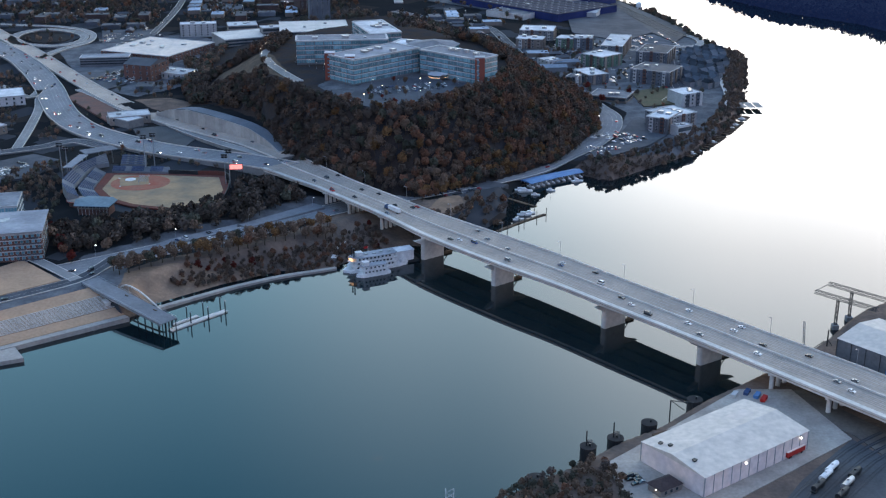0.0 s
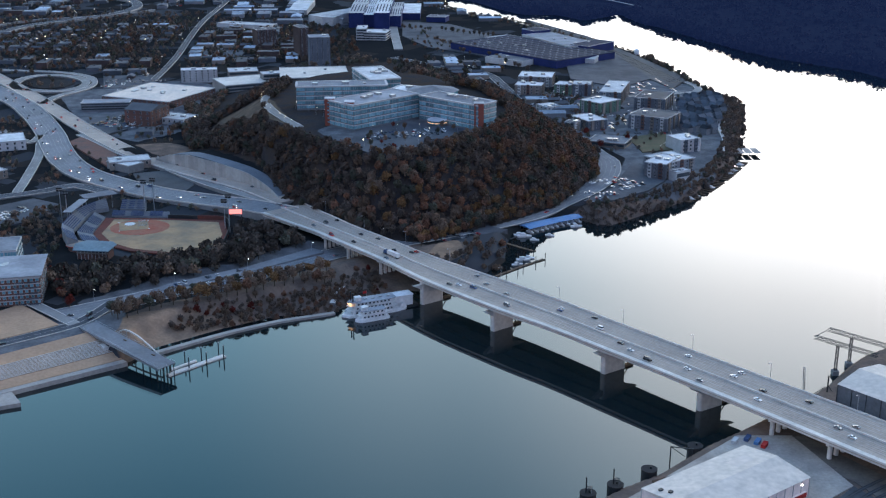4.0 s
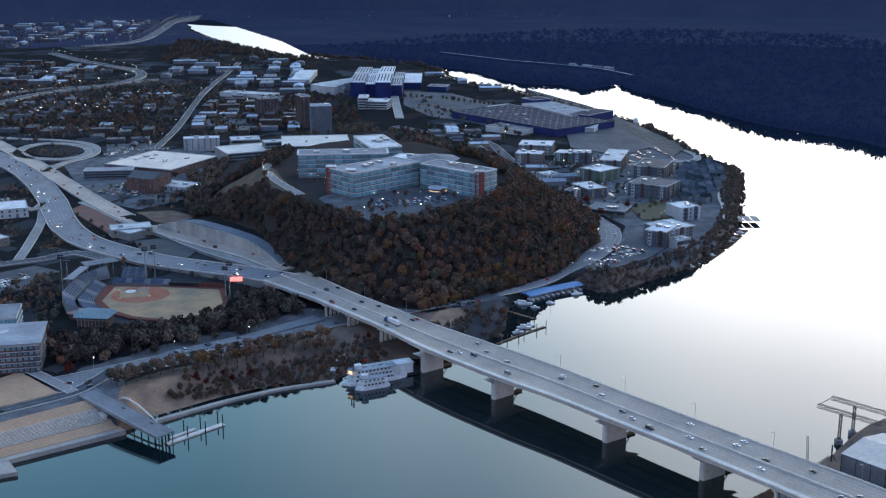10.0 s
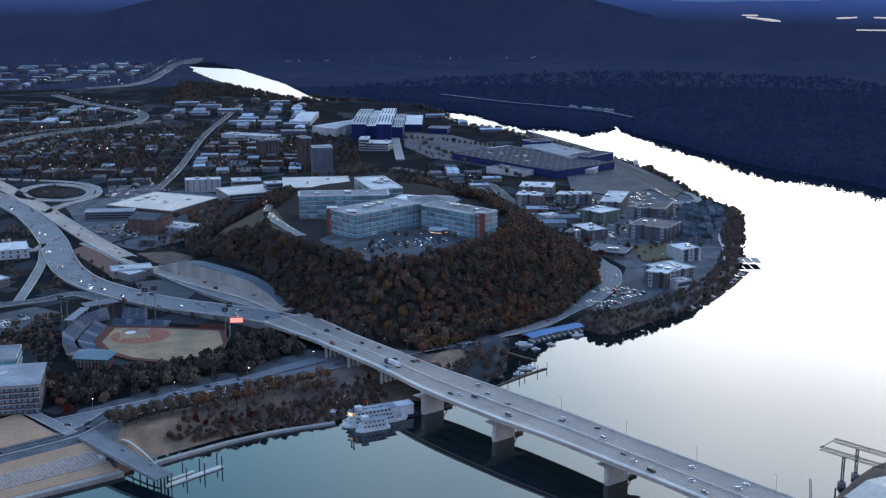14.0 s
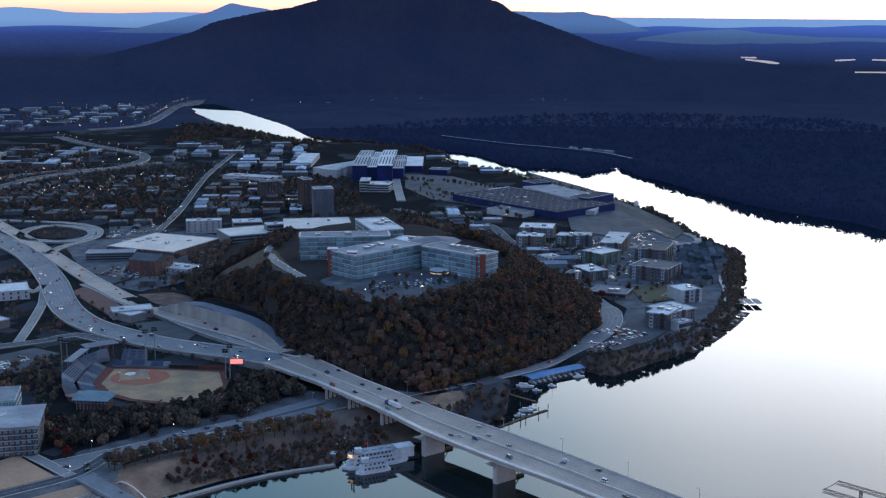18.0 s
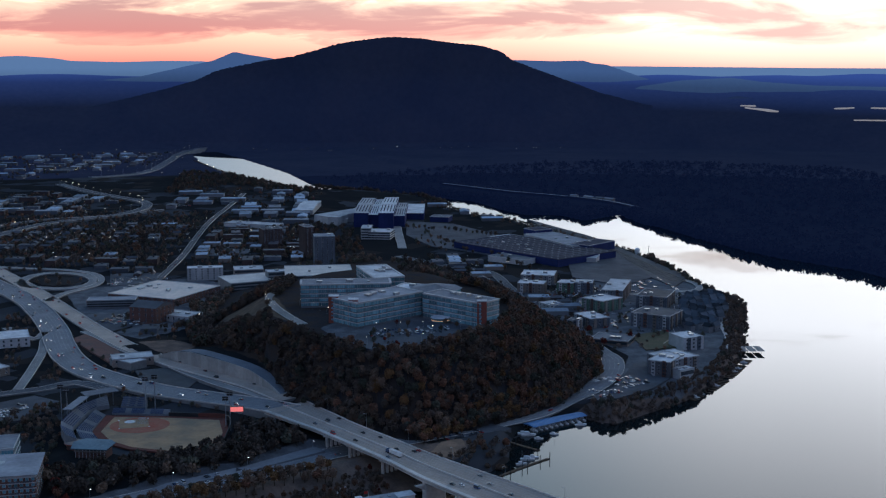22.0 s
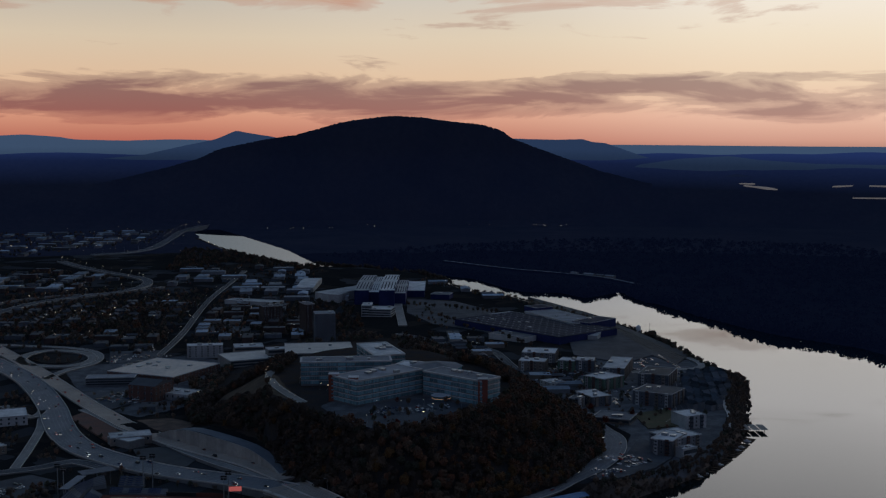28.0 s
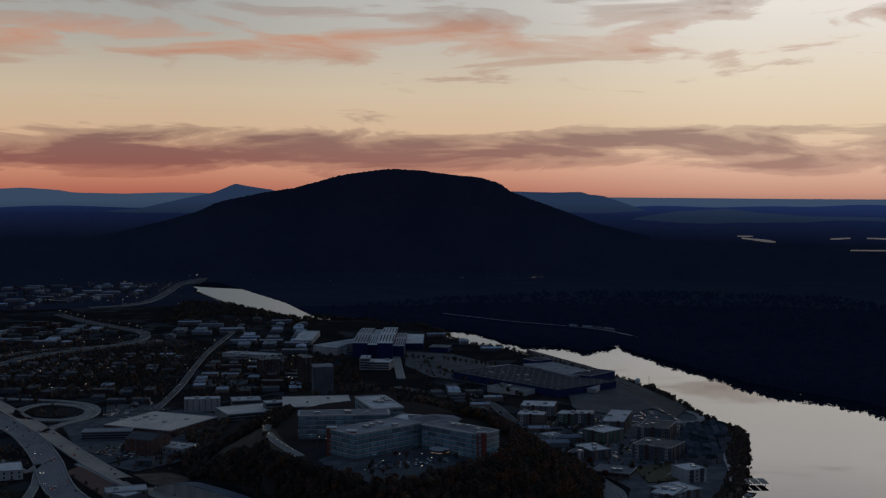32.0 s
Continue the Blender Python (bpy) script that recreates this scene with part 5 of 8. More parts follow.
for q0, q1, q2, hh in (((-248.7, 2244.5), (-219.7, 2210.8), (-241.7, 2500.8), 15), ((-219.7, 2210.8), (-198.9, 2202.6), (-217.8, 2500.8), 15), ((-200.9, 2224.5), (-183.9, 2224.5), (-195.5, 2355), 9), ((-300.1, 2364.1), (-265.1, 2364.2), (-273.8, 2532.6), 9)):
    building("foundry_shed", "pale blue metal foundry shed", q0, q1, q2, 13, hh, "wall_white", "roof_white", 1, "none", gable=4.0, group="foundry sheds", category="factory")
plant = building("assembly_plant", "vast low plant with dark blue roof and skylights", (15.9, 1923.1), (169.9, 1741.3), (235.1, 1862.7), 13, 10, "wall_blue", "roof_blue", 1, "none", units=5, trim="roof_blue", category="factory")
pl_c, pl_l, pl_d, pl_r = corner_frame((15.9, 1923.1), (169.9, 1741.3), (235.1, 1862.7))
lights_ = Shape()
for r_ in range(8):
    for i in range(16):
        lights_.box((i / 15 - 0.5) * pl_l * 0.92 + rnd(-1, 1), (r_ / 7 - 0.5) * pl_d * 0.86, 10.25, 3.0, 2.0, 0.4)
    part("roof_ridge", Shape().box(0, (r_ / 7 - 0.5) * pl_d * 0.86 + pl_d * 0.055, 10.25, pl_l * 0.96, 1.0, 0.5), "roof_dark", plant)
tagged(part("skylights", lights_, "roof_grey", plant), "rows of small pale skylights", kind="stuff")
building("plant_wing", "long pale plant wing", (135.6, 2000.8), (202.4, 1867.3), (221.5, 1960.8), 13, 12, "wall_white", "roof_grey", 1, "none", units=3, category="factory")
building("plant_wing", "dark blue plant block", (204.2, 1885.3), (230.4, 1861.4), (242.6, 1947.9), 13, 13, "wall_blue", "roof_blue", 1, "none", units=1, category="factory")
building("plant_wing", "dark blue plant tower", (138.2, 2041.9), (156.7, 2013.6), (162, 2070.9), 13, 16, "wall_blue", "roof_blue", 1, "none", units=0, category="factory")
building("plant_wing", "pale grey plant annex", (66.9, 1797.6), (120.5, 1755.2), (131.6, 1830.8), 13, 7, "wall_white", "roof_grey", 1, "none", units=2, category="factory")
building("plant_wing", "white gabled plant shed", (201, 1786.9), (230.7, 1776.3), (240, 1836.5), 13, 7, "wall_white", "roof_white", 1, "none", gable=3, category="factory")
building("hall", "pale roof hall in the works yard", (74.8, 2015.9), (97.7, 1989.4), (105.9, 2057.1), 13, 5, "wall_white", "roof_white", 1, "none", units=0)

# riverside district
FLATS = [((96.6, 1541), (131, 1532.9), (135.2, 1557.4), 12, 3, "wall_tan", "roof_white", "tan flats with pale roof"),
         ((105.1, 1604.4), (149.9, 1595.6), (155.8, 1635.6), 12, 3, "wall_grey", "roof_white", "grey flats with pale roof"),
         ((148.6, 1539.6), (169.3, 1531.4), (173.4, 1556), 13, 4, "wall_green", "roof_white", "green-walled flats"),
         ((171.8, 1534.1), (195, 1530), (200.2, 1554.6), 14, 4, "wall_slate", "roof_white", "grey flats with white roof"),
         ((199.4, 1477.7), (225.4, 1470.1), (231.5, 1553.2), 15, 4, "wall_slate", "roof_white", "dark flats round a court"),
         ((170.5, 1436.5), (192.4, 1411.8), (195.1, 1465.6), 13, 4, "wall_green", "roof_white", "green-walled flats with white roof"),
         ((117.1, 1438.3), (128.6, 1417.5), (134.4, 1452.5), 7, 2, "wall_white", "roof_white", "small pale block"),
         ((151.2, 1358.4), (167, 1324.1), (179.7, 1358.4), 10, 3, "wall_slate", "roof_white", "flats with bright roof"),
         ((140, 1324.3), (152.2, 1318.2), (154.2, 1336.4), 9, 3, "wall_white", "roof_dark", "white-fronted block"),
         ((237.9, 1440.6), (273, 1426.2), (285.1, 1477.5), 15, 4, "wall_slate", "roof_dark", "dark grey flats"),
         ((215.6, 1339.3), (255.4, 1314.5), (266, 1358.4), 15, 4, "wall_slate", "roof_dark", "long dark grey flats"),
         ((253, 1219), (276, 1229), (281, 1262), 12, 3, "wall_white", "roof_white", "white terraced riverside flats"),
         ((198.5, 1122), (217.5, 1110.5), (232, 1150), 13.5, 4, "wall_grey", "roof_white", "riverside flats with red-lit base"),
         ((221, 1121), (252, 1141), (236, 1172), 12.8, 4, "wall_grey", "roof_white", "grey riverside flats"),
         ((158.5, 1250.7), (195.9, 1234.6), (200.7, 1266.9), 5, 1, "wall_tan", "roof_grey", "low flat-roofed hall"),
         ((226.9, 1105.4), (242.7, 1116.2), (244.3, 1129.5), 7, 1, "wall_white", "roof_white", "low white restaurant")]
for a, b, c, hh, fl, wm_, rm_, lab in FLATS:
    block = building("flats", lab + " near the river", a, b, c, 12.8, hh, wm_, rm_, fl, "punched" if fl > 1 else "band", units=2, trim="wall_white", group="riverside flats", sides=(0, 1, 3) if fl > 3 else (0, 1), category="apartments")
    if fl >= 3:
        # projecting bays break up the street fronts
        _, L_, D_, _ = corner_frame(a, b, c)
        n_b = max(2, int(L_ / 10))
        for k in range(n_b):
            x_ = (k + 0.5) / n_b * L_ - L_ / 2
            bay = part("bay", Shape().box(x_, -D_ / 2 - 0.5, -2, 3.6, 1.4, hh + 2.6 + 0.8 * (k % 2)), ("wall_white", "brick", "wall_tan")[k % 3] if wm_ != "wall_white" else "wall_slate", block)
            for f in range(fl):
                part("window", Shape().box(x_, -D_ / 2 - 1.22, f * hh / fl + 1.2, 2.2, 0.1, 1.5), "window", bay)
        n_s = max(1, int(D_ / 12))
        for k in range(n_s):
            part("bay", Shape().box(L_ / 2 + 0.5, (k + 0.5) / n_s * D_ - D_ / 2, -2, 1.4, 3.6, hh + 2.6), "wall_tan", block)
building("parking_deck", "long pale parking deck behind the offices", (-280.8, 1528.3), (-213.9, 1561.4), (-229.8, 1622.7), 14, 12, "concrete", "concrete_pale", 3, "band", units=0, sides=(0, 1), category="garage")
building("parking_deck", "broad upper parking deck behind the offices", (-206.1, 1504.8), (-118.1, 1517.3), (-110.4, 1600.9), 20, 20, "concrete", "concrete_pale", 4, "band", units=2, sides=(0, 1), category="garage")
building("parking_deck", "pale flat roof beside the parking deck", (-296.3, 1643.3), (-256.3, 1652.6), (-258.8, 1686), 14, 10, "wall_tan", "roof_white", 2, "band", units=3, sides=(0, 1), category="garage")
building("parking_deck", "stepped pale deck roof", (-237.3, 1568.2), (-186.2, 1585.9), (-173.7, 1613.1), 18, 16, "concrete", "roof_white", 3, "band", units=1, sides=(0, 1), category="garage")


# ---- the riverfront ----
def strip(s, a, b, za, zb, slot=0, down=-3.0):
    """A solid strip between the edge a (two points at za) and the edge b (two points at zb)."""
    v = [(*a[0], za), (*a[1], za), (*b[1], zb), (*b[0], zb)]
    v += [(x, y, down) for x, y, z in v]
    return s.add(v, [(0, 3, 2, 1), (0, 1, 5, 4), (1, 2, 6, 5), (2, 3, 7, 6), (3, 0, 4, 7), (4, 5, 6, 7)], slot)


TOP_L, TOP_R, BOT_L, BOT_R = Vector((-303.5, 665.4)), Vector((-230.5, 726.1)), Vector((-291.7, 631.6)), Vector((-202.4, 697.2))


def bank_edge(k):
    return TOP_L.lerp(BOT_L, k), TOP_R.lerp(BOT_R, k)


terrace = thing("stepped_lawn", "dry tan lawn with long concrete steps down to the river", "lawn", kind="structure")
part("lawn", strip(Shape(), bank_edge(0), bank_edge(0.30), 12.1, 9.6), "lawn", terrace)
for i in range(12):
    k0, k1 = 0.30 + 0.36 * i / 12, 0.30 + 0.36 * (i + 1) / 12
    z = 9.6 - 0.36 * i
    part("step", strip(Shape(), bank_edge(k0 + 0.002), bank_edge(k0 + 0.010), z + 0.05, z + 0.05), "concrete_pale", terrace)
    part("step_tread", strip(Shape(), bank_edge(k0 + 0.011), bank_edge(k1), z - 0.3, z - 0.31), "lawn_dull", terrace)
part("lawn", strip(Shape(), bank_edge(0.662), bank_edge(0.90), 5.2, 3.1), "lawn", terrace)
part("promenade", strip(Shape(), bank_edge(0.912), bank_edge(1.05), 3.0, 3.0), "concrete_worn", terrace, "pale paved promenade along the water")
sheet("quay_corner", "pale concrete landing at the water's edge", [(-292.2, 659.4), (-274.6, 672.6), (-266.9, 662.6), (-249.5, 637), (-261.7, 631.7), (-279.3, 625.1)], 2.6, "concrete_worn", "quay", 6)
QUAY = line_points([(-188.9, 708, 2.4), (-170.2, 724.9, 2.0), (-146.3, 745.4, 1.7), (-133.4, 754.5, 1.6), (-111.8, 768, 1.6), (-89, 777.5, 1.6), (-75.1, 783.7, 1.6)], 8)
tagged(part("quay_wall", ribbon(QUAY, 0.5, 4.5, -7, 0), "concrete_worn"), "pale concrete river walk along the bank", "quay", kind="structure")

pier = thing("fishing_pier", "steel public pier on piles with railings and a curved beam", "pier")
PQ = line_points([(-236.5, 734.6, 13.2), (-202.4, 703.2, 11.6), (-170.9, 676, 9.0)], 6)
part("deck", ribbon(PQ, -6.5, 6.5, -0.5, 0), "asphalt_pale", pier)
for s_ in (-6.4, 6.1):
    part("fascia", ribbon(PQ, s_, s_ + 0.3, -1.8, -0.51), "metal_grey", pier, "blue-grey steel fascia beam")
    part("handrail", ribbon(PQ, s_ + 0.1, s_ + 0.22, 1.05, 1.18), "metal_grey", pier)
npq = normals(PQ)
for i in range(0, len(PQ), 2):
    for s_ in (-6.2, 6.2):
        x_, y_ = PQ[i, 0] + npq[i, 0] * s_, PQ[i, 1] + npq[i, 1] * s_
        part("rail_post", Shape().rod((x_, y_, PQ[i, 2] - 0.3), (x_, y_, PQ[i, 2] + 1.15), 0.08), "metal_grey", pier)
for i in range(9, len(PQ), 1):
    for s_ in (-5, 0, 5):
        x_, y_ = PQ[i, 0] + npq[i, 0] * s_, PQ[i, 1] + npq[i, 1] * s_
        part("pile", Shape().rod((x_, y_, -3), (x_, y_, PQ[i, 2] - 0.5), 0.32, n=8), "steel_dark", pier)
for i in range(6, len(PQ) - 1, 4):
    x_, y_ = PQ[i, 0] + npq[i, 0] * 3, PQ[i, 1] + npq[i, 1] * 3
    part("bench", Shape().box(x_, y_, PQ[i, 2], 3.0, 0.7, 0.5, math.atan2(npq[i, 1], npq[i, 0]) + 1.57), "timber", pier)
    part("mast", Shape().rod((x_ + 1.5, y_, PQ[i, 2]), (x_ + 1.5, y_, PQ[i, 2] + 6.5), 0.14), "metal_grey", pier)
BEAM = line_points([(-217.1, 727.2, 9), (-210.7, 727.9, 12.5), (-199.7, 718.1, 12.5), (-185.1, 701.5, 9.5), (-177.8, 692.9, 7)], 5)
part("curved_beam", ribbon(BEAM, -0.5, 0.5, -0.8, 0), "concrete_pale", pier, "pale curved steel beam")
part("abutment", Shape().prism([(-218.5, 705.9), (-225.8, 716.3), (-216.1, 721.9), (-207.8, 713.3)], -3, 8.4), "concrete_pale", pier, "pale concrete wedge abutment")

dock = thing("floating_dock", "pale floating boat dock between tall dark piles", "dock")
DQ = line_points([(-172.1, 680.4, 0.9), (-158.8, 694.3, 0.9), (-141.8, 711.4, 0.9)], 6)
part("pontoon", ribbon(DQ, -2, 2, -1.6, 0), "concrete_pale", dock)
DQ2 = line_points([(-171.8, 689.1, 0.9), (-158.7, 703.3, 0.9)], 6)
part("pontoon", ribbon(DQ2, -1.2, 1.2, -1.6, 0), "concrete_pale", dock)
for px_, py_ in ((-165, 699.7), (-160.6, 690.8), (-155.6, 706), (-150.9, 698.7), (-146, 714.3), (-141.7, 708.7), (-171.4, 677), (-171.1, 685.6)):
    pl = part("pile", Shape().rod((px_, py_, -3), (px_, py_, 8.5), 0.38, n=8), "steel_dark", dock)
    part("pile_cap", Shape().rod((px_, py_, 8.51), (px_, py_, 9.3), 0.45, 0.08, n=8), "paint_white", pl)


# ---- riverboats ----
def hull_ring(L, B, n=10, bow=0.3):
    pts = []
    for i in range(n + 1):
        t = i / n
        x = -L / 2 + L * t
        w = B / 2 * (1 if t < 1 - bow else math.sqrt(max(0.0, 1 - ((t - 1 + bow) / bow) ** 2))) * (0.8 + 0.2 * min(1, t * 8))
        pts.append((x, w))
    return [(x, -w) for x, w in pts] + [(x, w) for x, w in pts[::-1] if w > 0.01]


def riverboat(label, at, turn, L, B, decks, stacks):
    ob = thing("riverboat", label, "boat", "moored riverboats", at=at)
    ob.rotation_euler = (0, 0, turn)
    part("hull", Shape().prism(hull_ring(L, B), -0.8, 1.9), "paint_white", ob)
    for d in range(decks):
        z = 1.95 + d * 2.9
        l, b = L * (0.94 - 0.05 * d), B * (0.98 - 0.06 * d)
        part("deck_floor", Shape().prism(hull_ring(l, b), z - 0.04, z + 0.16), "paint_white", ob)
        part("cabin", Shape().box(-l * 0.03, 0, z + 0.17, l * 0.76, b * 0.86, 2.5), "paint_white", ob)
        for s in (-1, 1):
            n = int(l * 0.7 / 2.6)
            for i in range(n):
                w = part("window", window_mesh(1.5, 1.3, "window", "paint_white"), None, ob)
                place(w, -l * 0.37 + (i + 0.5) * l * 0.7 / n, s * (b * 0.43 + 0.03), z + 0.8, 0 if s < 0 else math.pi)
            rail = Shape()
            rail.box(-l * 0.05, s * b * 0.47, z + 1.0, l * 0.86, 0.1, 0.12)
            rail.box(-l * 0.05, s * b * 0.47, z + 0.55, l * 0.86, 0.08, 0.08)
            part("railing", rail, "paint_white", ob)
            for i in range(8):
                part("post", Shape().rod((-l * 0.46 + i * l * 0.82 / 7, s * b * 0.465, z + 0.16), (-l * 0.46 + i * l * 0.82 / 7, s * b * 0.465, z + 2.7), 0.09), "paint_white", ob)
    zt = 1.95 + decks * 2.9
    part("roof", Shape().prism(hull_ring(L * 0.82, B * 0.86), zt - 0.2, zt + 0.15), "roof_grey", ob, "blue-grey top deck")
    part("pilot_house", Shape().box(L * 0.22, 0, zt + 0.16, 4.2, 3.8, 2.5).box(L * 0.22, 0, zt + 2.66, 4.8, 4.4, 0.25), "paint_white", ob)
    if stacks:
        for s in (-1, 1):
            st = part("smokestack", Shape().rod((L * 0.32, s * 2.2, zt), (L * 0.32, s * 2.2, zt + 6), 0.45, n=10), "steel_dark", ob)
            part("crown", Shape().rod((L * 0.32, s * 2.2, zt + 6.01), (L * 0.32, s * 2.2, zt + 6.8), 0.45, 0.8, n=10), "steel_dark", st)
        part("flagpole", Shape().rod((L * 0.06, 0, zt), (L * 0.06, 0, zt + 6.5), 0.08), "paint_white", ob)
        part("flag", Shape().box(L * 0.06 + 1.6, 0, zt + 4.6, 3.0, 0.06, 1.8), "paint_red", ob)
        for i in range(4):
            part("roof_hatch", Shape().box(-L * 0.3 + i * L * 0.13, rnd(-1, 1), zt + 0.16, 2.4, 1.8, 0.7), "metal_grey", ob)
        part("lit_lounge", Shape().box(L * 0.36, 0, zt - 2.3, 1.2, B * 0.5, 1.6), "lamp_amber", ob)
        wheel = part("paddle_wheel", Shape().rod((-L / 2 - 1.5, -B * 0.35, 2.2), (-L / 2 - 1.5, B * 0.35, 2.2), 2.6, n=14), "paint_white", ob, "white paddle wheel housing")
        for i in range(10):
            g = i * math.pi / 5
            part("paddle", Shape().box(-L / 2 - 1.5 + 2.75 * math.cos(g), 0, 2.2 + 2.75 * math.sin(g) - 0.15, 0.3, B * 0.7, 0.3), "paint_white", wheel)
    return ob


def heading(x0, y0, x1, y1):
    return math.atan2(y1 - y0, x1 - x0)


bt = heading(-25, 800.3, -73.2, 778.5)
riverboat("large white three-decked paddle riverboat at its mooring", (-50.6, 789.3, 0), bt, 44, 13, 3, True)
riverboat("smaller white two-decked excursion boat alongside", (-49.1, 776.2, 0), bt + 0.02, 25, 8, 2, False)
landing = thing("landing_barge", "white landing barge with a canopy behind the riverboats", "barge", at=(-30.8, 802.6, 0))
landing.rotation_euler = (0, 0, bt)
part("hull", Shape().box(0, 0, -0.6, 26, 12, 2.2), "steel_dark", landing)
part("house", Shape().box(1, 0, 1.6, 20, 9, 7.5), "paint_white", landing)
part("roof", Shape().box(1, 0, 9.1, 21, 10, 0.3), "roof_white", landing)
gang = thing("gangway", "dark gangway from the bank to the landing barge", "gangway")
part("walk", Shape().rod((-38.5, 812.5, 6), (-34.1, 804.3, 2.2), 1.0, n=4), "steel_dark", gang)


def small_boat(label, at, turn, L, mast=False):
    ob = thing("motor_boat", label, "boat", "marina boats", at=at)
    ob.rotation_euler = (0, 0, turn)
    B = L * 0.3
    ring = hull_ring(L, B, 8, 0.55)
    n = len(ring)
    part("hull", Shape().add([(x * 0.93, y * 0.75, -0.3) for x, y in ring] + [(x, y, L * 0.13) for x, y in ring], [(i, (i + 1) % n, n + (i + 1) % n, n + i) for i in range(n)] + [tuple(range(n, 2 * n)), tuple(range(n - 1, -1, -1))]), "paint_white", ob)
    part("cabin", Shape().add([(-L * 0.28, -B * 0.36, L * 0.13), (L * 0.16, -B * 0.36, L * 0.13), (L * 0.16, B * 0.36, L * 0.13), (-L * 0.28, B * 0.36, L * 0.13), (-L * 0.26, -B * 0.3, L * 0.29), (L * 0.02, -B * 0.3, L * 0.29), (L * 0.02, B * 0.3, L * 0.29), (-L * 0.26, B * 0.3, L * 0.29)],
                              [(0, 1, 5, 4), (1, 2, 6, 5), (2, 3, 7, 6), (3, 0, 4, 7), (4, 5, 6, 7)]), "paint_white", ob)
    part("windscreen", Shape().box(L * 0.10, 0, L * 0.15, 0.12, B * 0.6, L * 0.09), "window", ob)
    if mast:
        part("mast", Shape().rod((0, 0, L * 0.2), (0, 0, L * 1.2), 0.08), "metal_grey", ob)
    return ob


# covered marina with blue roofs
for a, b, c in (((76.7, 974.1), (100.2, 992), (98.3, 1009.1)), ((99.7, 992), (126.4, 1008.9), (125.1, 1024.7))):
    ctr, L_, D_, rz_ = corner_frame(a, b, c)
    mh = thing("boathouse", "covered boat slips under a bright blue metal roof", "boathouse", "covered slips", at=(ctr.x, ctr.y, 0))
    mh.rotation_euler = (0, 0, rz_)
    part("roof", Shape().add([(-L_ / 2, -D_ / 2, 4.4), (L_ / 2, -D_ / 2, 4.4), (L_ / 2, D_ / 2, 4.4), (-L_ / 2, D_ / 2, 4.4), (-L_ / 2, 0, 6), (L_ / 2, 0, 6)], [(0, 1, 5, 4), (2, 3, 4, 5), (1, 2, 5), (3, 0, 4), (3, 2, 1, 0)]), "marina_blue", mh)
    part("walkway", Shape().box(0, D_ / 2 - 1.5, -0.4, L_, 2.2, 1.0), "timber", mh)
    for i in range(8):
        for s in (-1, 1):
            part("post", Shape().rod((-L_ / 2 + 1 + i * (L_ - 2) / 7, s * (D_ / 2 - 0.6), -2), (-L_ / 2 + 1 + i * (L_ - 2) / 7, s * (D_ / 2 - 0.6), 4.4), 0.2), "metal_grey", mh)
    for i in range(5):
        o = -L_ / 2 + (i + 0.5) * L_ / 5
        small_boat("white motor boat in a covered slip", (ctr.x + math.cos(rz_) * o + math.sin(rz_) * D_ * 0.3, ctr.y + math.sin(rz_) * o - math.cos(rz_) * D_ * 0.3, 0), rz_ - 1.57, 9.5)
for bx, by, bl, mst in ((71.3, 965.9, 13, False), (67.7, 969.1, 11, False), (66.3, 903.3, 12, False), (61, 892.2, 10, True), (71.2, 908.9, 9, False), (119, 994.7, 11, False), (93.4, 968.9, 8, True), (79.3, 956.4, 8, False)):
    small_boat("white cabin boat at the marina", (bx, by, 0), rnd(-0.4, 0.6), bl, mst)


def dock_walk(label, pts, width, piles, fingers=0, flen=10):
    ob = thing("boat_dock", label, "dock", "river docks")
    q = line_points([(x, y, 0.7) for x, y in pts], 6)
    part("walkway", ribbon(q, -width / 2, width / 2, -1.0, 0), "timber", ob)
    n = normals(q)
    for i in range(piles):
        k = int((i + 0.5) * len(q) / piles)
        x, y = q[k, 0] - n[k, 0] * (width / 2 + 0.4), q[k, 1] - n[k, 1] * (width / 2 + 0.4)
        part("pile", Shape().rod((x, y, -3), (x, y, 6), 0.3, n=7), "steel_dark", ob)
    for i in range(fingers):
        k = int((i + 0.5) * len(q) / fingers)
        e = np.array([q[k, 0] - n[k, 0] * flen, q[k, 1] - n[k, 1] * flen])
        part("finger", ribbon(np.array([[q[k, 0], q[k, 1], 0.68], [e[0], e[1], 0.68]]), -0.8, 0.8, -0.9, 0), "timber", ob)
    return q


dock_walk("timber dock with tall piles by the bridge", [(42.7, 865.5), (63.9, 888), (82.9, 905.9)], 2.4, 6)
dock_walk("timber dock below the parkway", [(54.9, 947.3), (66.9, 935.1), (77.1, 926.2)], 2.6, 4)
q_ = dock_walk("long marina dock with finger berths along the point", [(225.4, 1079.6), (253.4, 1117.7), (284.6, 1169.6), (315.1, 1228.7)], 2.4, 8, 26, 13)
for i in (1, 2, 5, 11, 12, 14):
    k = int((i + 0.7) * len(q_) / 17)
    nn_ = normals(q_)[k]
    small_boat("small boat in a river berth", (q_[k, 0] - nn_[0] * 8, q_[k, 1] - nn_[1] * 8, 0), math.atan2(nn_[1], nn_[0]) + math.pi, rnd(6, 9))
slip = thing("covered_slip", "grey covered slips at the dock's end", "boathouse", at=(332.9, 1262.4, 0))
for i in range(4):
    part("roof_bay", Shape().box(-16 + i * 9, 0, 3.6, 7.6, 24, 0.3), "concrete_worn", slip)
    for s in (-1, 1):
        part("post", Shape().rod((-16 + i * 9, s * 11, -2), (-16 + i * 9, s * 11, 3.6), 0.25), "steel_dark", slip)

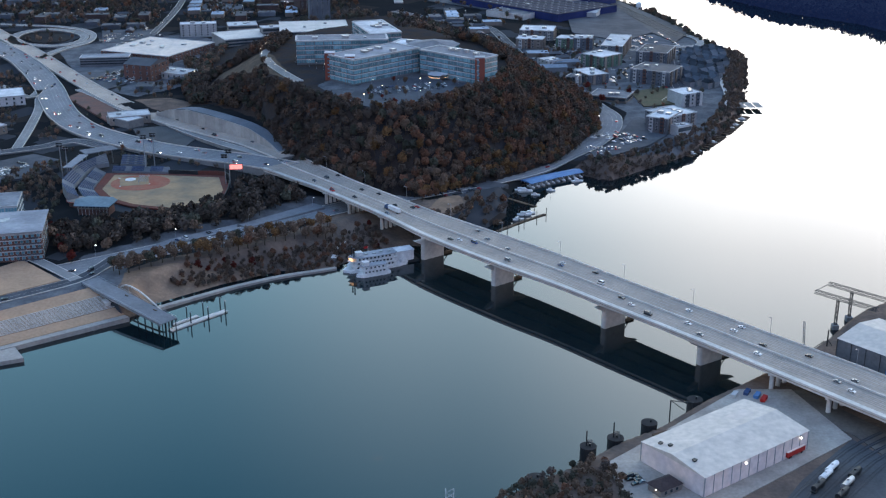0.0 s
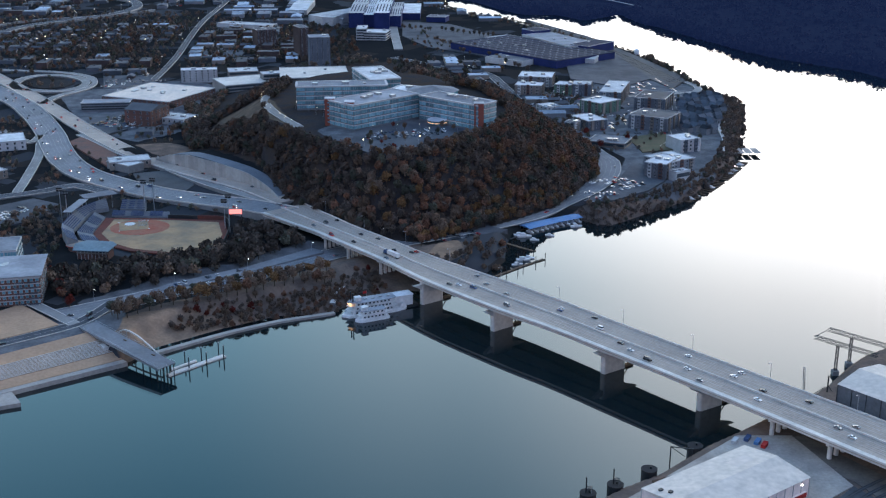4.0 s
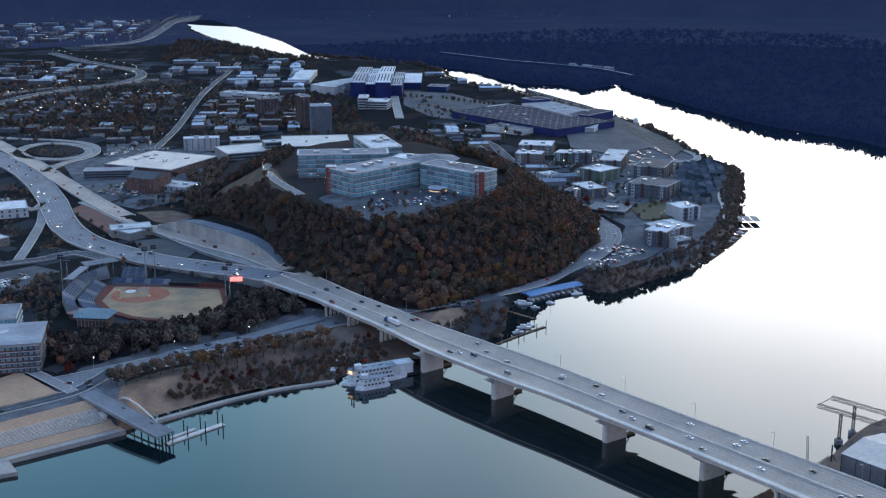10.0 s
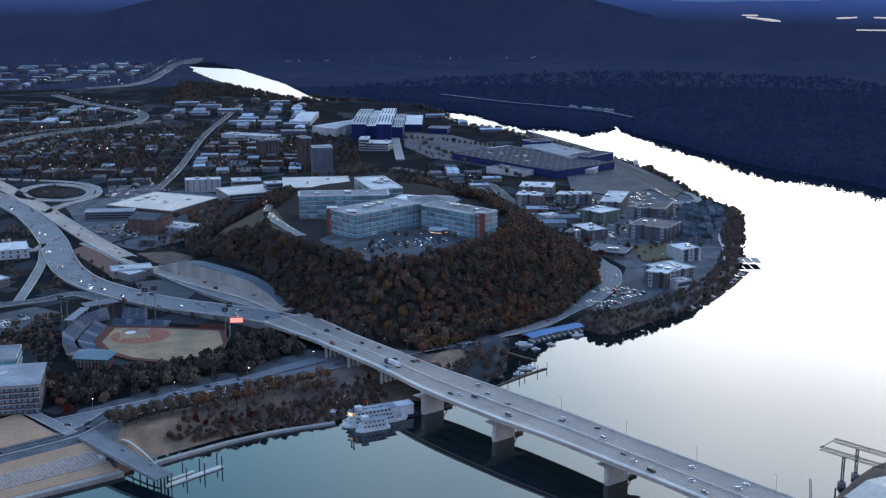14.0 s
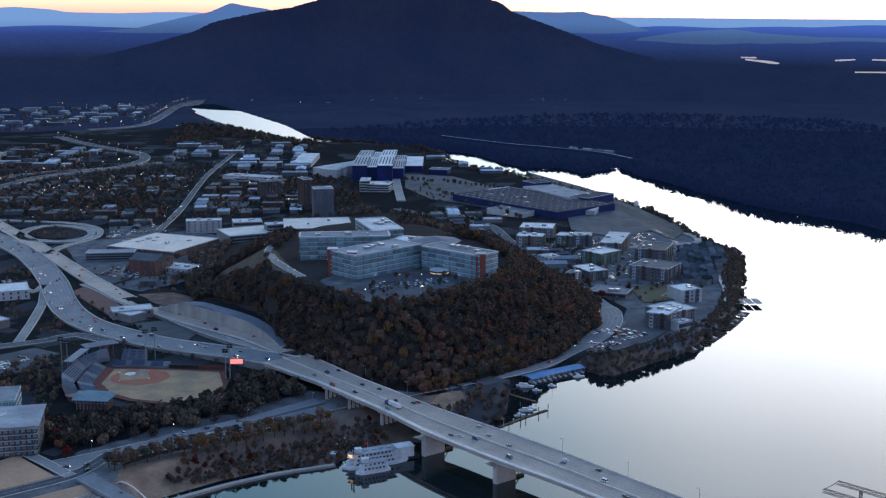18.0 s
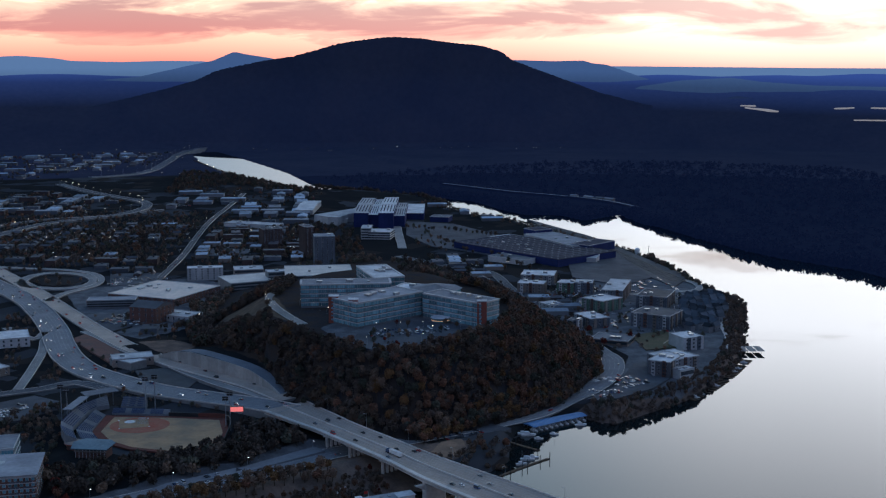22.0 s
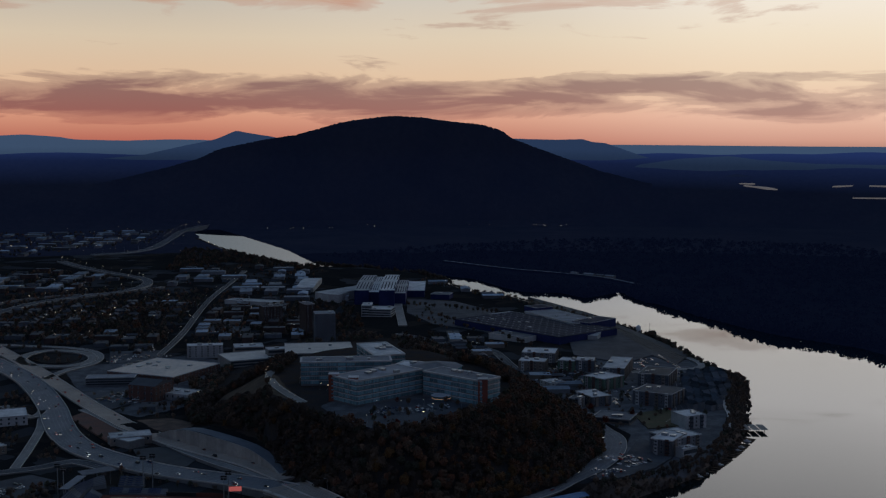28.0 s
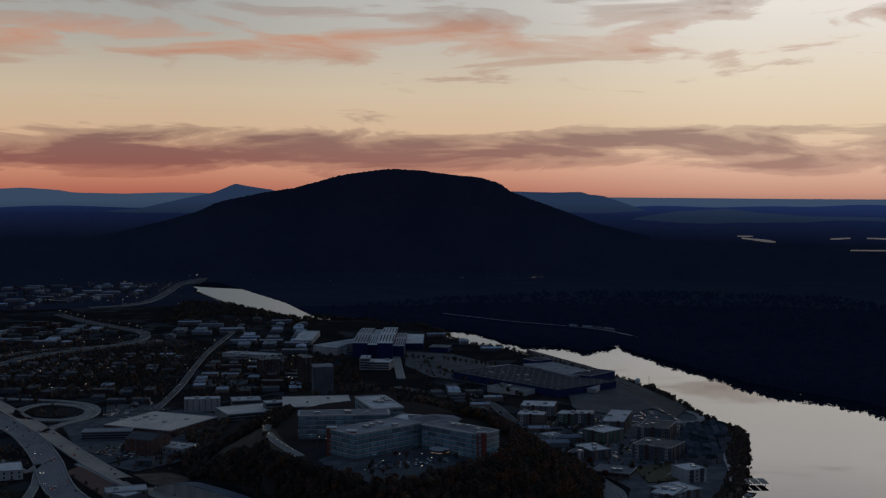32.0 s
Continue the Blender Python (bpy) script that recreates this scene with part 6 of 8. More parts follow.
BANK_LINE = line_points([(-3.9, 3020, 12), (157, 2830, 12), (233, 2765, 12), (349, 2650, 12), (414, 2505, 12)], 14)
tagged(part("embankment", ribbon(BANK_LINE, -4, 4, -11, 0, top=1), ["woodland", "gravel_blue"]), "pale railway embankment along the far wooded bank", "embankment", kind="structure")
for bx, by, bw_ in ((330, 2690, 26), (352, 2668, 20), (372, 2650, 24), (300, 2720, 18)):
    fs = thing("shed", "low pale shed beside the far embankment", "shed", "sheds on the far bank", at=(bx, by, 9))
    fs.rotation_euler = (0, 0, -0.8)
    part("wall", Shape().box(0, 0, -7, bw_, 10, 12), "wall_grey", fs)
    part("roof", Shape().add([(-bw_ / 2 - 0.5, -5.5, 5), (bw_ / 2 + 0.5, -5.5, 5), (bw_ / 2 + 0.5, 5.5, 5), (-bw_ / 2 - 0.5, 5.5, 5), (-bw_ / 2 - 0.5, 0, 7), (bw_ / 2 + 0.5, 0, 7)], [(0, 1, 5, 4), (2, 3, 4, 5), (1, 2, 5), (3, 0, 4), (3, 2, 1, 0)]), "roof_grey", fs)
# ---- moorings and cranes on the near bank ----
for px_, py_, hh, mast in ((107.4, 544.3, 9, False), (88, 530.5, 8, True), (73.4, 523.8, 7, True), (137.2, 573.7, 7, False), (45.1, 497.4, 5, False)):
    cell = thing("mooring_cell", "rusty round steel mooring cell in the river", "mooring", "mooring cells", at=(px_, py_, 0))
    part("cell", Shape().rod((0, 0, -3), (0, 0, hh), 4.2, n=18), "steel_dark", cell, "dark rusted sheet piling")
    part("cap", Shape().rod((0, 0, hh + 0.004), (0, 0, hh + 0.5), 4.3, n=18), "soil", cell)
    part("bollard", Shape().rod((0.8, 0, hh + 0.5), (0.8, 0, hh + 1.8), 0.5, 0.6, n=10), "steel_dark", cell)
    if mast:
        part("mast", Shape().rod((-1, 0, hh + 0.5), (-1, 0, hh + 9), 0.35), "steel_dark", cell)
        part("platform", Shape().box(0.5, 0, hh + 3, 3.2, 2.6, 0.3), "steel_dark", cell)
        part("ladder", Shape().rod((1.6, -1, hh + 0.5), (1.6, -1, hh + 3.2), 0.12), "metal_grey", cell)
walk1 = thing("catwalk", "rusty steel catwalk from the bank to a mooring cell", "catwalk")
part("span", Shape().rod((106.9, 530.7, 9.6), (120, 537.7, 9), 0.9, n=4), "timber", walk1)
frame1 = thing("loading_frame", "dark steel loading frame over the water", "gantry", at=(127.2, 560, 0))
part("leg", Shape().rod((-6, 0, -2), (-6, 0, 14), 0.35), "steel_dark", frame1)
part("leg", Shape().rod((6, 3, -2), (6, 3, 11), 0.35), "steel_dark", frame1)
part("beam", Shape().rod((-6, 0, 13.8), (7, 3, 10.8), 0.3), "steel_dark", frame1)
part("beam", Shape().rod((-6, 0, 13.8), (2, 2, 7), 0.22), "steel_dark", frame1)


def lattice(s, a, b, w, n, r=0.12):
    a, b = Vector(a), Vector(b)
    d = (b - a).normalized()
    up = Vector((0, 0, 1)) if abs(d.z) < 0.9 else Vector((0, 1, 0))
    c1 = d.cross(up).normalized() * w / 2
    c2 = d.cross(c1).normalized() * w / 2
    cs = [c1 + c2, c1 - c2, -c1 - c2, -c1 + c2]
    for c in cs:
        s.rod(a + c, b + c, r, n=4)
    for i in range(n):
        p, q = a.lerp(b, i / n), a.lerp(b, (i + 1) / n)
        for k in range(4):
            s.rod(p + cs[k], q + cs[(k + 1) % 4], r * 0.7, n=4)
    return s


gx, gy = 254.1, 687.9
gan = thing("gantry_crane", "open lattice gantry crane over the boat slip", "crane", at=(gx, gy, 0))
gt_ = heading(231.6, 656.1, 252, 635.4)
ux_, uy_ = math.cos(gt_), math.sin(gt_)
for s in (-1, 1):
    ox, oy = -uy_ * 9 * s, ux_ * 9 * s
    part("girder", lattice(Shape(), (ox - ux_ * 16, oy - uy_ * 16, 21), (ox + ux_ * 26, oy + uy_ * 26, 21), 2.2, 14, 0.18), "steel_dark", gan, "lattice girder")
    part("column", lattice(Shape(), (ox, oy, -2), (ox, oy, 20), 1.4, 6, 0.2), "steel_dark", gan)
    part("footing", Shape().box(ox, oy, -3, 4, 4, 6), "concrete", gan)
part("tie", Shape().rod((-uy_ * 9 - ux_ * 16, ux_ * 9 - uy_ * 16, 21), (uy_ * 9 - ux_ * 16, -ux_ * 9 - uy_ * 16, 21), 0.25), "steel_dark", gan)
jib = thing("crane_jib", "thin lattice crane jib behind the bridge", "crane")
part("jib", lattice(Shape(), (216.1, 641.6, 5), (214.7, 641.7, 23), 1.0, 9, 0.1), "metal_grey", jib)
drk = thing("derrick", "dark mooring derrick by the boat shed", "crane", at=(229.4, 640.5, 0))
part("mast", Shape().rod((0, 0, -2), (0, 0, 18), 0.45), "steel_dark", drk)
part("stay", Shape().rod((0, 0, 12), (6, 1, 3), 0.2), "steel_dark", drk)
tower = thing("lattice_tower", "white lattice tower on a moored barge", "tower", at=(2.9, 430.5, 0))
part("barge", Shape().prism(hull_ring(16, 9, 6, 0.2), -1, 2), "steel_dark", tower)
tt = Shape()
lattice(tt, (0, 0, 2), (0, 0, 40), 3.4, 16, 0.16)
part("frame", tt, "paint_white", tower)
part("shed", Shape().box(-7, 1, 2, 5, 4, 30), "metal_grey", tower)

# rail yard: tank wagons, rails; bus by the shed
for i in range(5):
    q = line_points([(147.3, 439.2, 8.15), (176.7, 475.2, 8.15), (208, 509.7, 8.15), (231.1, 527.3, 8.15)], 8)
    o = i * 5.0 - 10
    trk = tagged(part("railway_track", ribbon(q, o - 1.2, o + 1.2, -0.1, 0.08), "asphalt"), "dark sleepered railway track", "railway", kind="structure")
    for s in (-0.72, 0.72):
        part("rail", ribbon(q, o + s - 0.09, o + s + 0.09, 0.08, 0.24), "steel_dark", trk)
for px_, py_, col in ((182.8, 490.4, "paint_white"), (187.9, 497.5, "paint_white"), (176.6, 481.4, "steel_dark"), (191, 483.3, "metal_grey"), (197.2, 492.3, "steel_dark"), (185.6, 474.5, "steel_dark")):
    wag = thing("tank_wagon", "rail tank wagon in the yard", "wagon", "tank wagons", at=(px_, py_, 8.3))
    wag.rotation_euler = (0, 0, heading(176.7, 475.2, 208, 509.7))
    part("tank", Shape().rod((-5, 0, 2.6), (5, 0, 2.6), 1.4, n=14), col, wag)
    part("dome", Shape().rod((0, 0, 3.9), (0, 0, 4.6), 0.6, n=8), col, wag)
    part("frame", Shape().box(0, 0, 0.9, 11.5, 2.2, 0.35), "steel_dark", wag)
    for s in (-3.6, 3.6):
        part("bogie", Shape().box(s, 0, 0, 2.4, 2.0, 0.9), "steel_dark", wag)
bus = thing("trailer", "long red trailer parked along the warehouse", "trailer", at=(174.1, 513.1, 8.3))
bus.rotation_euler = (0, 0, wr)
part("body", Shape().box(0, 0, 1.0, 13.5, 2.6, 2.7), "paint_red", bus)
part("roof", Shape().box(0, 0, 3.704, 13.5, 2.6, 0.12), "siding_pink", bus)
for s in (-5, -3.8, 4.5):
    part("wheel", Shape().rod((s, -1.3, 0.5), (s, 1.3, 0.5), 0.5, n=10), "tyre", bus)
for px_, py_, col in ((171.2, 574.8, "marina_blue"), (166.7, 578.8, "car_blue"), (173.9, 570.9, "paint_red"), (159.2, 576.2, "wall_white")):
    ct = thing("container", "steel container by the bridge foot", "container", "containers", at=(px_, py_, gz(px_, py_)))
    ct.rotation_euler = (0, 0, wr + 0.4)
    part("box", Shape().box(0, 0, 0, 6.1, 2.5, 2.6), col, ct)
    for k in range(5):
        part("rib", Shape().box(-2.4 + k * 1.2, -1.28, 0.1, 0.2, 0.08, 2.4), col, ct)


# ---- the ball park ----
BZ = 13.4
sheet("warning_track", "dark red dirt track round the field", [(-290, 979.8), (-234.5, 978), (-186, 972), (-176, 931.6), (-176, 896), (-214.4, 881), (-247, 890), (-272.5, 906.5), (-288.5, 934.5)], BZ - 0.05, "clay_dark", "field")
sheet("ball_field", "dry tan outfield grass of the ball park", [(-281.5, 975), (-234.5, 973), (-190.5, 966.5), (-181, 931.6), (-181, 899), (-214.4, 885.5), (-245.7, 895), (-267, 910.6), (-281.5, 934.5)], BZ, "lawn_field", "field")
mid = Vector((-254, 952))
ring_ = [(mid.x + 24 * math.cos(g) - 6 * math.sin(g), mid.y + 21 * math.sin(g) + 5 * math.cos(g)) for g in np.linspace(0, 2 * math.pi, 32, endpoint=False)]
sheet("infield_clay", "red clay infield", ring_, BZ + 0.05, "clay", "field", 0.4)
dg = heading(-269, 929.7, -245.7, 970.8)
sq = [(mid.x - 6 + 17 * math.cos(g + dg), mid.y + 4 + 17 * math.sin(g + dg)) for g in (0, math.pi / 2, math.pi, 3 * math.pi / 2)]
sheet("infield_grass", "faded infield grass diamond", sq, BZ + 0.1, "lawn_field", "field", 0.4)
for i, (x_, y_) in enumerate(sq):
    tagged(part("base", Shape().box(x_, y_, BZ + 0.1, 1.2, 1.2, 0.12, dg), "paint_white"), "white square base on the clay", "base", "bases")
mound = thing("pitchers_mound", "low pale mound under a round cover", "mound", at=(-264.6, 961.2, BZ + 0.1))
part("cover", Shape().rod((0, 0, 0), (0, 0, 0.5), 4.5, 2.5, n=20), "paint_white", mound)
cage = thing("batting_cage", "netted batting cage on the infield", "cage", at=(-251.7, 951.4, BZ + 0.1))
for sx in (-3, 3):
    for sy in (-2.5, 2.5):
        part("post", Shape().rod((sx, sy, 0), (sx, sy, 4), 0.12), "metal_grey", cage)
part("roof_frame", lattice(Shape(), (-3, 0, 4), (3, 0, 4), 4, 4, 0.12), "metal_grey", cage)


def stand(label, inner, outer, z0, z1, rows, group="stands"):
    """Raked seating between an inner and an outer line: concrete treads with seat rows, split by aisles."""
    ob = thing("grandstand", label, "grandstand", group)
    a, b = resample(np.array(inner, float), np.linspace(0, 1, 10)), resample(np.array(outer, float), np.linspace(0, 1, 10))
    for r in range(rows):
        k0, k1 = r / rows, (r + 1) / rows
        z = z0 + (z1 - z0) * k1
        p, q = a + (b - a) * k0, a + (b - a) * k1
        tread = Shape()
        for i in range(9):
            strip(tread, (p[i], p[i + 1]), (q[i], q[i + 1]), z, z, down=z0 - 3)
        tr = part("tread", tread, "asphalt_pale", ob)
        m0, m1 = p + (q - p) * 0.35, p + (q - p) * 0.75
        for i in range(9):
            if i % 3 == 2:
                continue
            part("bleacher", strip(Shape(), (m0[i], m0[i + 1]), (m1[i], m1[i + 1]), z + 0.5, z + 0.5, down=z), "seat_blue", tr)
    return ob


stand("lower stand of dark blue seats behind home plate", [(-274.5, 907.5), (-289.5, 934), (-290.2, 979)], [(-288, 903), (-299.5, 927), (-300.5, 984)], BZ + 0.6, 17.5, 8)
stand("upper stand of faded seats behind home plate", [(-290, 899), (-302.5, 926), (-303.5, 984), (-291, 994)], [(-297, 893), (-312, 925), (-313, 972), (-297, 1008)], 18, 23.5, 6)
stand("stand of blue seats along third base", [(-286, 983.5), (-236, 980)], [(-286.5, 991), (-236.5, 987.5)], BZ + 0.6, 16.5, 5)
stand("party deck of bright blue seats", [(-282.2, 998), (-260.5, 996)], [(-283, 1011), (-261.5, 1009)], 15.5, 21, 5)
canopy = thing("stand_roof", "long pale roof over the upper stand", "roof")
for a, b, c in (((-310.5, 952.8), (-307.8, 992.4), (-314.9, 1003.3)), ((-311.2, 994.2), (-287.0, 1010.7), (-291.0, 1025.7))):
    ctr, L_, D_, rz_ = corner_frame(a, b, c)
    part("roof_panel", Shape().box(ctr.x, ctr.y, 26, L_, D_, 0.6, rz_), "roof_grey", canopy)
    for k in (-0.4, 0, 0.4):
        x_, y_ = ctr.x + math.cos(rz_) * L_ * k, ctr.y + math.sin(rz_) * L_ * k
        part("post", Shape().rod((x_, y_, 12), (x_, y_, 26), 0.3), "metal_grey", canopy)
club = thing("clubhouse", "clubhouse with pale blue sloping metal roof and red brick base", "clubhouse", at=(-271, 879, 12.5))
club.rotation_euler = (0, 0, -0.12)
part("wall", Shape().box(0, 0, -2, 25, 12, 6.5), "brick", club, "red brick base")
part("glass_band", Shape().box(0, -0.3, 4.6, 24, 11.8, 2.2), "window", club)
part("balcony", Shape().box(0, -6.8, 4.2, 25, 1.6, 0.9), "wall_tan", club, "cream balcony front")
part("roof", Shape().add([(-15, -8, 7.0), (13.5, -8, 7.0), (16.5, 3.5, 9.4), (11, 9, 9.6), (-10, 10, 9.6), (-17, 2, 9.0), (-15, -8, 6.4), (13.5, -8, 6.4), (16.5, 3.5, 8.8), (11, 9, 9.0), (-10, 10, 9.0), (-17, 2, 8.4)],
     [(0, 1, 2, 3, 4, 5)] + [(i, 6 + i, 6 + (i + 1) % 6, (i + 1) % 6) for i in range(6)] + [(11, 10, 9, 8, 7, 6)]), "roof_teal", club, "pale blue-green sloping metal roof")
for k in range(9):
    part("post", Shape().rod((-11.5 + k * 2.9, -7.4, -1), (-11.5 + k * 2.9, -7.4, 6.5), 0.16), "wall_white", club)
fan = thing("fan_shop", "curved red-edged shop roof beside the clubhouse", "shop", at=(-291, 897, 12.5))
part("wall", Shape().rod((0, 0, -1), (0, 0, 4.2), 6.5, n=18), "brick", fan)
part("roof", Shape().rod((0, 0, 4.204), (0, 0, 5.0), 8.2, 6.5, n=18), "wall_tan", fan)
part("roof_edge", Shape().rod((0, 0, 3.8), (0, 0, 4.2), 8.3, n=18), "paint_red", fan, "red roof edge")
FW = line_points([(-236, 978.6, 13.4), (-210, 976, 13.4), (-186, 972.4, 13.4), (-178, 948, 13.4), (-175.6, 912, 13.4), (-176, 897, 13.4)], 8)
fence = thing("outfield_fence", "dark red padded outfield fence", "fence")
for i in range(len(FW) - 1):
    part("pad", ribbon(FW[i:i + 2], -0.25, 0.25, -1, 3.2), "clay_dark" if i in (3, 4, 5) else "steel_dark", fence)
board = thing("scoreboard", "red lit scoreboard on steel posts", "scoreboard", at=(-174.5, 961.7, 13))
board.rotation_euler = (0, 0, 0.12)
part("cabinet", Shape().box(0, 0, 9, 11.5, 1.2, 4.8), "steel_dark", board)
part("screen", Shape().box(0, -0.72, 9.4, 10.6, 0.2, 4.0), "screen_red", board, "glowing red display")
for k in (-5, 0, 5):
    part("post", Shape().rod((k, 0.2, -2), (k, 0.2, 8), 0.4), "steel_dark", board)
for px_, py_, hh in ((-320.3, 956.4, 34), (-316.5, 959.6, 30), (-259.7, 996, 30), (-253.4, 1002.9, 30), (-176.6, 942.6, 32), (-181.5, 949, 26)):
    mast = thing("floodlight_mast", "tall steel floodlight mast", "floodlight", "floodlight masts", at=(px_, py_, 12.5))
    part("pole", Shape().rod((0, 0, -1), (0, 0, hh), 0.5, 0.28, n=8), "metal_grey", mast)
    head = part("lamp_frame", Shape().box(0, 0, hh - 3, 5, 0.5, 3.4), "steel_dark", mast)
    for i in range(4):
        part("floodlight", Shape().box(-1.9 + i * 1.27, -0.4, hh - 1.5, 0.8, 0.3, 0.8), "metal_grey", head)


# ---- trees ----
def crown_shape(rx, rz, sprays, size, seed, spread=1.0):
    """A crown of many small leaf sprays, gathered round limbs with gaps between; each spray is a bent leaf patch facing roughly outwards."""
    g = random.Random(seed)
    s = Shape()
    lobes = [(g.uniform(-0.45, 0.45) * rx, g.uniform(-0.45, 0.45) * rx, g.uniform(-0.35, 0.5) * rz, g.uniform(0.42, 0.66)) for _ in range(6)] + [(0, 0, 0, 0.75)]
    for i in range(sprays):
        lx, ly, lz, k = lobes[i % 7]
        th, ph = g.uniform(0, 6.283), math.acos(g.uniform(-0.75, 1))
        r = k * g.uniform(0.5, 1.05) ** 0.6 * spread
        out = Vector((math.sin(ph) * math.cos(th), math.sin(ph) * math.sin(th), math.cos(ph)))
        c = Vector((lx + r * rx * out.x, ly + r * rx * out.y, lz + r * rz * out.z))
        n = (out + Vector((g.uniform(-0.8, 0.8), g.uniform(-0.8, 0.8), g.uniform(-0.6, 0.8)))).normalized()
        u = n.orthogonal().normalized()
        w = n.cross(u)
        a, b = size * g.uniform(0.6, 1.25), size * g.uniform(0.5, 1.1)
        turn = g.uniform(0, 6.283)
        u, w = u * math.cos(turn) + w * math.sin(turn), w * math.cos(turn) - u * math.sin(turn)
        s.add([c + u * a, c + w * b + n * 0.25 * a, c - u * a * g.uniform(0.7, 1.1), c - w * b + n * g.uniform(-0.3, 0.3) * a], [(0, 1, 2, 3)])
    return s


def trunk_shape(h, r, seed, reach):
    g = random.Random(seed + 50)
    s = Shape().rod((0, 0, -0.6), (0, 0, h * 0.62), r, r * 0.55, n=7)
    for i in range(5):
        th = i * 1.26 + g.uniform(-0.3, 0.3)
        z0 = h * g.uniform(0.32, 0.58)
        s.rod((0, 0, z0), (reach * math.cos(th), reach * math.sin(th), z0 + h * g.uniform(0.18, 0.32)), r * 0.4, r * 0.12, n=5)
    return s


trunks = [trunk_shape(10, 0.32, k, 2.6).mesh("trunk", "bark") for k in range(3)]
crowns = {}
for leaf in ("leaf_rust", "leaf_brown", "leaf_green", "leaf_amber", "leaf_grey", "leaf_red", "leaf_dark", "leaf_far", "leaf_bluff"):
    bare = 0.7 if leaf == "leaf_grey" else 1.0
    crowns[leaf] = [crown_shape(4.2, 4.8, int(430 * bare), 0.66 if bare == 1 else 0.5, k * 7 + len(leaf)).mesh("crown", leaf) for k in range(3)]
TREE_WORDS = {"leaf_rust": "rust-brown autumn tree", "leaf_brown": "brown half-bare autumn tree", "leaf_green": "dark evergreen tree", "leaf_amber": "amber autumn tree",
              "leaf_grey": "grey leafless tree", "leaf_red": "dark red autumn tree", "leaf_dark": "dark bare tree", "leaf_far": "dark distant tree", "leaf_bluff": "dark brown tree"}


bulk = {}


def tree(x, y, scale, leaf, where, z=None, slim=1.0):
    """A tree of its own where they can be counted; elsewhere it joins the woodland of its place."""
    if where not in COUNTED:
        bulk.setdefault(where, []).append((x, y, scale, leaf))
        return None
    z = gz(x, y) if z is None else z
    ob = thing("tree", f"{TREE_WORDS[leaf]} {where}", "tree", "trees " + where, at=(x, y, z - 0.2))
    k = random.randrange(3)
    part("trunk", trunks[k], None, ob)
    c = part("crown", crowns[leaf][k], None, ob)
    c.location = (0, 0, 7.4)
    ob.rotation_euler = (0, 0, rnd(0, 6.28))
    ob.scale = (scale * slim, scale * slim, scale * rnd(0.9, 1.12))
    return ob


COUNTED = {"on the wooded hillside", "in rows beside the parkway", "along the parkway under the hill", "along the town street", "among the flats", "in the hilltop car park", "along the works road"}


def in_ring(x, y, ring):
    c = False
    for (ax, ay), (bx, by) in zip(ring, ring[1:] + ring[:1]):
        if (ay > y) != (by > y) and x < (bx - ax) * (y - ay) / (by - ay) + ax:
            c = not c
    return c


def scatter(ring, gap, avoid=(), jitter=0.45):
    """Places on an uneven grid inside a ring."""
    xs, ys = [p[0] for p in ring], [p[1] for p in ring]
    out = []
    for i in range(int((max(xs) - min(xs)) / gap) + 1):
        for j in range(int((max(ys) - min(ys)) / gap) + 1):
            x, y = min(xs) + (i + 0.5 + rnd(-jitter, jitter)) * gap, min(ys) + (j + 0.5 + rnd(-jitter, jitter)) * gap
            if in_ring(x, y, ring) and not any(in_ring(x, y, r) for r in avoid):
                out.append((x, y))
    return out


def pick(weights):
    names, w = zip(*weights)
    return random.choices(names, w)[0]


def woods(name, label, spots, size, mix, clumps=34, z=None, sink=0.0):
    """Uncountable woodland: one object of many small crowns with their trunks."""
    bank = {m: [crown_shape(4.2, 4.7, int(clumps * (6 if clumps == 30 else 4)), 0.86 if clumps == 30 else 1.1, 300 + k) for k in range(4)] for m, _ in mix}
    mats = [m for m, _ in mix] + ["bark"]
    V, Fc, Mi = [], [], []
    base = 0
    for spot in spots:
        x, y = spot[:2]
        leaf = spot[3] if len(spot) > 3 else pick(mix)
        src = random.choice(bank[leaf])
        sc = spot[2] * 1.1 if len(spot) > 3 else size * rnd(0.7, 1.3)
        zz = (gz(x, y) if z is None else z) - sink
        a = rnd(0, 6.28)
        ca, sa = math.cos(a) * sc, math.sin(a) * sc
        P = np.array(src.v)
        Q = np.stack([x + P[:, 0] * ca - P[:, 1] * sa, y + P[:, 0] * sa + P[:, 1] * ca, zz + (P[:, 2] + 5.0) * sc], 1)
        V.append(Q)
        Fc += (np.array(src.f) + base).tolist()
        Mi += [mats.index(leaf)] * len(src.f)
        base += len(P)
        tr = np.array([(x - 0.3, y, zz - 1), (x + 0.3, y, zz - 1), (x, y + 0.4, zz - 1), (x, y, zz + 7 * sc)])
        V.append(tr)
        Fc += [(base, base + 1, base + 3), (base + 1, base + 2, base + 3), (base + 2, base, base + 3)]
        Mi += [len(mats) - 1] * 3
        base += 4
    me = bpy.data.meshes.new(name)
    me.from_pydata(np.concatenate(V).tolist(), [], Fc)
    for m in mats:
        me.materials.append(M[m])
    me.polygons.foreach_set("material_index", np.array(Mi, np.int32))
    me.update()
    return tagged(new(name, me), label, "woodland", kind="stuff")


HILL_MIX = [("leaf_rust", 3), ("leaf_brown", 4), ("leaf_green", 2), ("leaf_grey", 3), ("leaf_dark", 4), ("leaf_amber", 0.4)]


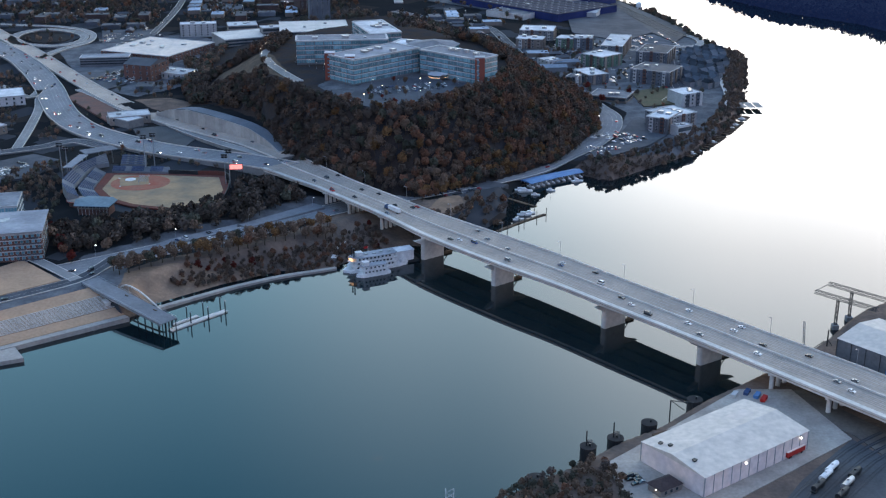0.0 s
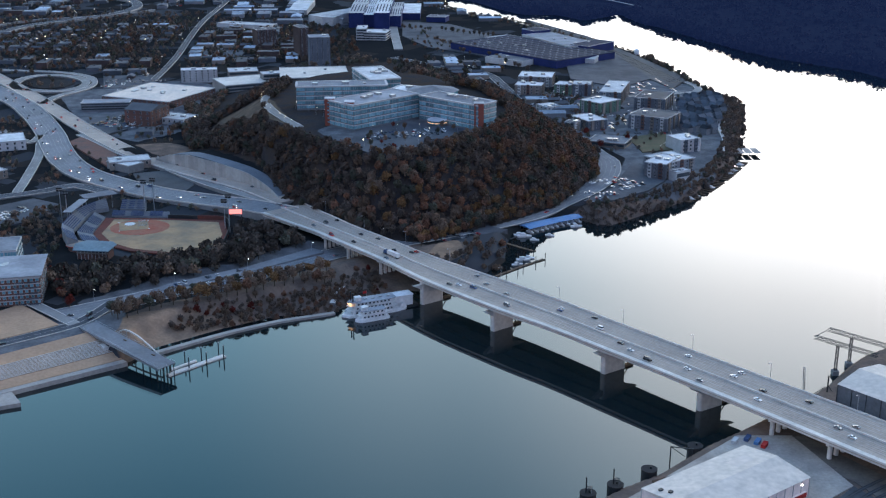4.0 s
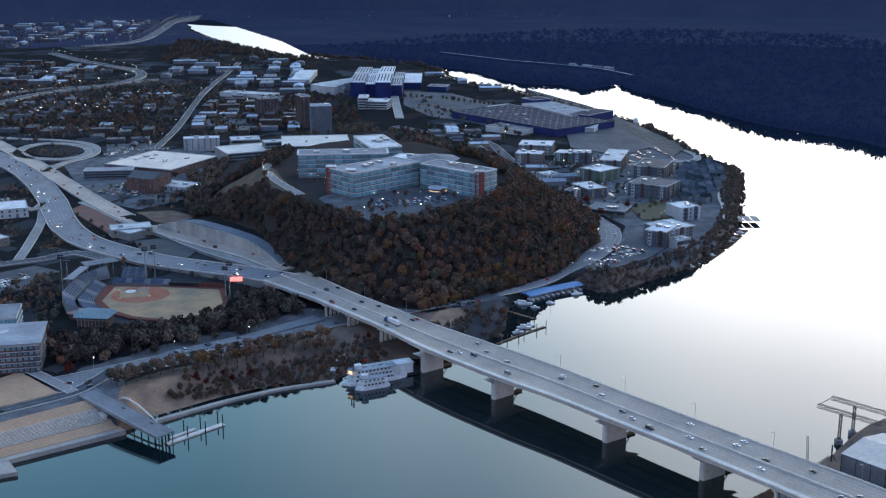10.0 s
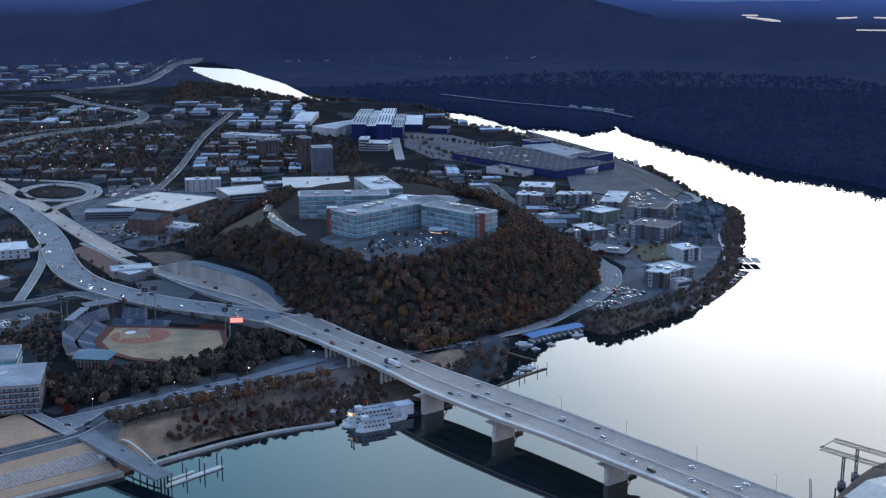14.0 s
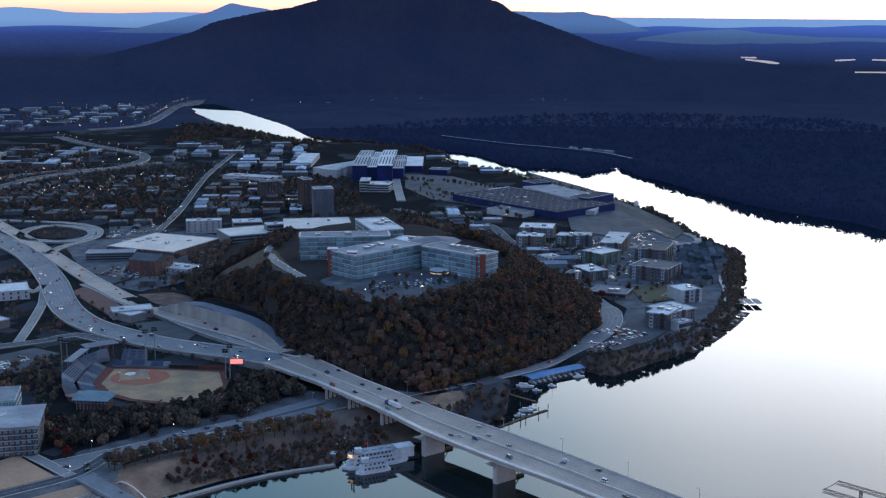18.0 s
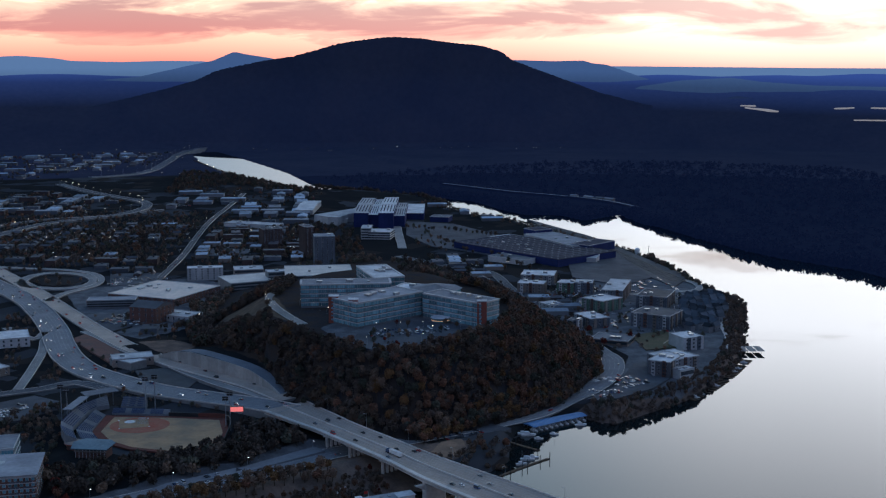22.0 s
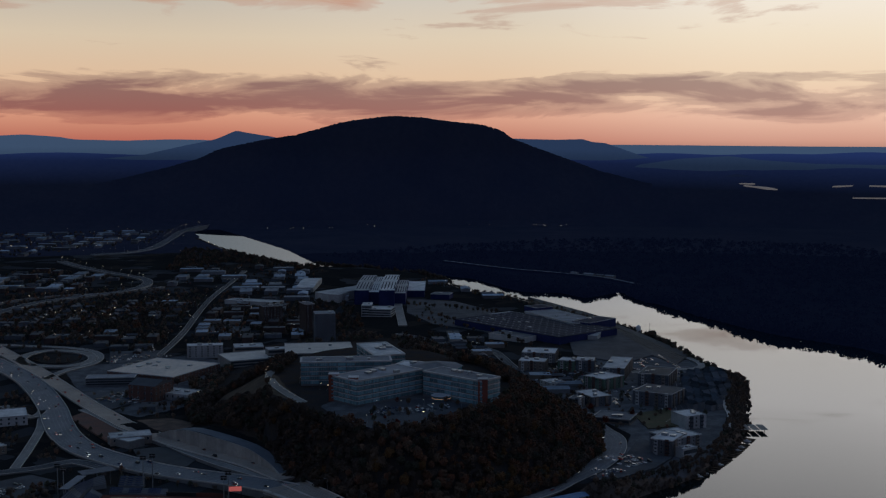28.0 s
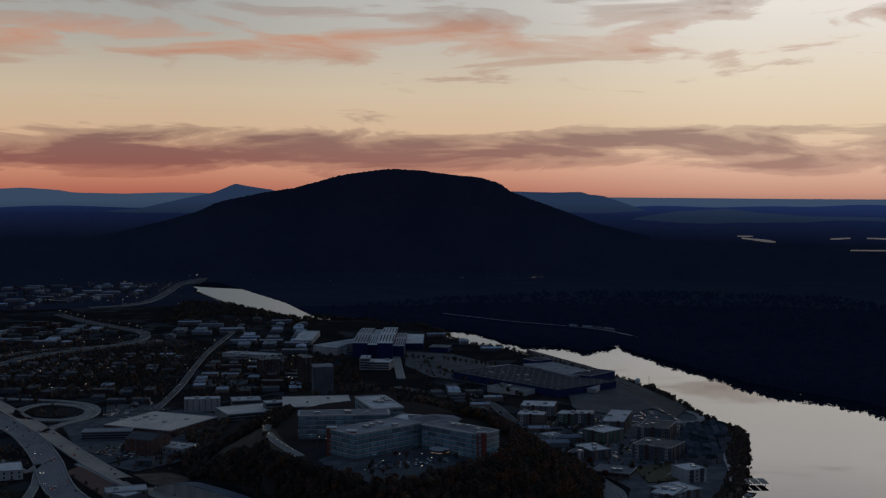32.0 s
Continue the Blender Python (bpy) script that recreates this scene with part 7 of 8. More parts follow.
def hill_mix(x):
    """Bare and dark trees towards the freeway, rust and amber ones round the river side of the hill."""
    k = min(1.0, max(0.0, (x + 130) / 200))
    return [("leaf_rust", 0.6 + 4 * k), ("leaf_brown", 3), ("leaf_green", 2), ("leaf_grey", 3 - k), ("leaf_dark", 6 - 4 * k), ("leaf_amber", 0.1 + 0.7 * k)]



hill_spots = scatter(HILL_FOOT, 5.8, [HILL_TOP, GRASS_SLOPE, BENCH])
hill_spots = [p for p in hill_spots if p[1] < 1330]
hill_spots += scatter([(-144.6, 1035.7), (-109.3, 988.2), (-66.9, 938.5), (-69.7, 994.7), (-112.1, 1031.7), (-155.5, 1089), (-177.4, 1107.2)], 5.5)
random.shuffle(hill_spots)
front = sorted(hill_spots, key=lambda p: p[1])[:170]
for x, y in front:
    tree(x, y, rnd(0.8, 1.25), pick(hill_mix(x)), "on the wooded hillside")
woods("hill_woodland", "brown and rust autumn woodland behind the hill", [(x, y, rnd(0.75, 1.2), pick(hill_mix(x))) for x, y in hill_spots if (x, y) not in set(front)], 1.1, HILL_MIX, 30)
for x, y in scatter([(-78.1, 984.8), (-69.5, 1085), (36.4, 1108.2), (53.8, 1078.9), (-1.1, 1012.7)], 21):
    tree(x, y, rnd(0.4, 0.65), pick([("leaf_brown", 3), ("leaf_red", 1), ("leaf_green", 2)]), "in the hilltop car park", 68.2)

# two rows of clipped amber trees above the river walk
ROW = line_points([(-223.1, 751), (-197.5, 773.3), (-174.3, 786.6), (-149.4, 799.1), (-124.4, 816.6), (-84.3, 838.3)], 6.8)
nr_ = normals(ROW)
for i in range(len(ROW)):
    for off in (-5, 5):
        x, y = ROW[i, 0] + nr_[i, 0] * off + rnd(-1, 1), ROW[i, 1] + nr_[i, 1] * off + rnd(-1, 1)
        tree(x, y, rnd(0.88, 1.08), pick([("leaf_amber", 2), ("leaf_brown", 4), ("leaf_rust", 1), ("leaf_green", 1)]), "in rows beside the parkway", slim=1.15)
PARK = [(-186.1, 747.5), (-180.4, 776.7), (-124.2, 803.3), (-81.2, 828.1), (-58, 862.4), (-39.2, 829.9), (-54.8, 806.5), (-77.8, 786.2), (-112.7, 775.5), (-142.6, 762.9), (-170.8, 747.2)]
for x, y in scatter(PARK, 4.6):
    tree(x, y, rnd(0.22, 0.62), pick([("leaf_rust", 4), ("leaf_brown", 6), ("leaf_grey", 6), ("leaf_red", 0.4)]), "in the riverside park")
BLUFF = [(-296, 836), (-284, 843), (-250, 846), (-236, 866), (-203.3, 874), (-172, 905), (-169.2, 961.7), (-132.2, 934.5), (-109.1, 914.8), (-139, 882.1), (-157.6, 859.2), (-202.3, 825), (-246.5, 787.5), (-269.7, 784.3)]
for x, y in scatter(BLUFF, 8.2):
    tree(x, y, rnd(0.85, 1.25), pick([("leaf_green", 1), ("leaf_brown", 0.5), ("leaf_dark", 2), ("leaf_bluff", 7)]), "on the bluff below the ball park")
for x, y in scatter([(-289.3, 798.1), (-307.6, 866.9), (-276.8, 821.9), (-255.9, 764.4), (-269.3, 769.9)], 11):
    tree(x, y, rnd(0.6, 0.9), pick([("leaf_rust", 2), ("leaf_amber", 2), ("leaf_red", 1)]), "along the town street")
ROW2 = line_points([(-17.2, 912.4), (8.2, 942.4), (32.8, 974.3), (58.5, 1001.3), (82.6, 1022.5), (105.0, 1044.5)], 8)
for x, y in ROW2:
    for k in range(2):
        tree(x + rnd(-2, 2), y + rnd(-2, 2) + k * 12, rnd(0.75, 0.95), pick([("leaf_amber", 4), ("leaf_rust", 2)]), "along the parkway under the hill", slim=1.1)
MAR = [(-35.9, 856.6), (-5.7, 894.2), (31, 915.5), (54.9, 933.4), (47.9, 884.7), (24.9, 858.1), (-9.7, 833.1)]
for x, y in scatter(MAR, 9, [MARINA_LAWN]):
    tree(x, y, rnd(0.5, 0.85), pick([("leaf_grey", 3), ("leaf_brown", 3), ("leaf_rust", 1)]), "round the marina")
POINT = [(113, 1019), (127, 1011), (134, 1000), (151, 997), (166, 1010), (190, 1034), (215, 1058), (243, 1088), (270, 1135), (304, 1190), (337, 1283), (370, 1410), (398, 1532), (366, 1528), (334, 1396.3), (311.1, 1278.9), (274.6, 1167.2), (237.1, 1112.7), (192.3, 1056.9), (160.4, 1034.5), (131.4, 1027.4), (110.6, 1023.8)]
for x, y in scatter(POINT, 5.4):
    tree(x, y, rnd(0.35, 0.72), pick([("leaf_grey", 5), ("leaf_brown", 4), ("leaf_dark", 1), ("leaf_green", 1)]), "on the river bank")
for px_, py_, lf in ((170, 1232.5, "leaf_red"), (203.3, 1266.1, "leaf_red"), (162.7, 1299.4, "leaf_red"), (-181.3, 1186.5, "leaf_brown")):
    tree(px_, py_, 0.9, lf, "among the flats")
UPBANK = [(376, 1522.9), (372.2, 1600.1), (368, 1660.7), (356.1, 1765.4), (331.6, 1872.2), (312.5, 1866), (331.3, 1724.1), (346.4, 1614.8), (351.7, 1549), (354.5, 1478.5)]
for x, y in scatter(UPBANK, 10):
    tree(x, y, rnd(0.6, 1.0), pick([("leaf_green", 3), ("leaf_brown", 4), ("leaf_grey", 2)]), "on the upper bank")
SCRUB = [(25.3, 474.2), (39.3, 487.8), (59.7, 503.1), (77.7, 515.2), (83.3, 504.9), (86.4, 475.6), (68.2, 439.5), (33.6, 439.7)]
for x, y in scatter(SCRUB, 5):
    tree(x, y, rnd(0.35, 0.6), pick([("leaf_brown", 4), ("leaf_rust", 1), ("leaf_green", 2), ("leaf_grey", 2)]), "on the near river bank")

# woods that nobody could count
TOWN_MIX = [("leaf_brown", 3), ("leaf_green", 3), ("leaf_rust", 1), ("leaf_grey", 2), ("leaf_dark", 4)]
# leaf_far crowns have haze put in as a dim blue emission
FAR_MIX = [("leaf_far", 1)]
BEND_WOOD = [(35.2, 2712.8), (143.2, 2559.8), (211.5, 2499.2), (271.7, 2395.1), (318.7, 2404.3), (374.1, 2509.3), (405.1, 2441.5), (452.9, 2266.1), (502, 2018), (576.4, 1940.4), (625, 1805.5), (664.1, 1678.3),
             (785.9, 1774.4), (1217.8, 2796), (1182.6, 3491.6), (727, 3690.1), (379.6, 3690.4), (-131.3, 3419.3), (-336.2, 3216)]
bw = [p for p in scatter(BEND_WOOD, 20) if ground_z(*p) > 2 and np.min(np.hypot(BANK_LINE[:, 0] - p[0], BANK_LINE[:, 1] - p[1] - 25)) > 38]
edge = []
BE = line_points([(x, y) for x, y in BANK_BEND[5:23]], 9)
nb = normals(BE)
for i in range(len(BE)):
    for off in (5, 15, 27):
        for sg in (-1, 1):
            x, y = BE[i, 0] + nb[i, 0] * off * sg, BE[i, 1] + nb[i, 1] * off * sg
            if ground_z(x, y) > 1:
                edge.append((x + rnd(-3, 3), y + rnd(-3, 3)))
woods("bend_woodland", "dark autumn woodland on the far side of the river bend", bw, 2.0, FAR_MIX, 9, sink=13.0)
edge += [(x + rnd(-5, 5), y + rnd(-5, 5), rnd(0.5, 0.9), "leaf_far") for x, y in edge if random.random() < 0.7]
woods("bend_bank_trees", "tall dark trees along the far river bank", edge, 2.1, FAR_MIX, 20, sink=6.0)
NB = line_points([(x, y) for x, y in BANK_UP[3:17]], 9)
nn2 = normals(NB)
spots = []
for i in range(len(NB)):
    for off in (7, 13, 21):
        for sg in (-1, 1):
            x, y = NB[i, 0] + nn2[i, 0] * off * sg, NB[i, 1] + nn2[i, 1] * off * sg
            if ground_z(x, y) > 0.1 and not across(x, y) and -inside_distance(np.array(x), np.array(y), RIVER) > 5:
                spots.append((x + rnd(-4, 4), y + rnd(-4, 4), rnd(0.9, 1.5) if -330 < x < 10 else rnd(0.25, 0.5), pick([("leaf_dark", 4), ("leaf_brown", 1)])))
woods("upper_bank_trees", "thin dark trees along the upper river bank", spots, 0.85, [("leaf_dark", 4), ("leaf_brown", 1)], 20)
ALL_MIX = [(m, 1) for m in ("leaf_rust", "leaf_brown", "leaf_green", "leaf_amber", "leaf_grey", "leaf_red", "leaf_dark", "leaf_far", "leaf_bluff")]
for where, spots in bulk.items():
    woods("grove", "brown, grey and rust autumn trees " + where, spots, 1.0, ALL_MIX, 40)


# ---- houses, blocks and parked cars through the town ----
def house_mesh(kind):
    L, D, H, G, wall, roof = {"cottage": (13, 9, 4.2, 3.0, "wall_tan", "roof_dark"), "bungalow": (16, 10, 3.8, 2.4, "brick_dark", "roof_dark"), "terrace": (9.5, 7, 7.0, 4.0, "wall_grey", "roof_slate"),
                              "store": (26, 18, 5.5, 0, "wall_slate", "roof_dark"), "block": (34, 16, 9, 0, "brick_dark", "roof_dark"), "depot": (48, 26, 7, 0, "wall_slate", "roof_grey"), "workshop": (36, 20, 6, 2.2, "wall_grey", "roof_dark"),
                              "pale_store": (28, 19, 5.5, 0, "wall_tan", "roof_pale"), "pale_depot": (54, 24, 7, 0, "wall_grey", "roof_pale"), "pale_workshop": (40, 18, 6, 2.4, "wall_grey", "roof_pale")}[kind]
    w = Shape().box(0, 0, -2, L, D, H + 2)
    if G:
        r = Shape().add([(-L / 2 - 0.5, -D / 2 - 0.6, H), (L / 2 + 0.5, -D / 2 - 0.6, H), (L / 2 + 0.5, D / 2 + 0.6, H), (-L / 2 - 0.5, D / 2 + 0.6, H), (-L / 2 - 0.5, 0, H + G), (L / 2 + 0.5, 0, H + G)], [(0, 1, 5, 4), (2, 3, 4, 5), (1, 2, 5), (3, 0, 4), (3, 2, 1, 0)])
    else:
        r = Shape().box(0, 0, H + 0.004, L - 1, D - 1, 0.3)
        r.box(L * 0.2, 0, H + 0.3, 3, 2.6, 1.6)
    return w.mesh("wall", wall), r.mesh("roof", roof), (L, D, H)


HOUSES = {k: house_mesh(k) for k in ("cottage", "bungalow", "terrace", "store", "block", "depot", "workshop", "pale_store", "pale_depot", "pale_workshop")}
HOUSE_WORDS = {"cottage": "small tan house with dark gable roof", "bungalow": "low brick house with dark gable roof", "terrace": "grey gabled terrace house by the point", "store": "flat-roofed grey store building",
               "block": "brick block with flat dark roof", "depot": "long grey depot with grey flat roof", "workshop": "grey workshop with low gable roof",
               "pale_store": "flat tan store with bright pale roof", "pale_depot": "long low depot with bright pale roof", "pale_workshop": "white metal workshop with pale gable roof"}


def house(kind, x, y, turn, where, z=None, wins=0):
    ob = thing("house" if kind in ("cottage", "bungalow", "terrace") else kind.replace("pale_", ""), HOUSE_WORDS[kind], "house" if kind in ("cottage", "bungalow", "terrace") else "building", "town houses " + where, at=(x, y, gz(x, y) if z is None else z))
    ob.rotation_euler = (0, 0, turn)
    w, r, (L, D, H) = HOUSES[kind]
    RECTS.append((x, y, 0.5 * math.hypot(L, D)))
    part("wall", w, None, ob)
    part("roof", r, None, ob)
    for i in range(wins):
        g = part("window", window_mesh(1.6, 1.4, "window", "wall_white"), None, ob)
        place(g, -L * 0.3 + i * L * 0.6 / max(1, wins - 1), -D / 2, H * 0.35, 0)
    return ob


# terraces at the point
tz = [(306.2, 1501.7), (358.4, 1540.3), (355.7, 1454.1), (307.6, 1309.5), (271.8, 1309.6)]
tt0 = heading(*tz[0], *tz[1])
ct_, st_ = math.cos(tt0), math.sin(tt0)
for u, v in scatter([(x * ct_ + y * st_, -x * st_ + y * ct_) for x, y in tz], 13.6, jitter=0.1):
    house("terrace", u * ct_ - v * st_, u * st_ + v * ct_, tt0 + random.choice((0, 1, 1)) * math.pi / 2 + rnd(-0.03, 0.03), "at the point", wins=2)
# town districts: a ring, the gap between plots and what stands there
TOWN_TURN = heading(-412.5, 1840.7, -452, 2276.9) - math.pi / 2
DISTRICTS = [([(-730, 1840.4), (-457.6, 1971.1), (-481.4, 2219.7), (-533.1, 2260.2), (-809.8, 2049.7)], 32, [("cottage", 3), ("bungalow", 3), ("store", 1), ("pale_store", 0.5)], "in the south quarter"),
             ([(-657.6, 1650.5), (-717.5, 1807.7), (-446.4, 1880.3), (-409.9, 1650.6), (-473.8, 1650.6), (-516.8, 1745.6), (-667.5, 1765.8)], 36, [("store", 2), ("block", 2), ("bungalow", 2), ("pale_store", 1)], "by the interchange"),
             ([(-401.8, 1840.7), (-428.2, 2219.7), (-259.7, 2142.9), (-219.3, 1797.4), (-306, 1745.7)], 38, [("block", 2), ("store", 1), ("bungalow", 1), ("pale_store", 1.5)], "behind the hill"),
             ([(-922.5, 2345.3), (-720.1, 2381.5), (-719.4, 2589.5), (-923.3, 2760.8), (-1036.4, 2644)], 46, [("depot", 1), ("store", 2), ("block", 2), ("pale_depot", 1.5), ("pale_store", 1)], "inside the highway curve"),
             ([(-1211, 3026.7), (-1044.7, 3179.7), (-891.3, 3535.8), (-935.5, 4107.2), (-1272.4, 4892.8), (-1910.4, 4817.4)], 74, [("depot", 1), ("workshop", 1), ("pale_workshop", 2), ("pale_depot", 2), ("store", 1)], "in the far valley"),
             ([(-596.9, 2437.7), (-635.9, 2956.4), (-319.1, 2761.6), (-258.1, 2219.9), (-414.1, 2260.3), (-475.4, 2537.1)], 54, [("depot", 1), ("workshop", 2), ("store", 1), ("pale_workshop", 1.5), ("pale_depot", 1.5)], "along the rail yards"),
             ([(-28.4, 1797.5), (15.3, 1841), (97.6, 1721.3), (73.9, 1565.3), (5.7, 1628.6)], 28, [("store", 2), ("bungalow", 1), ("pale_store", 3)], "by the mill road"),
             ([(101.3, 1506.2), (157.9, 1487.5), (169, 1338), (143.8, 1347.1), (116.9, 1424.2)], 28, [("pale_workshop", 1), ("bungalow", 1), ("pale_store", 1)], "under the hill"),
             ([(-85.4, 2645.1), (19.7, 2391.5), (122.5, 2181.1), (127.8, 2277.5), (20.4, 2477.2), (-77.8, 2601.1)], 40, [("pale_workshop", 2), ("store", 1)], "by the river works"),
             ([(-349.1, 1295.3), (-281.7, 1338.9), (-299.5, 1411.6), (-334.5, 1369.7)], 30, [("store", 2), ("bungalow", 1)], "below the cut")]
def clear_of(p, margin=2.0):
    return all((p[0] - x) ** 2 + (p[1] - y) ** 2 > (r + margin) ** 2 for x, y, r in RECTS)


ROADS = [FREEWAY, FREEWAY_UP, SLIP, LOCAL, RAMP, LOOP, CROSS, PARKWAY, STAIR_ST, AVENUE, BYPASS, MILL_RD, APT_ST, DRIVE, LOOP_RIV]
road_pts = np.concatenate([q[:, :2] for q in ROADS])


def off_road(p, margin=17.0):
    return np.min(np.hypot(road_pts[:, 0] - p[0], road_pts[:, 1] - p[1])) > margin


free = []
for ring, gap, mix, where in DISTRICTS:
    c, s = math.cos(TOWN_TURN), math.sin(TOWN_TURN)
    back_ = [(x * c + y * s, -x * s + y * c) for x, y in ring]
    for u, v in scatter(back_, gap, jitter=0.16):
        x, y = u * c - v * s, u * s + v * c
        if ground_z(x, y) < 6 or math.hypot(x, y) > 4150 or inside_distance(np.array(x), np.array(y), HILL_FOOT) > 0:
            continue
        if random.random() < 0.34:
            free.append((x, y))
            continue
        house(pick(mix), x, y, TOWN_TURN + random.choice((0, math.pi / 2)) + rnd(-0.06, 0.06), where)
        free.append((x + gap * 0.5, y + gap * 0.5 * rnd(0.5, 1)))
        free.append((x + gap * rnd(-0.5, 0.5), y + gap * 0.5))
        if random.random() < 0.6:
            free.append((x - gap * 0.45, y + gap * rnd(-0.4, 0.4)))
free = [p for p in free if clear_of(p, 0.5) and off_road(p, 14)]
woods("town_trees", "brown autumn street trees through the town", free + [(x + rnd(-16, 16), y + rnd(-16, 16)) for x, y in free if random.random() < 0.8], 0.8, TOWN_MIX + [("leaf_amber", 0.4)], 24)
GROVES = [[(-304.2, 1840.7), (-352.2, 2142.8), (-258.1, 2219.9), (-167.3, 2143), (-129.4, 1880.5), (-207.7, 1771.2)], [(-66.2, 1650.8), (-60.2, 1840.9), (-20, 1824.4), (-6, 1598.4)],
          [(-738.6, 1862.9), (-535.8, 1909.6), (-476.6, 1971.1), (-526, 1840.6)], [(-577.7, 1650.5), (-559.7, 1720.9), (-614.7, 1840.5), (-635.8, 1824)],
          [(-655, 2737), (-734.2, 3348.9), (-552.7, 3212.9), (-300.6, 2836.6), (-319.1, 2761.6), (-537.7, 2956.5)], [(-554.2, 1909.6), (-526.8, 2142.7), (-496, 2142.7), (-478.3, 1863.1)],
          [(-399.5, 1491.7), (-320.4, 1472.9), (-287.3, 1357.9), (-304.4, 1299.7), (-310, 1421.6)], [(-370.7, 947.3), (-362.5, 979.7), (-338.3, 996.4), (-328, 947), (-341.6, 916.6)]]
gs = [p for g_ in GROVES for p in scatter(g_, 15) if ground_z(*p) > 5 and clear_of(p, 0.5) and off_road(p, 13)]
woods("town_groves", "dark brown groves between the town blocks", gs, 1.0, TOWN_MIX, 28)


STREET_GREEN = [([(72.1, 1525.5), (101.7, 1650.9), (173.7, 1651), (250.1, 1525.6), (309.4, 1525.7), (342.7, 1474.5), (300.5, 1298.1), (221.7, 1193), (163.3, 1243.4), (117.2, 1352.7)], 17, 0.55),
                ([(-439.7, 1329.7), (-424.6, 1390.4), (-350.6, 1389.6), (-279.9, 1272), (-302, 1233), (-367.7, 1300.4)], 19, 0.6), ([(-426.5, 1107.4), (-405.1, 1196.9), (-350, 1106.7), (-383.8, 1076.5)], 14, 0.6),
                ([(-357, 993.2), (-340.2, 1019.4), (-306.8, 931.3), (-303.2, 866.9), (-337, 916.5)], 14, 0.6), ([(-420.5, 1287), (-337.2, 1161.1), (-282.1, 1095.8), (-342.4, 1138.8)], 16, 0.45),
                ([(-353.1, 1062.5), (-302.5, 1069.9), (-193.3, 1018.2), (-188.8, 991.9), (-252, 1009.8), (-325.1, 1037.6)], 11, 0.5), ([(-54, 1645.3), (-28, 1771.4), (77.7, 1650.9), (86.9, 1525.6), (69.3, 1464.5)], 15, 0.6),
                ([(-44, 2143.1), (68.6, 1841), (100.3, 1771.4), (65.5, 1756.1), (-50, 1971.4)], 20, 0.6), ([(-625, 1564.9), (-549, 1564.9), (-459.8, 1628.4), (-428.4, 1840.6), (-546, 1880.2), (-730, 1840.4)], 26, 0.75)]
STREET_GREEN += [([(-633.1, 1653.5), (-516.1, 1744), (-299.9, 1741.1), (-405.7, 2396.3), (-902.3, 2405)], 15, 0.62), ([(-525.8, 1391.5), (-485.3, 1391.1), (-396.2, 1246.7), (-360.2, 1086.3), (-419.3, 1086.8)], 12, 0.5),
                 ([(-324, 1490.8), (-285.1, 1649.1), (-272.8, 1485.2), (-270.9, 1323.5), (-287.9, 1281.4)], 7, 0.85), ([(-337.8, 1028.5), (-357, 993.2), (-369.5, 944.1), (-335.8, 847.4), (-297.1, 847.1)], 10, 0.55),
                 ([(-29.9, 2762), (136.5, 2438.5), (300.9, 1971.7), (263.9, 1841.1), (124.7, 2220.3), (-51.4, 2517.2)], 17, 0.6), ([(91.1, 1481.1), (118.6, 1379.9), (155.5, 1187.5), (188.6, 1215.7), (129.6, 1517.3)], 10, 0.55),
                 ([(-231.4, 1691.3), (-126.3, 1834.7), (-18.6, 1691.4), (57.1, 1520.4), (13, 1560), (-80.2, 1791.4)], 10, 0.9)]
sg_ = [(x, y, s * rnd(0.7, 1.3), pick(TOWN_MIX)) for ring, gap, s in STREET_GREEN for x, y in scatter(ring, gap) if clear_of((x, y)) and off_road((x, y)) and ground_z(x, y) > 4]
woods("street_trees", "brown and green autumn trees between the buildings", sg_, 1.0, TOWN_MIX, 24)


# ---- cars ----
def car_parts(paint, van=False):
    L, W, H = (5.6, 2.0, 2.3) if van else (4.6, 1.85, 1.45)
    b = Shape()
    z1 = 0.95 if not van else 1.2
    b.add([(-L / 2, -W / 2, 0.3), (L / 2, -W / 2, 0.3), (L / 2, W / 2, 0.3), (-L / 2, W / 2, 0.3), (-L / 2 + 0.1, -W / 2 + 0.06, z1), (L / 2 - 0.25, -W / 2 + 0.06, z1 - 0.12), (L / 2 - 0.25, W / 2 - 0.06, z1 - 0.12), (-L / 2 + 0.1, W / 2 - 0.06, z1)],
          [(0, 1, 5, 4), (1, 2, 6, 5), (2, 3, 7, 6), (3, 0, 4, 7), (4, 5, 6, 7), (3, 2, 1, 0)])
    x0, x1, t0, t1 = (-L * 0.47, L * 0.33, -L * 0.45, L * 0.22) if van else (-L * 0.40, L * 0.20, -L * 0.26, L * 0.04)
    b.add([(t0, -W * 0.38, H - 0.05), (t1, -W * 0.38, H - 0.05), (t1, W * 0.38, H - 0.05), (t0, W * 0.38, H - 0.05), (t0, -W * 0.38, H), (t1, -W * 0.38, H), (t1, W * 0.38, H), (t0, W * 0.38, H)], [(0, 1, 5, 4), (1, 2, 6, 5), (2, 3, 7, 6), (3, 0, 4, 7), (4, 5, 6, 7), (3, 2, 1, 0)])
    g = Shape().add([(x0, -W * 0.45, z1 - 0.1), (x1, -W * 0.45, z1 - 0.15), (x1, W * 0.45, z1 - 0.15), (x0, W * 0.45, z1 - 0.1), (t0, -W * 0.385, H - 0.052), (t1, -W * 0.385, H - 0.052), (t1, W * 0.385, H - 0.052), (t0, W * 0.385, H - 0.052)],
                    [(0, 1, 5, 4), (1, 2, 6, 5), (2, 3, 7, 6), (3, 0, 4, 7), (4, 5, 6, 7)])
    return b.mesh("body", paint), g.mesh("windows", "window"), L, W


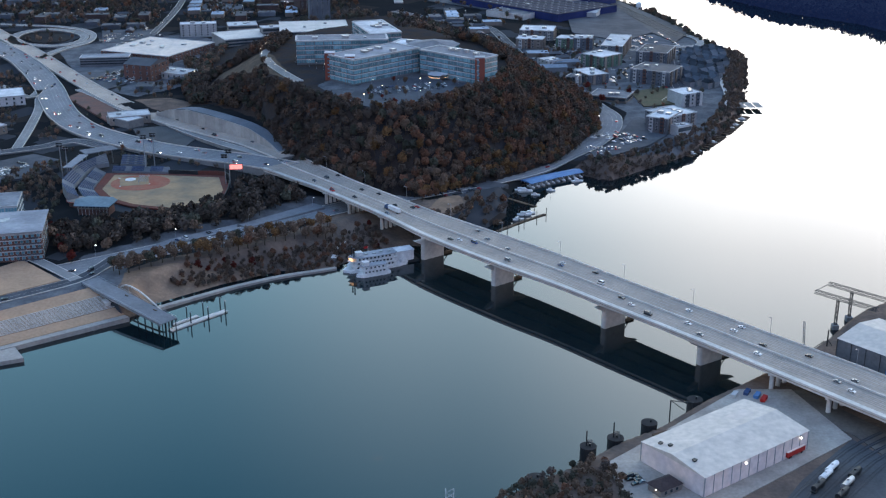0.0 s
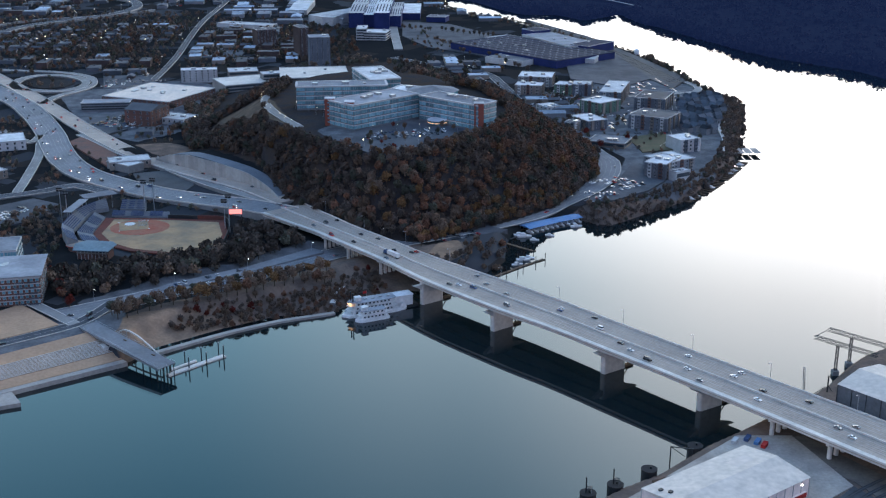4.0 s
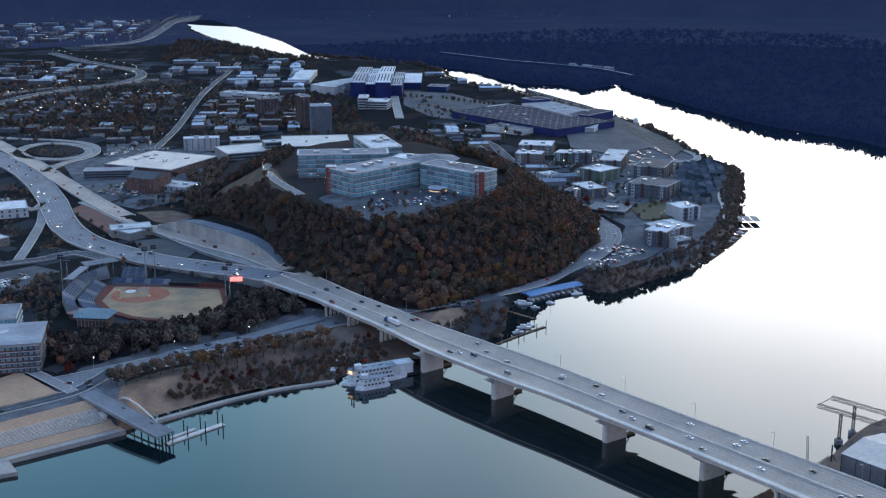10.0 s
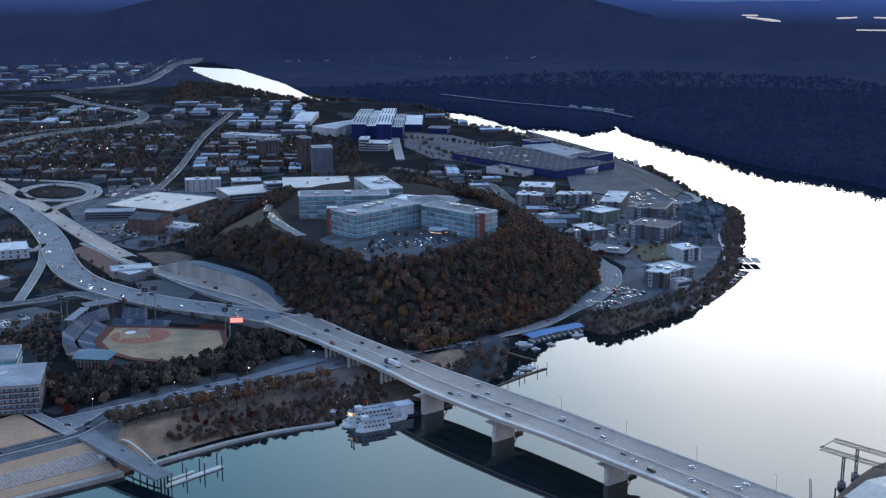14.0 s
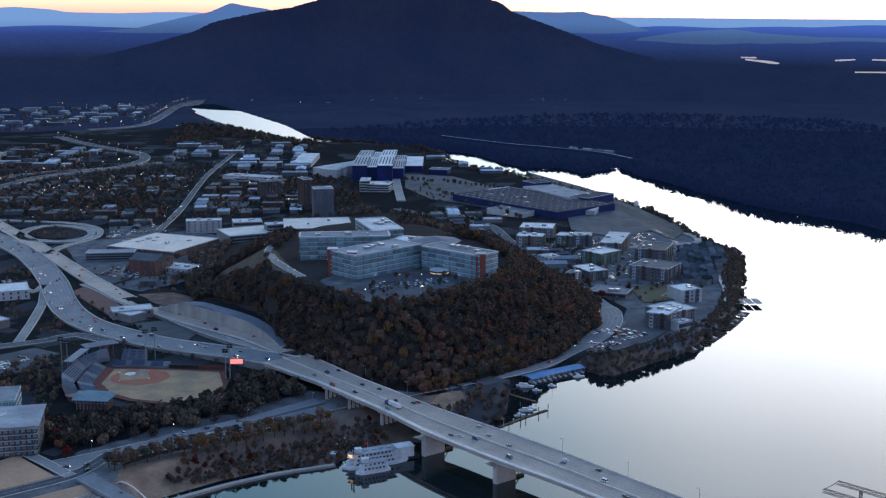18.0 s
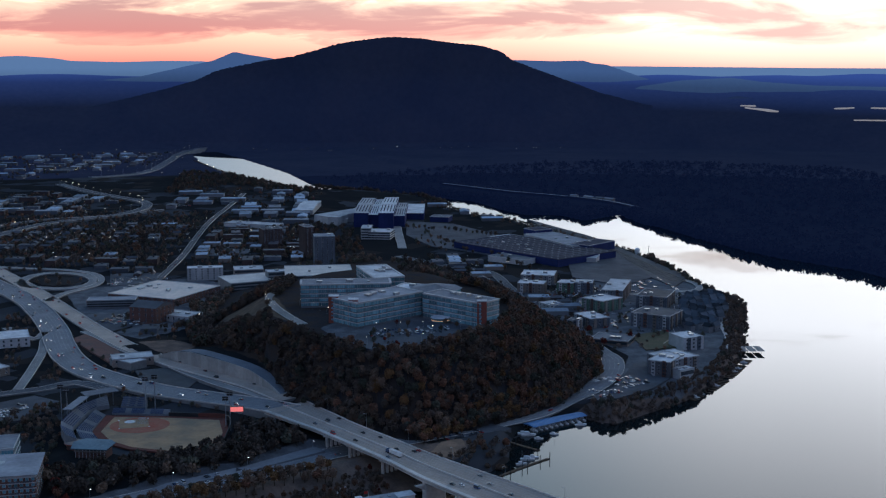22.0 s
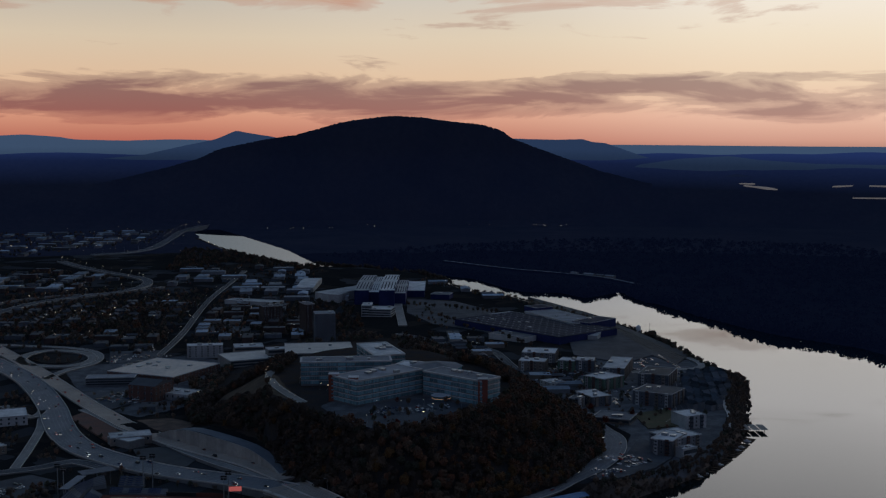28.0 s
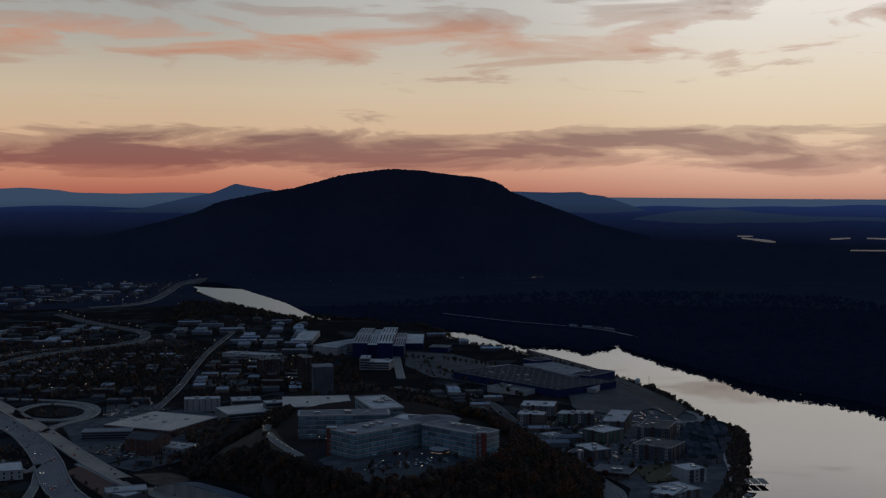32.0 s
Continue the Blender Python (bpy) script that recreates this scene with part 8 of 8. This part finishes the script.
CAR = {(p, v): car_parts(p, v) for p in ("car_white", "car_black", "car_grey", "car_red", "car_blue") for v in (False, True)}
wheel_mesh = Shape().rod((0, -0.11, 0), (0, 0.11, 0), 0.34, n=9).mesh("wheel", "tyre")
tail_mesh = Shape().box(0, 0, 0, 0.06, 0.3, 0.16).mesh("tail_light", "lamp_red")
head_mesh = Shape().box(0, 0, 0, 0.06, 0.34, 0.18).mesh("headlight", "headlamp")
CAR_MIX = [("car_white", 4), ("car_black", 4), ("car_grey", 4), ("car_red", 1), ("car_blue", 1)]
CAR_WORDS = {"car_white": "white", "car_black": "black", "car_grey": "silver-grey", "car_red": "red", "car_blue": "dark blue"}


def car(x, y, z, turn, where, lit=False, wheels=True):
    p, v = pick(CAR_MIX), random.random() < 0.2
    ob = thing("van" if v else "car", f"{CAR_WORDS[p]} {'van' if v else 'car'} {where}", "van" if v else "car", "cars " + where, at=(x, y, z))
    ob.rotation_euler = (0, 0, turn)
    b, g, L, W = CAR[(p, v)]
    part("body", b, None, ob)
    part("glasshouse", g, None, ob)
    if wheels:
        for sx in (-0.31, 0.31):
            for sy in (-1, 1):
                w = part("wheel", wheel_mesh, None, ob)
                w.location = (sx * L, sy * (W / 2 - 0.1), 0.34)
    if lit:
        for sy in (-1, 1):
            part("tail_light", tail_mesh, None, ob).location = (-L / 2 - 0.02, sy * W * 0.36, 0.62)
            part("headlight", head_mesh, None, ob).location = (L / 2 - 0.02, sy * W * 0.34, 0.5)
    return ob


def traffic(q, lanes, gap, where, flip=0.0, lit=True, wheels=False):
    n = normals(q)
    d = np.concatenate([[0], np.cumsum(np.hypot(*np.diff(q[:, :2], axis=0).T))])
    for off in lanes:
        s = rnd(0, gap)
        while s < d[-1] - 4:
            x, y, z = [np.interp(s, d, q[:, i]) for i in range(3)]
            nx, ny = np.interp(s, d, n[:, 0]), np.interp(s, d, n[:, 1])
            t = math.atan2(-nx, ny)
            car(x + nx * off, y + ny * off, z + 0.03, t + (math.pi if off * 1.0 > flip else 0), where, lit, wheels)
            s += gap * rnd(0.4, 1.7)


traffic(axis[4:150], (-15, -11.3, -7.6, -3.9, 4.4, 8.1, 11.8), 95, "driving over the bridge", lit=False, wheels=True)
traffic(FREEWAY, (-12, -8, -4, 4, 8, 12), 92, "driving on the freeway")
traffic(FREEWAY_UP, (-6, -2, 6), 120, "driving on the upper freeway", 20)
traffic(PARKWAY, (-6, 2, 6), 150, "driving on the parkway")
traffic(STAIR_ST, (-2.6, 2.6), 55, "on the riverfront street", lit=False, wheels=True)
traffic(AVENUE, (-2.5, 2.5), 110, "on the avenue")
truck = thing("semi_truck", "white box semi-trailer truck on the bridge", "truck", at=(*axis[118][:2], axis[118][2] + 0.02))
truck.rotation_euler = (0, 0, heading(*axis[118][:2], *axis[121][:2]))
part("trailer", Shape().box(-3, 5, 1.1, 13.5, 2.6, 2.9), "paint_white", truck)
part("cab", Shape().box(6.2, 5, 0.7, 3.2, 2.5, 2.6).box(8.3, 5, 0.7, 1.2, 2.3, 1.4), "car_blue", truck)
for s in (-8.5, -7.3, 4.9, 5.9, 8.3):
    part("wheel", Shape().rod((s, 3.75, 0.52), (s, 6.25, 0.52), 0.52, n=10), "tyre", truck)


def lot(a, b, c, rows, per, z, where, fill=0.7, cap=99):
    """Cars parked in rows on a rectangle."""
    ctr, L, D, rz = corner_frame(a, b, c)
    n = 0
    for r in range(rows):
        for i in range(per):
            if random.random() > fill or n >= cap:
                continue
            n += 1
            u, v = (i + 0.5) / per * L - L / 2, ((r + 0.5) / rows - 0.5) * D
            x, y = ctr.x + math.cos(rz) * u - math.sin(rz) * v, ctr.y + math.sin(rz) * u + math.cos(rz) * v
            car(x, y, z + 0.02, rz + math.pi / 2 + (math.pi if random.random() < 0.5 else 0) + rnd(-0.03, 0.03), where, wheels=False)


lot((-64.1, 1034.8), (9.2, 1061), (4.1, 1089.3), 5, 22, 68.3, "parked on the hilltop", 0.55)
lot((165.7, 1061.6), (196.8, 1085.1), (201, 1144.3), 4, 12, 12.9, "parked by the restaurant", 0.6)
lot((129.6, 1035.4), (162.4, 1031.4), (164.1, 1061.6), 2, 10, 12.9, "parked by the river", 0.5)
lot((-377.4, 968.2), (-361.5, 1007.2), (-372.4, 1025.1), 3, 10, 13.4, "parked by the ball park", 0.5)
lot((-409.5, 1348.6), (-360.8, 1318.7), (-376.5, 1391.6), 5, 12, 14.4, "parked by the brick hall", 0.7)
lot((101.8, 1469.5), (142.4, 1444.6), (155.6, 1545.2), 5, 12, 13.0, "parked among the flats", 0.5)
lot((252.8, 1312.4), (263.1, 1312.4), (292.1, 1511.6), 12, 2, 13.0, "parked along the flats", 0.7)
lot((3.5, 928.5), (34.4, 949.6), (32.5, 965.5), 2, 12, 7.2, "parked by the marina", 0.4)
lot((87, 492.4), (90.4, 484.4), (94.8, 490.4), 2, 4, 8.3, "parked by the warehouse", 0.7)
lot((-199.5, 811.1), (-156.4, 845.6), (-158.5, 853.3), 1, 24, 10.1, "parked beside the parkway", 0.3)
lot((-451.7, 1598.2), (-407.5, 1624), (-422.3, 1668.8), 3, 14, 13.2, "parked by the store", 0.6)


# rows of parked cars all through the town, too many and too far to count
rows_ = Shape()
CAR_SLOTS = ["car_white", "car_black", "car_grey", "car_blue", "car_red", "window"]
for x, y in random.sample(free, min(len(free), 210)) + scatter([(128, 1644), (312.2, 1641.6), (312.7, 1382.5), (256.4, 1294), (178.3, 1323.3), (124.3, 1450.5)], 24) + scatter([(-484.7, 1603.6), (-410, 1645.2), (-367.6, 1593.9), (-433.6, 1554.7)], 20):
    t_r = TOWN_TURN + random.choice((0, math.pi / 2))
    c, s = math.cos(t_r), math.sin(t_r)
    for i in range(random.randrange(3, 12)):
        px_, py_ = x + c * i * 2.9, y + s * i * 2.9
        if random.random() < 0.3 or not off_road((px_, py_), 10) or not clear_of((px_, py_), -4):
            continue
        z_ = gz(px_, py_)
        if z_ < 6:
            continue
        k = random.choices(range(5), (4, 4, 4, 1, 1))[0]
        rows_.box(px_, py_, z_ + 0.25, 1.85, 4.5, 0.7, t_r, slot=k)
        rows_.box(px_, py_, z_ + 0.95, 1.6, 2.4, 0.5, t_r, slot=5, top=k)
tagged(part("parked_cars", rows_, CAR_SLOTS), "rows of parked cars through the town", "cars", kind="stuff")


# ---- lamps ----
lamp_pole = Shape().rod((0, 0, -0.3), (0, 0, 9), 0.11, 0.08, n=6).rod((0, 0, 8.9), (1.8, 0, 9.3), 0.06, n=5).mesh("pole", "metal_grey")
head_warm = Shape().box(1.8, 0, 9.1, 0.9, 0.5, 0.34).mesh("lamp_head", "lamp_warm")
head_cold = Shape().box(1.8, 0, 9.1, 0.8, 0.4, 0.22).mesh("lamp_head", "lamp_white")
head_off = Shape().box(1.8, 0, 9.1, 0.8, 0.4, 0.22).mesh("lamp_head", "metal_grey")


def lamp(x, y, z, turn, where, head, scale=1.0):
    ob = thing("street_lamp", f"slim steel street lamp {where}", "street lamp", "lamps " + where, at=(x, y, z))
    ob.rotation_euler, ob.scale = (0, 0, turn), (scale,) * 3
    part("pole", lamp_pole, None, ob)
    part("lamp_head", head, None, ob)


def lamps_along(q, off, gap, where, head, scale=1.0):
    n = normals(q)
    d = np.concatenate([[0], np.cumsum(np.hypot(*np.diff(q[:, :2], axis=0).T))])
    for s in np.arange(gap * 0.5, d[-1], gap):
        x, y, z = [np.interp(s, d, q[:, i]) for i in range(3)]
        nx, ny = np.interp(s, d, n[:, 0]), np.interp(s, d, n[:, 1])
        lamp(x + nx * off, y + ny * off, z, math.atan2(-ny * off, -nx * off), where, head, scale)


lamps_along(axis[4:156], float(-half.mean()) + 0.6 if normals(axis)[60][1] < 0 else float(half.mean()) - 0.4, 56, "on the bridge", head_off, 1.25)
lamps_along(PARKWAY, 12.6, 62, "beside the parkway", head_cold)
lamps_along(DRIVE, 5.5, 16, "beside the hill drive", head_warm, 0.6)
for k in range(9):
    a_ = Vector((-148.4, 1188.8)).lerp(Vector((-84.4, 1109.4)), k / 8)
    lamp(a_.x, a_.y, gz(a_.x, a_.y), 0.6, "beside the office path", head_warm, 0.7)
for x, y in scatter([(-82, 1005.1), (-69.3, 1080.2), (25.2, 1088.8), (-11, 1017)], 27):
    lamp(x, y, 68.2, rnd(0, 6), "in the hilltop car park", head_warm, 0.8)
lamps_along(AVENUE, 6, 130, "on the avenue", head_warm)
lamps_along(BYPASS, 11, 45, "on the far highway", head_warm, 1.4)
lamps_along(RIVER_HWY, 13, 70, "on the river highway", head_warm, 1.6)
for x, y in random.sample(free, 70):
    lamp(x + 6, y, gz(x, y), rnd(0, 6), "in the town", random.choice((head_warm, head_cold, head_warm)), 1.15)
# rows of young trees and a white tank in the works yards
for a_, b_, n_t in (((-0.9, 2130.5), (88.9, 2046.5), 12), ((-8.6, 2020.3), (43.5, 1851.5), 8), ((54, 1908.5), (121.8, 1698.1), 10), ((-70.8, 2160.1), (-16.1, 2130.6), 9)):
    for k in range(n_t):
        p_ = Vector(a_).lerp(Vector(b_), k / (n_t - 1))
        tree(p_.x + rnd(-3, 3), p_.y + rnd(-3, 3), rnd(0.5, 0.95), pick([("leaf_dark", 3), ("leaf_green", 1), ("leaf_brown", 2)]), "along the works road", 13.4)
tank = thing("water_tank", "small white tank with a domed top by the river", "tank", at=(316.8, 1919.5, gz(316.8, 1919.5)))
part("drum", Shape().rod((0, 0, -1), (0, 0, 9), 4.2, n=20), "paint_white", tank)
part("dome", Shape().rod((0, 0, 9.002), (0, 0, 11.5), 4.2, 0.8, n=20), "paint_white", tank)
mast = thing("steel_mast", "thin steel mast beside the white tank", "mast", at=(333.2, 1907.6, gz(333.2, 1907.6)))
part("pole", Shape().rod((0, 0, -1), (0, 0, 22), 0.4, 0.25, n=8), "metal_grey", mast)
part("cross_arm", Shape().box(0, 0, 20, 3, 0.3, 0.3), "metal_grey", mast)
sheet("lot_store", "grey car park beside the brick store", [(-454.8, 1581.4), (-391.7, 1606.7), (-406.4, 1687.4), (-481.4, 1678)], 13.2, "asphalt_lot")
sheet("lot_flats", "car park among the riverside flats", [(93.5, 1451.6), (143.9, 1424), (163.1, 1545.2), (112.4, 1573.5)], 13.0, "asphalt_lot")
sheet("lot_slab", "worn car park by the slab block", [(-375.2, 1840.7), (-313.1, 1840.7), (-315.2, 1909.8), (-381.8, 1921.7)], 13.3, "asphalt_lot")
lot((-371.8, 1846.3), (-315.8, 1846.3), (-323.4, 1903.8), 3, 16, 13.3, "parked by the slab block", 0.4)

# pale blocks standing in for bright lake water, and the lamps of the far valley
for a0, e0, w_, d_ in ((14.1, -1.86, 70, 14), (14.9, -1.97, 90, 16), (15.4, -2.06, 60, 12), (18.5, -1.95, 100, 12), (19.6, -2.34, 90, 12), (20.3, -2.38, 80, 12)):
    r_ = 4668
    pond_block = thing("depot", "long pale depot roof far off in the valley", "depot", "far depots", at=(r_ * math.sin(radians(a0)), r_ * math.cos(radians(a0)), EYE_Z + r_ * math.tan(radians(e0))))
    pond_block.rotation_euler = (0, 0, -radians(a0) - 0.12)
    part("wall", Shape().box(0, 0, -46, w_, d_, 46), "wall_white", pond_block)
    part("roof", Shape().box(0, 0, 0.004, w_ + 2, d_ + 2, 0.6), "paint_white", pond_block)
dots = Shape()
for _ in range(95):
    a_, e_ = rnd(-21, -11) if random.random() < 0.75 else rnd(-11, 6), rnd(-5.4, -4.1)
    if a_ > -11:
        e_ = rnd(-4.25, -4.1)
    r_ = EYE_Z / math.tan(radians(-e_))
    r_ = min(r_, 4330)
    x_, y_ = r_ * math.sin(radians(a_)), r_ * math.cos(radians(a_))
    g_ = gz(x_, y_)
    if g_ > 5:
        dots.box(x_, y_, g_ + 7, 0.9, 0.9, 0.6)
        dots.box(x_, y_, g_ - 1, 0.3, 0.3, 8, slot=1)
tagged(part("town_lamps", dots, ["lamp_warm", "steel_dark"]), "scattered warm lamps of the distant town", "lamps", kind="stuff")
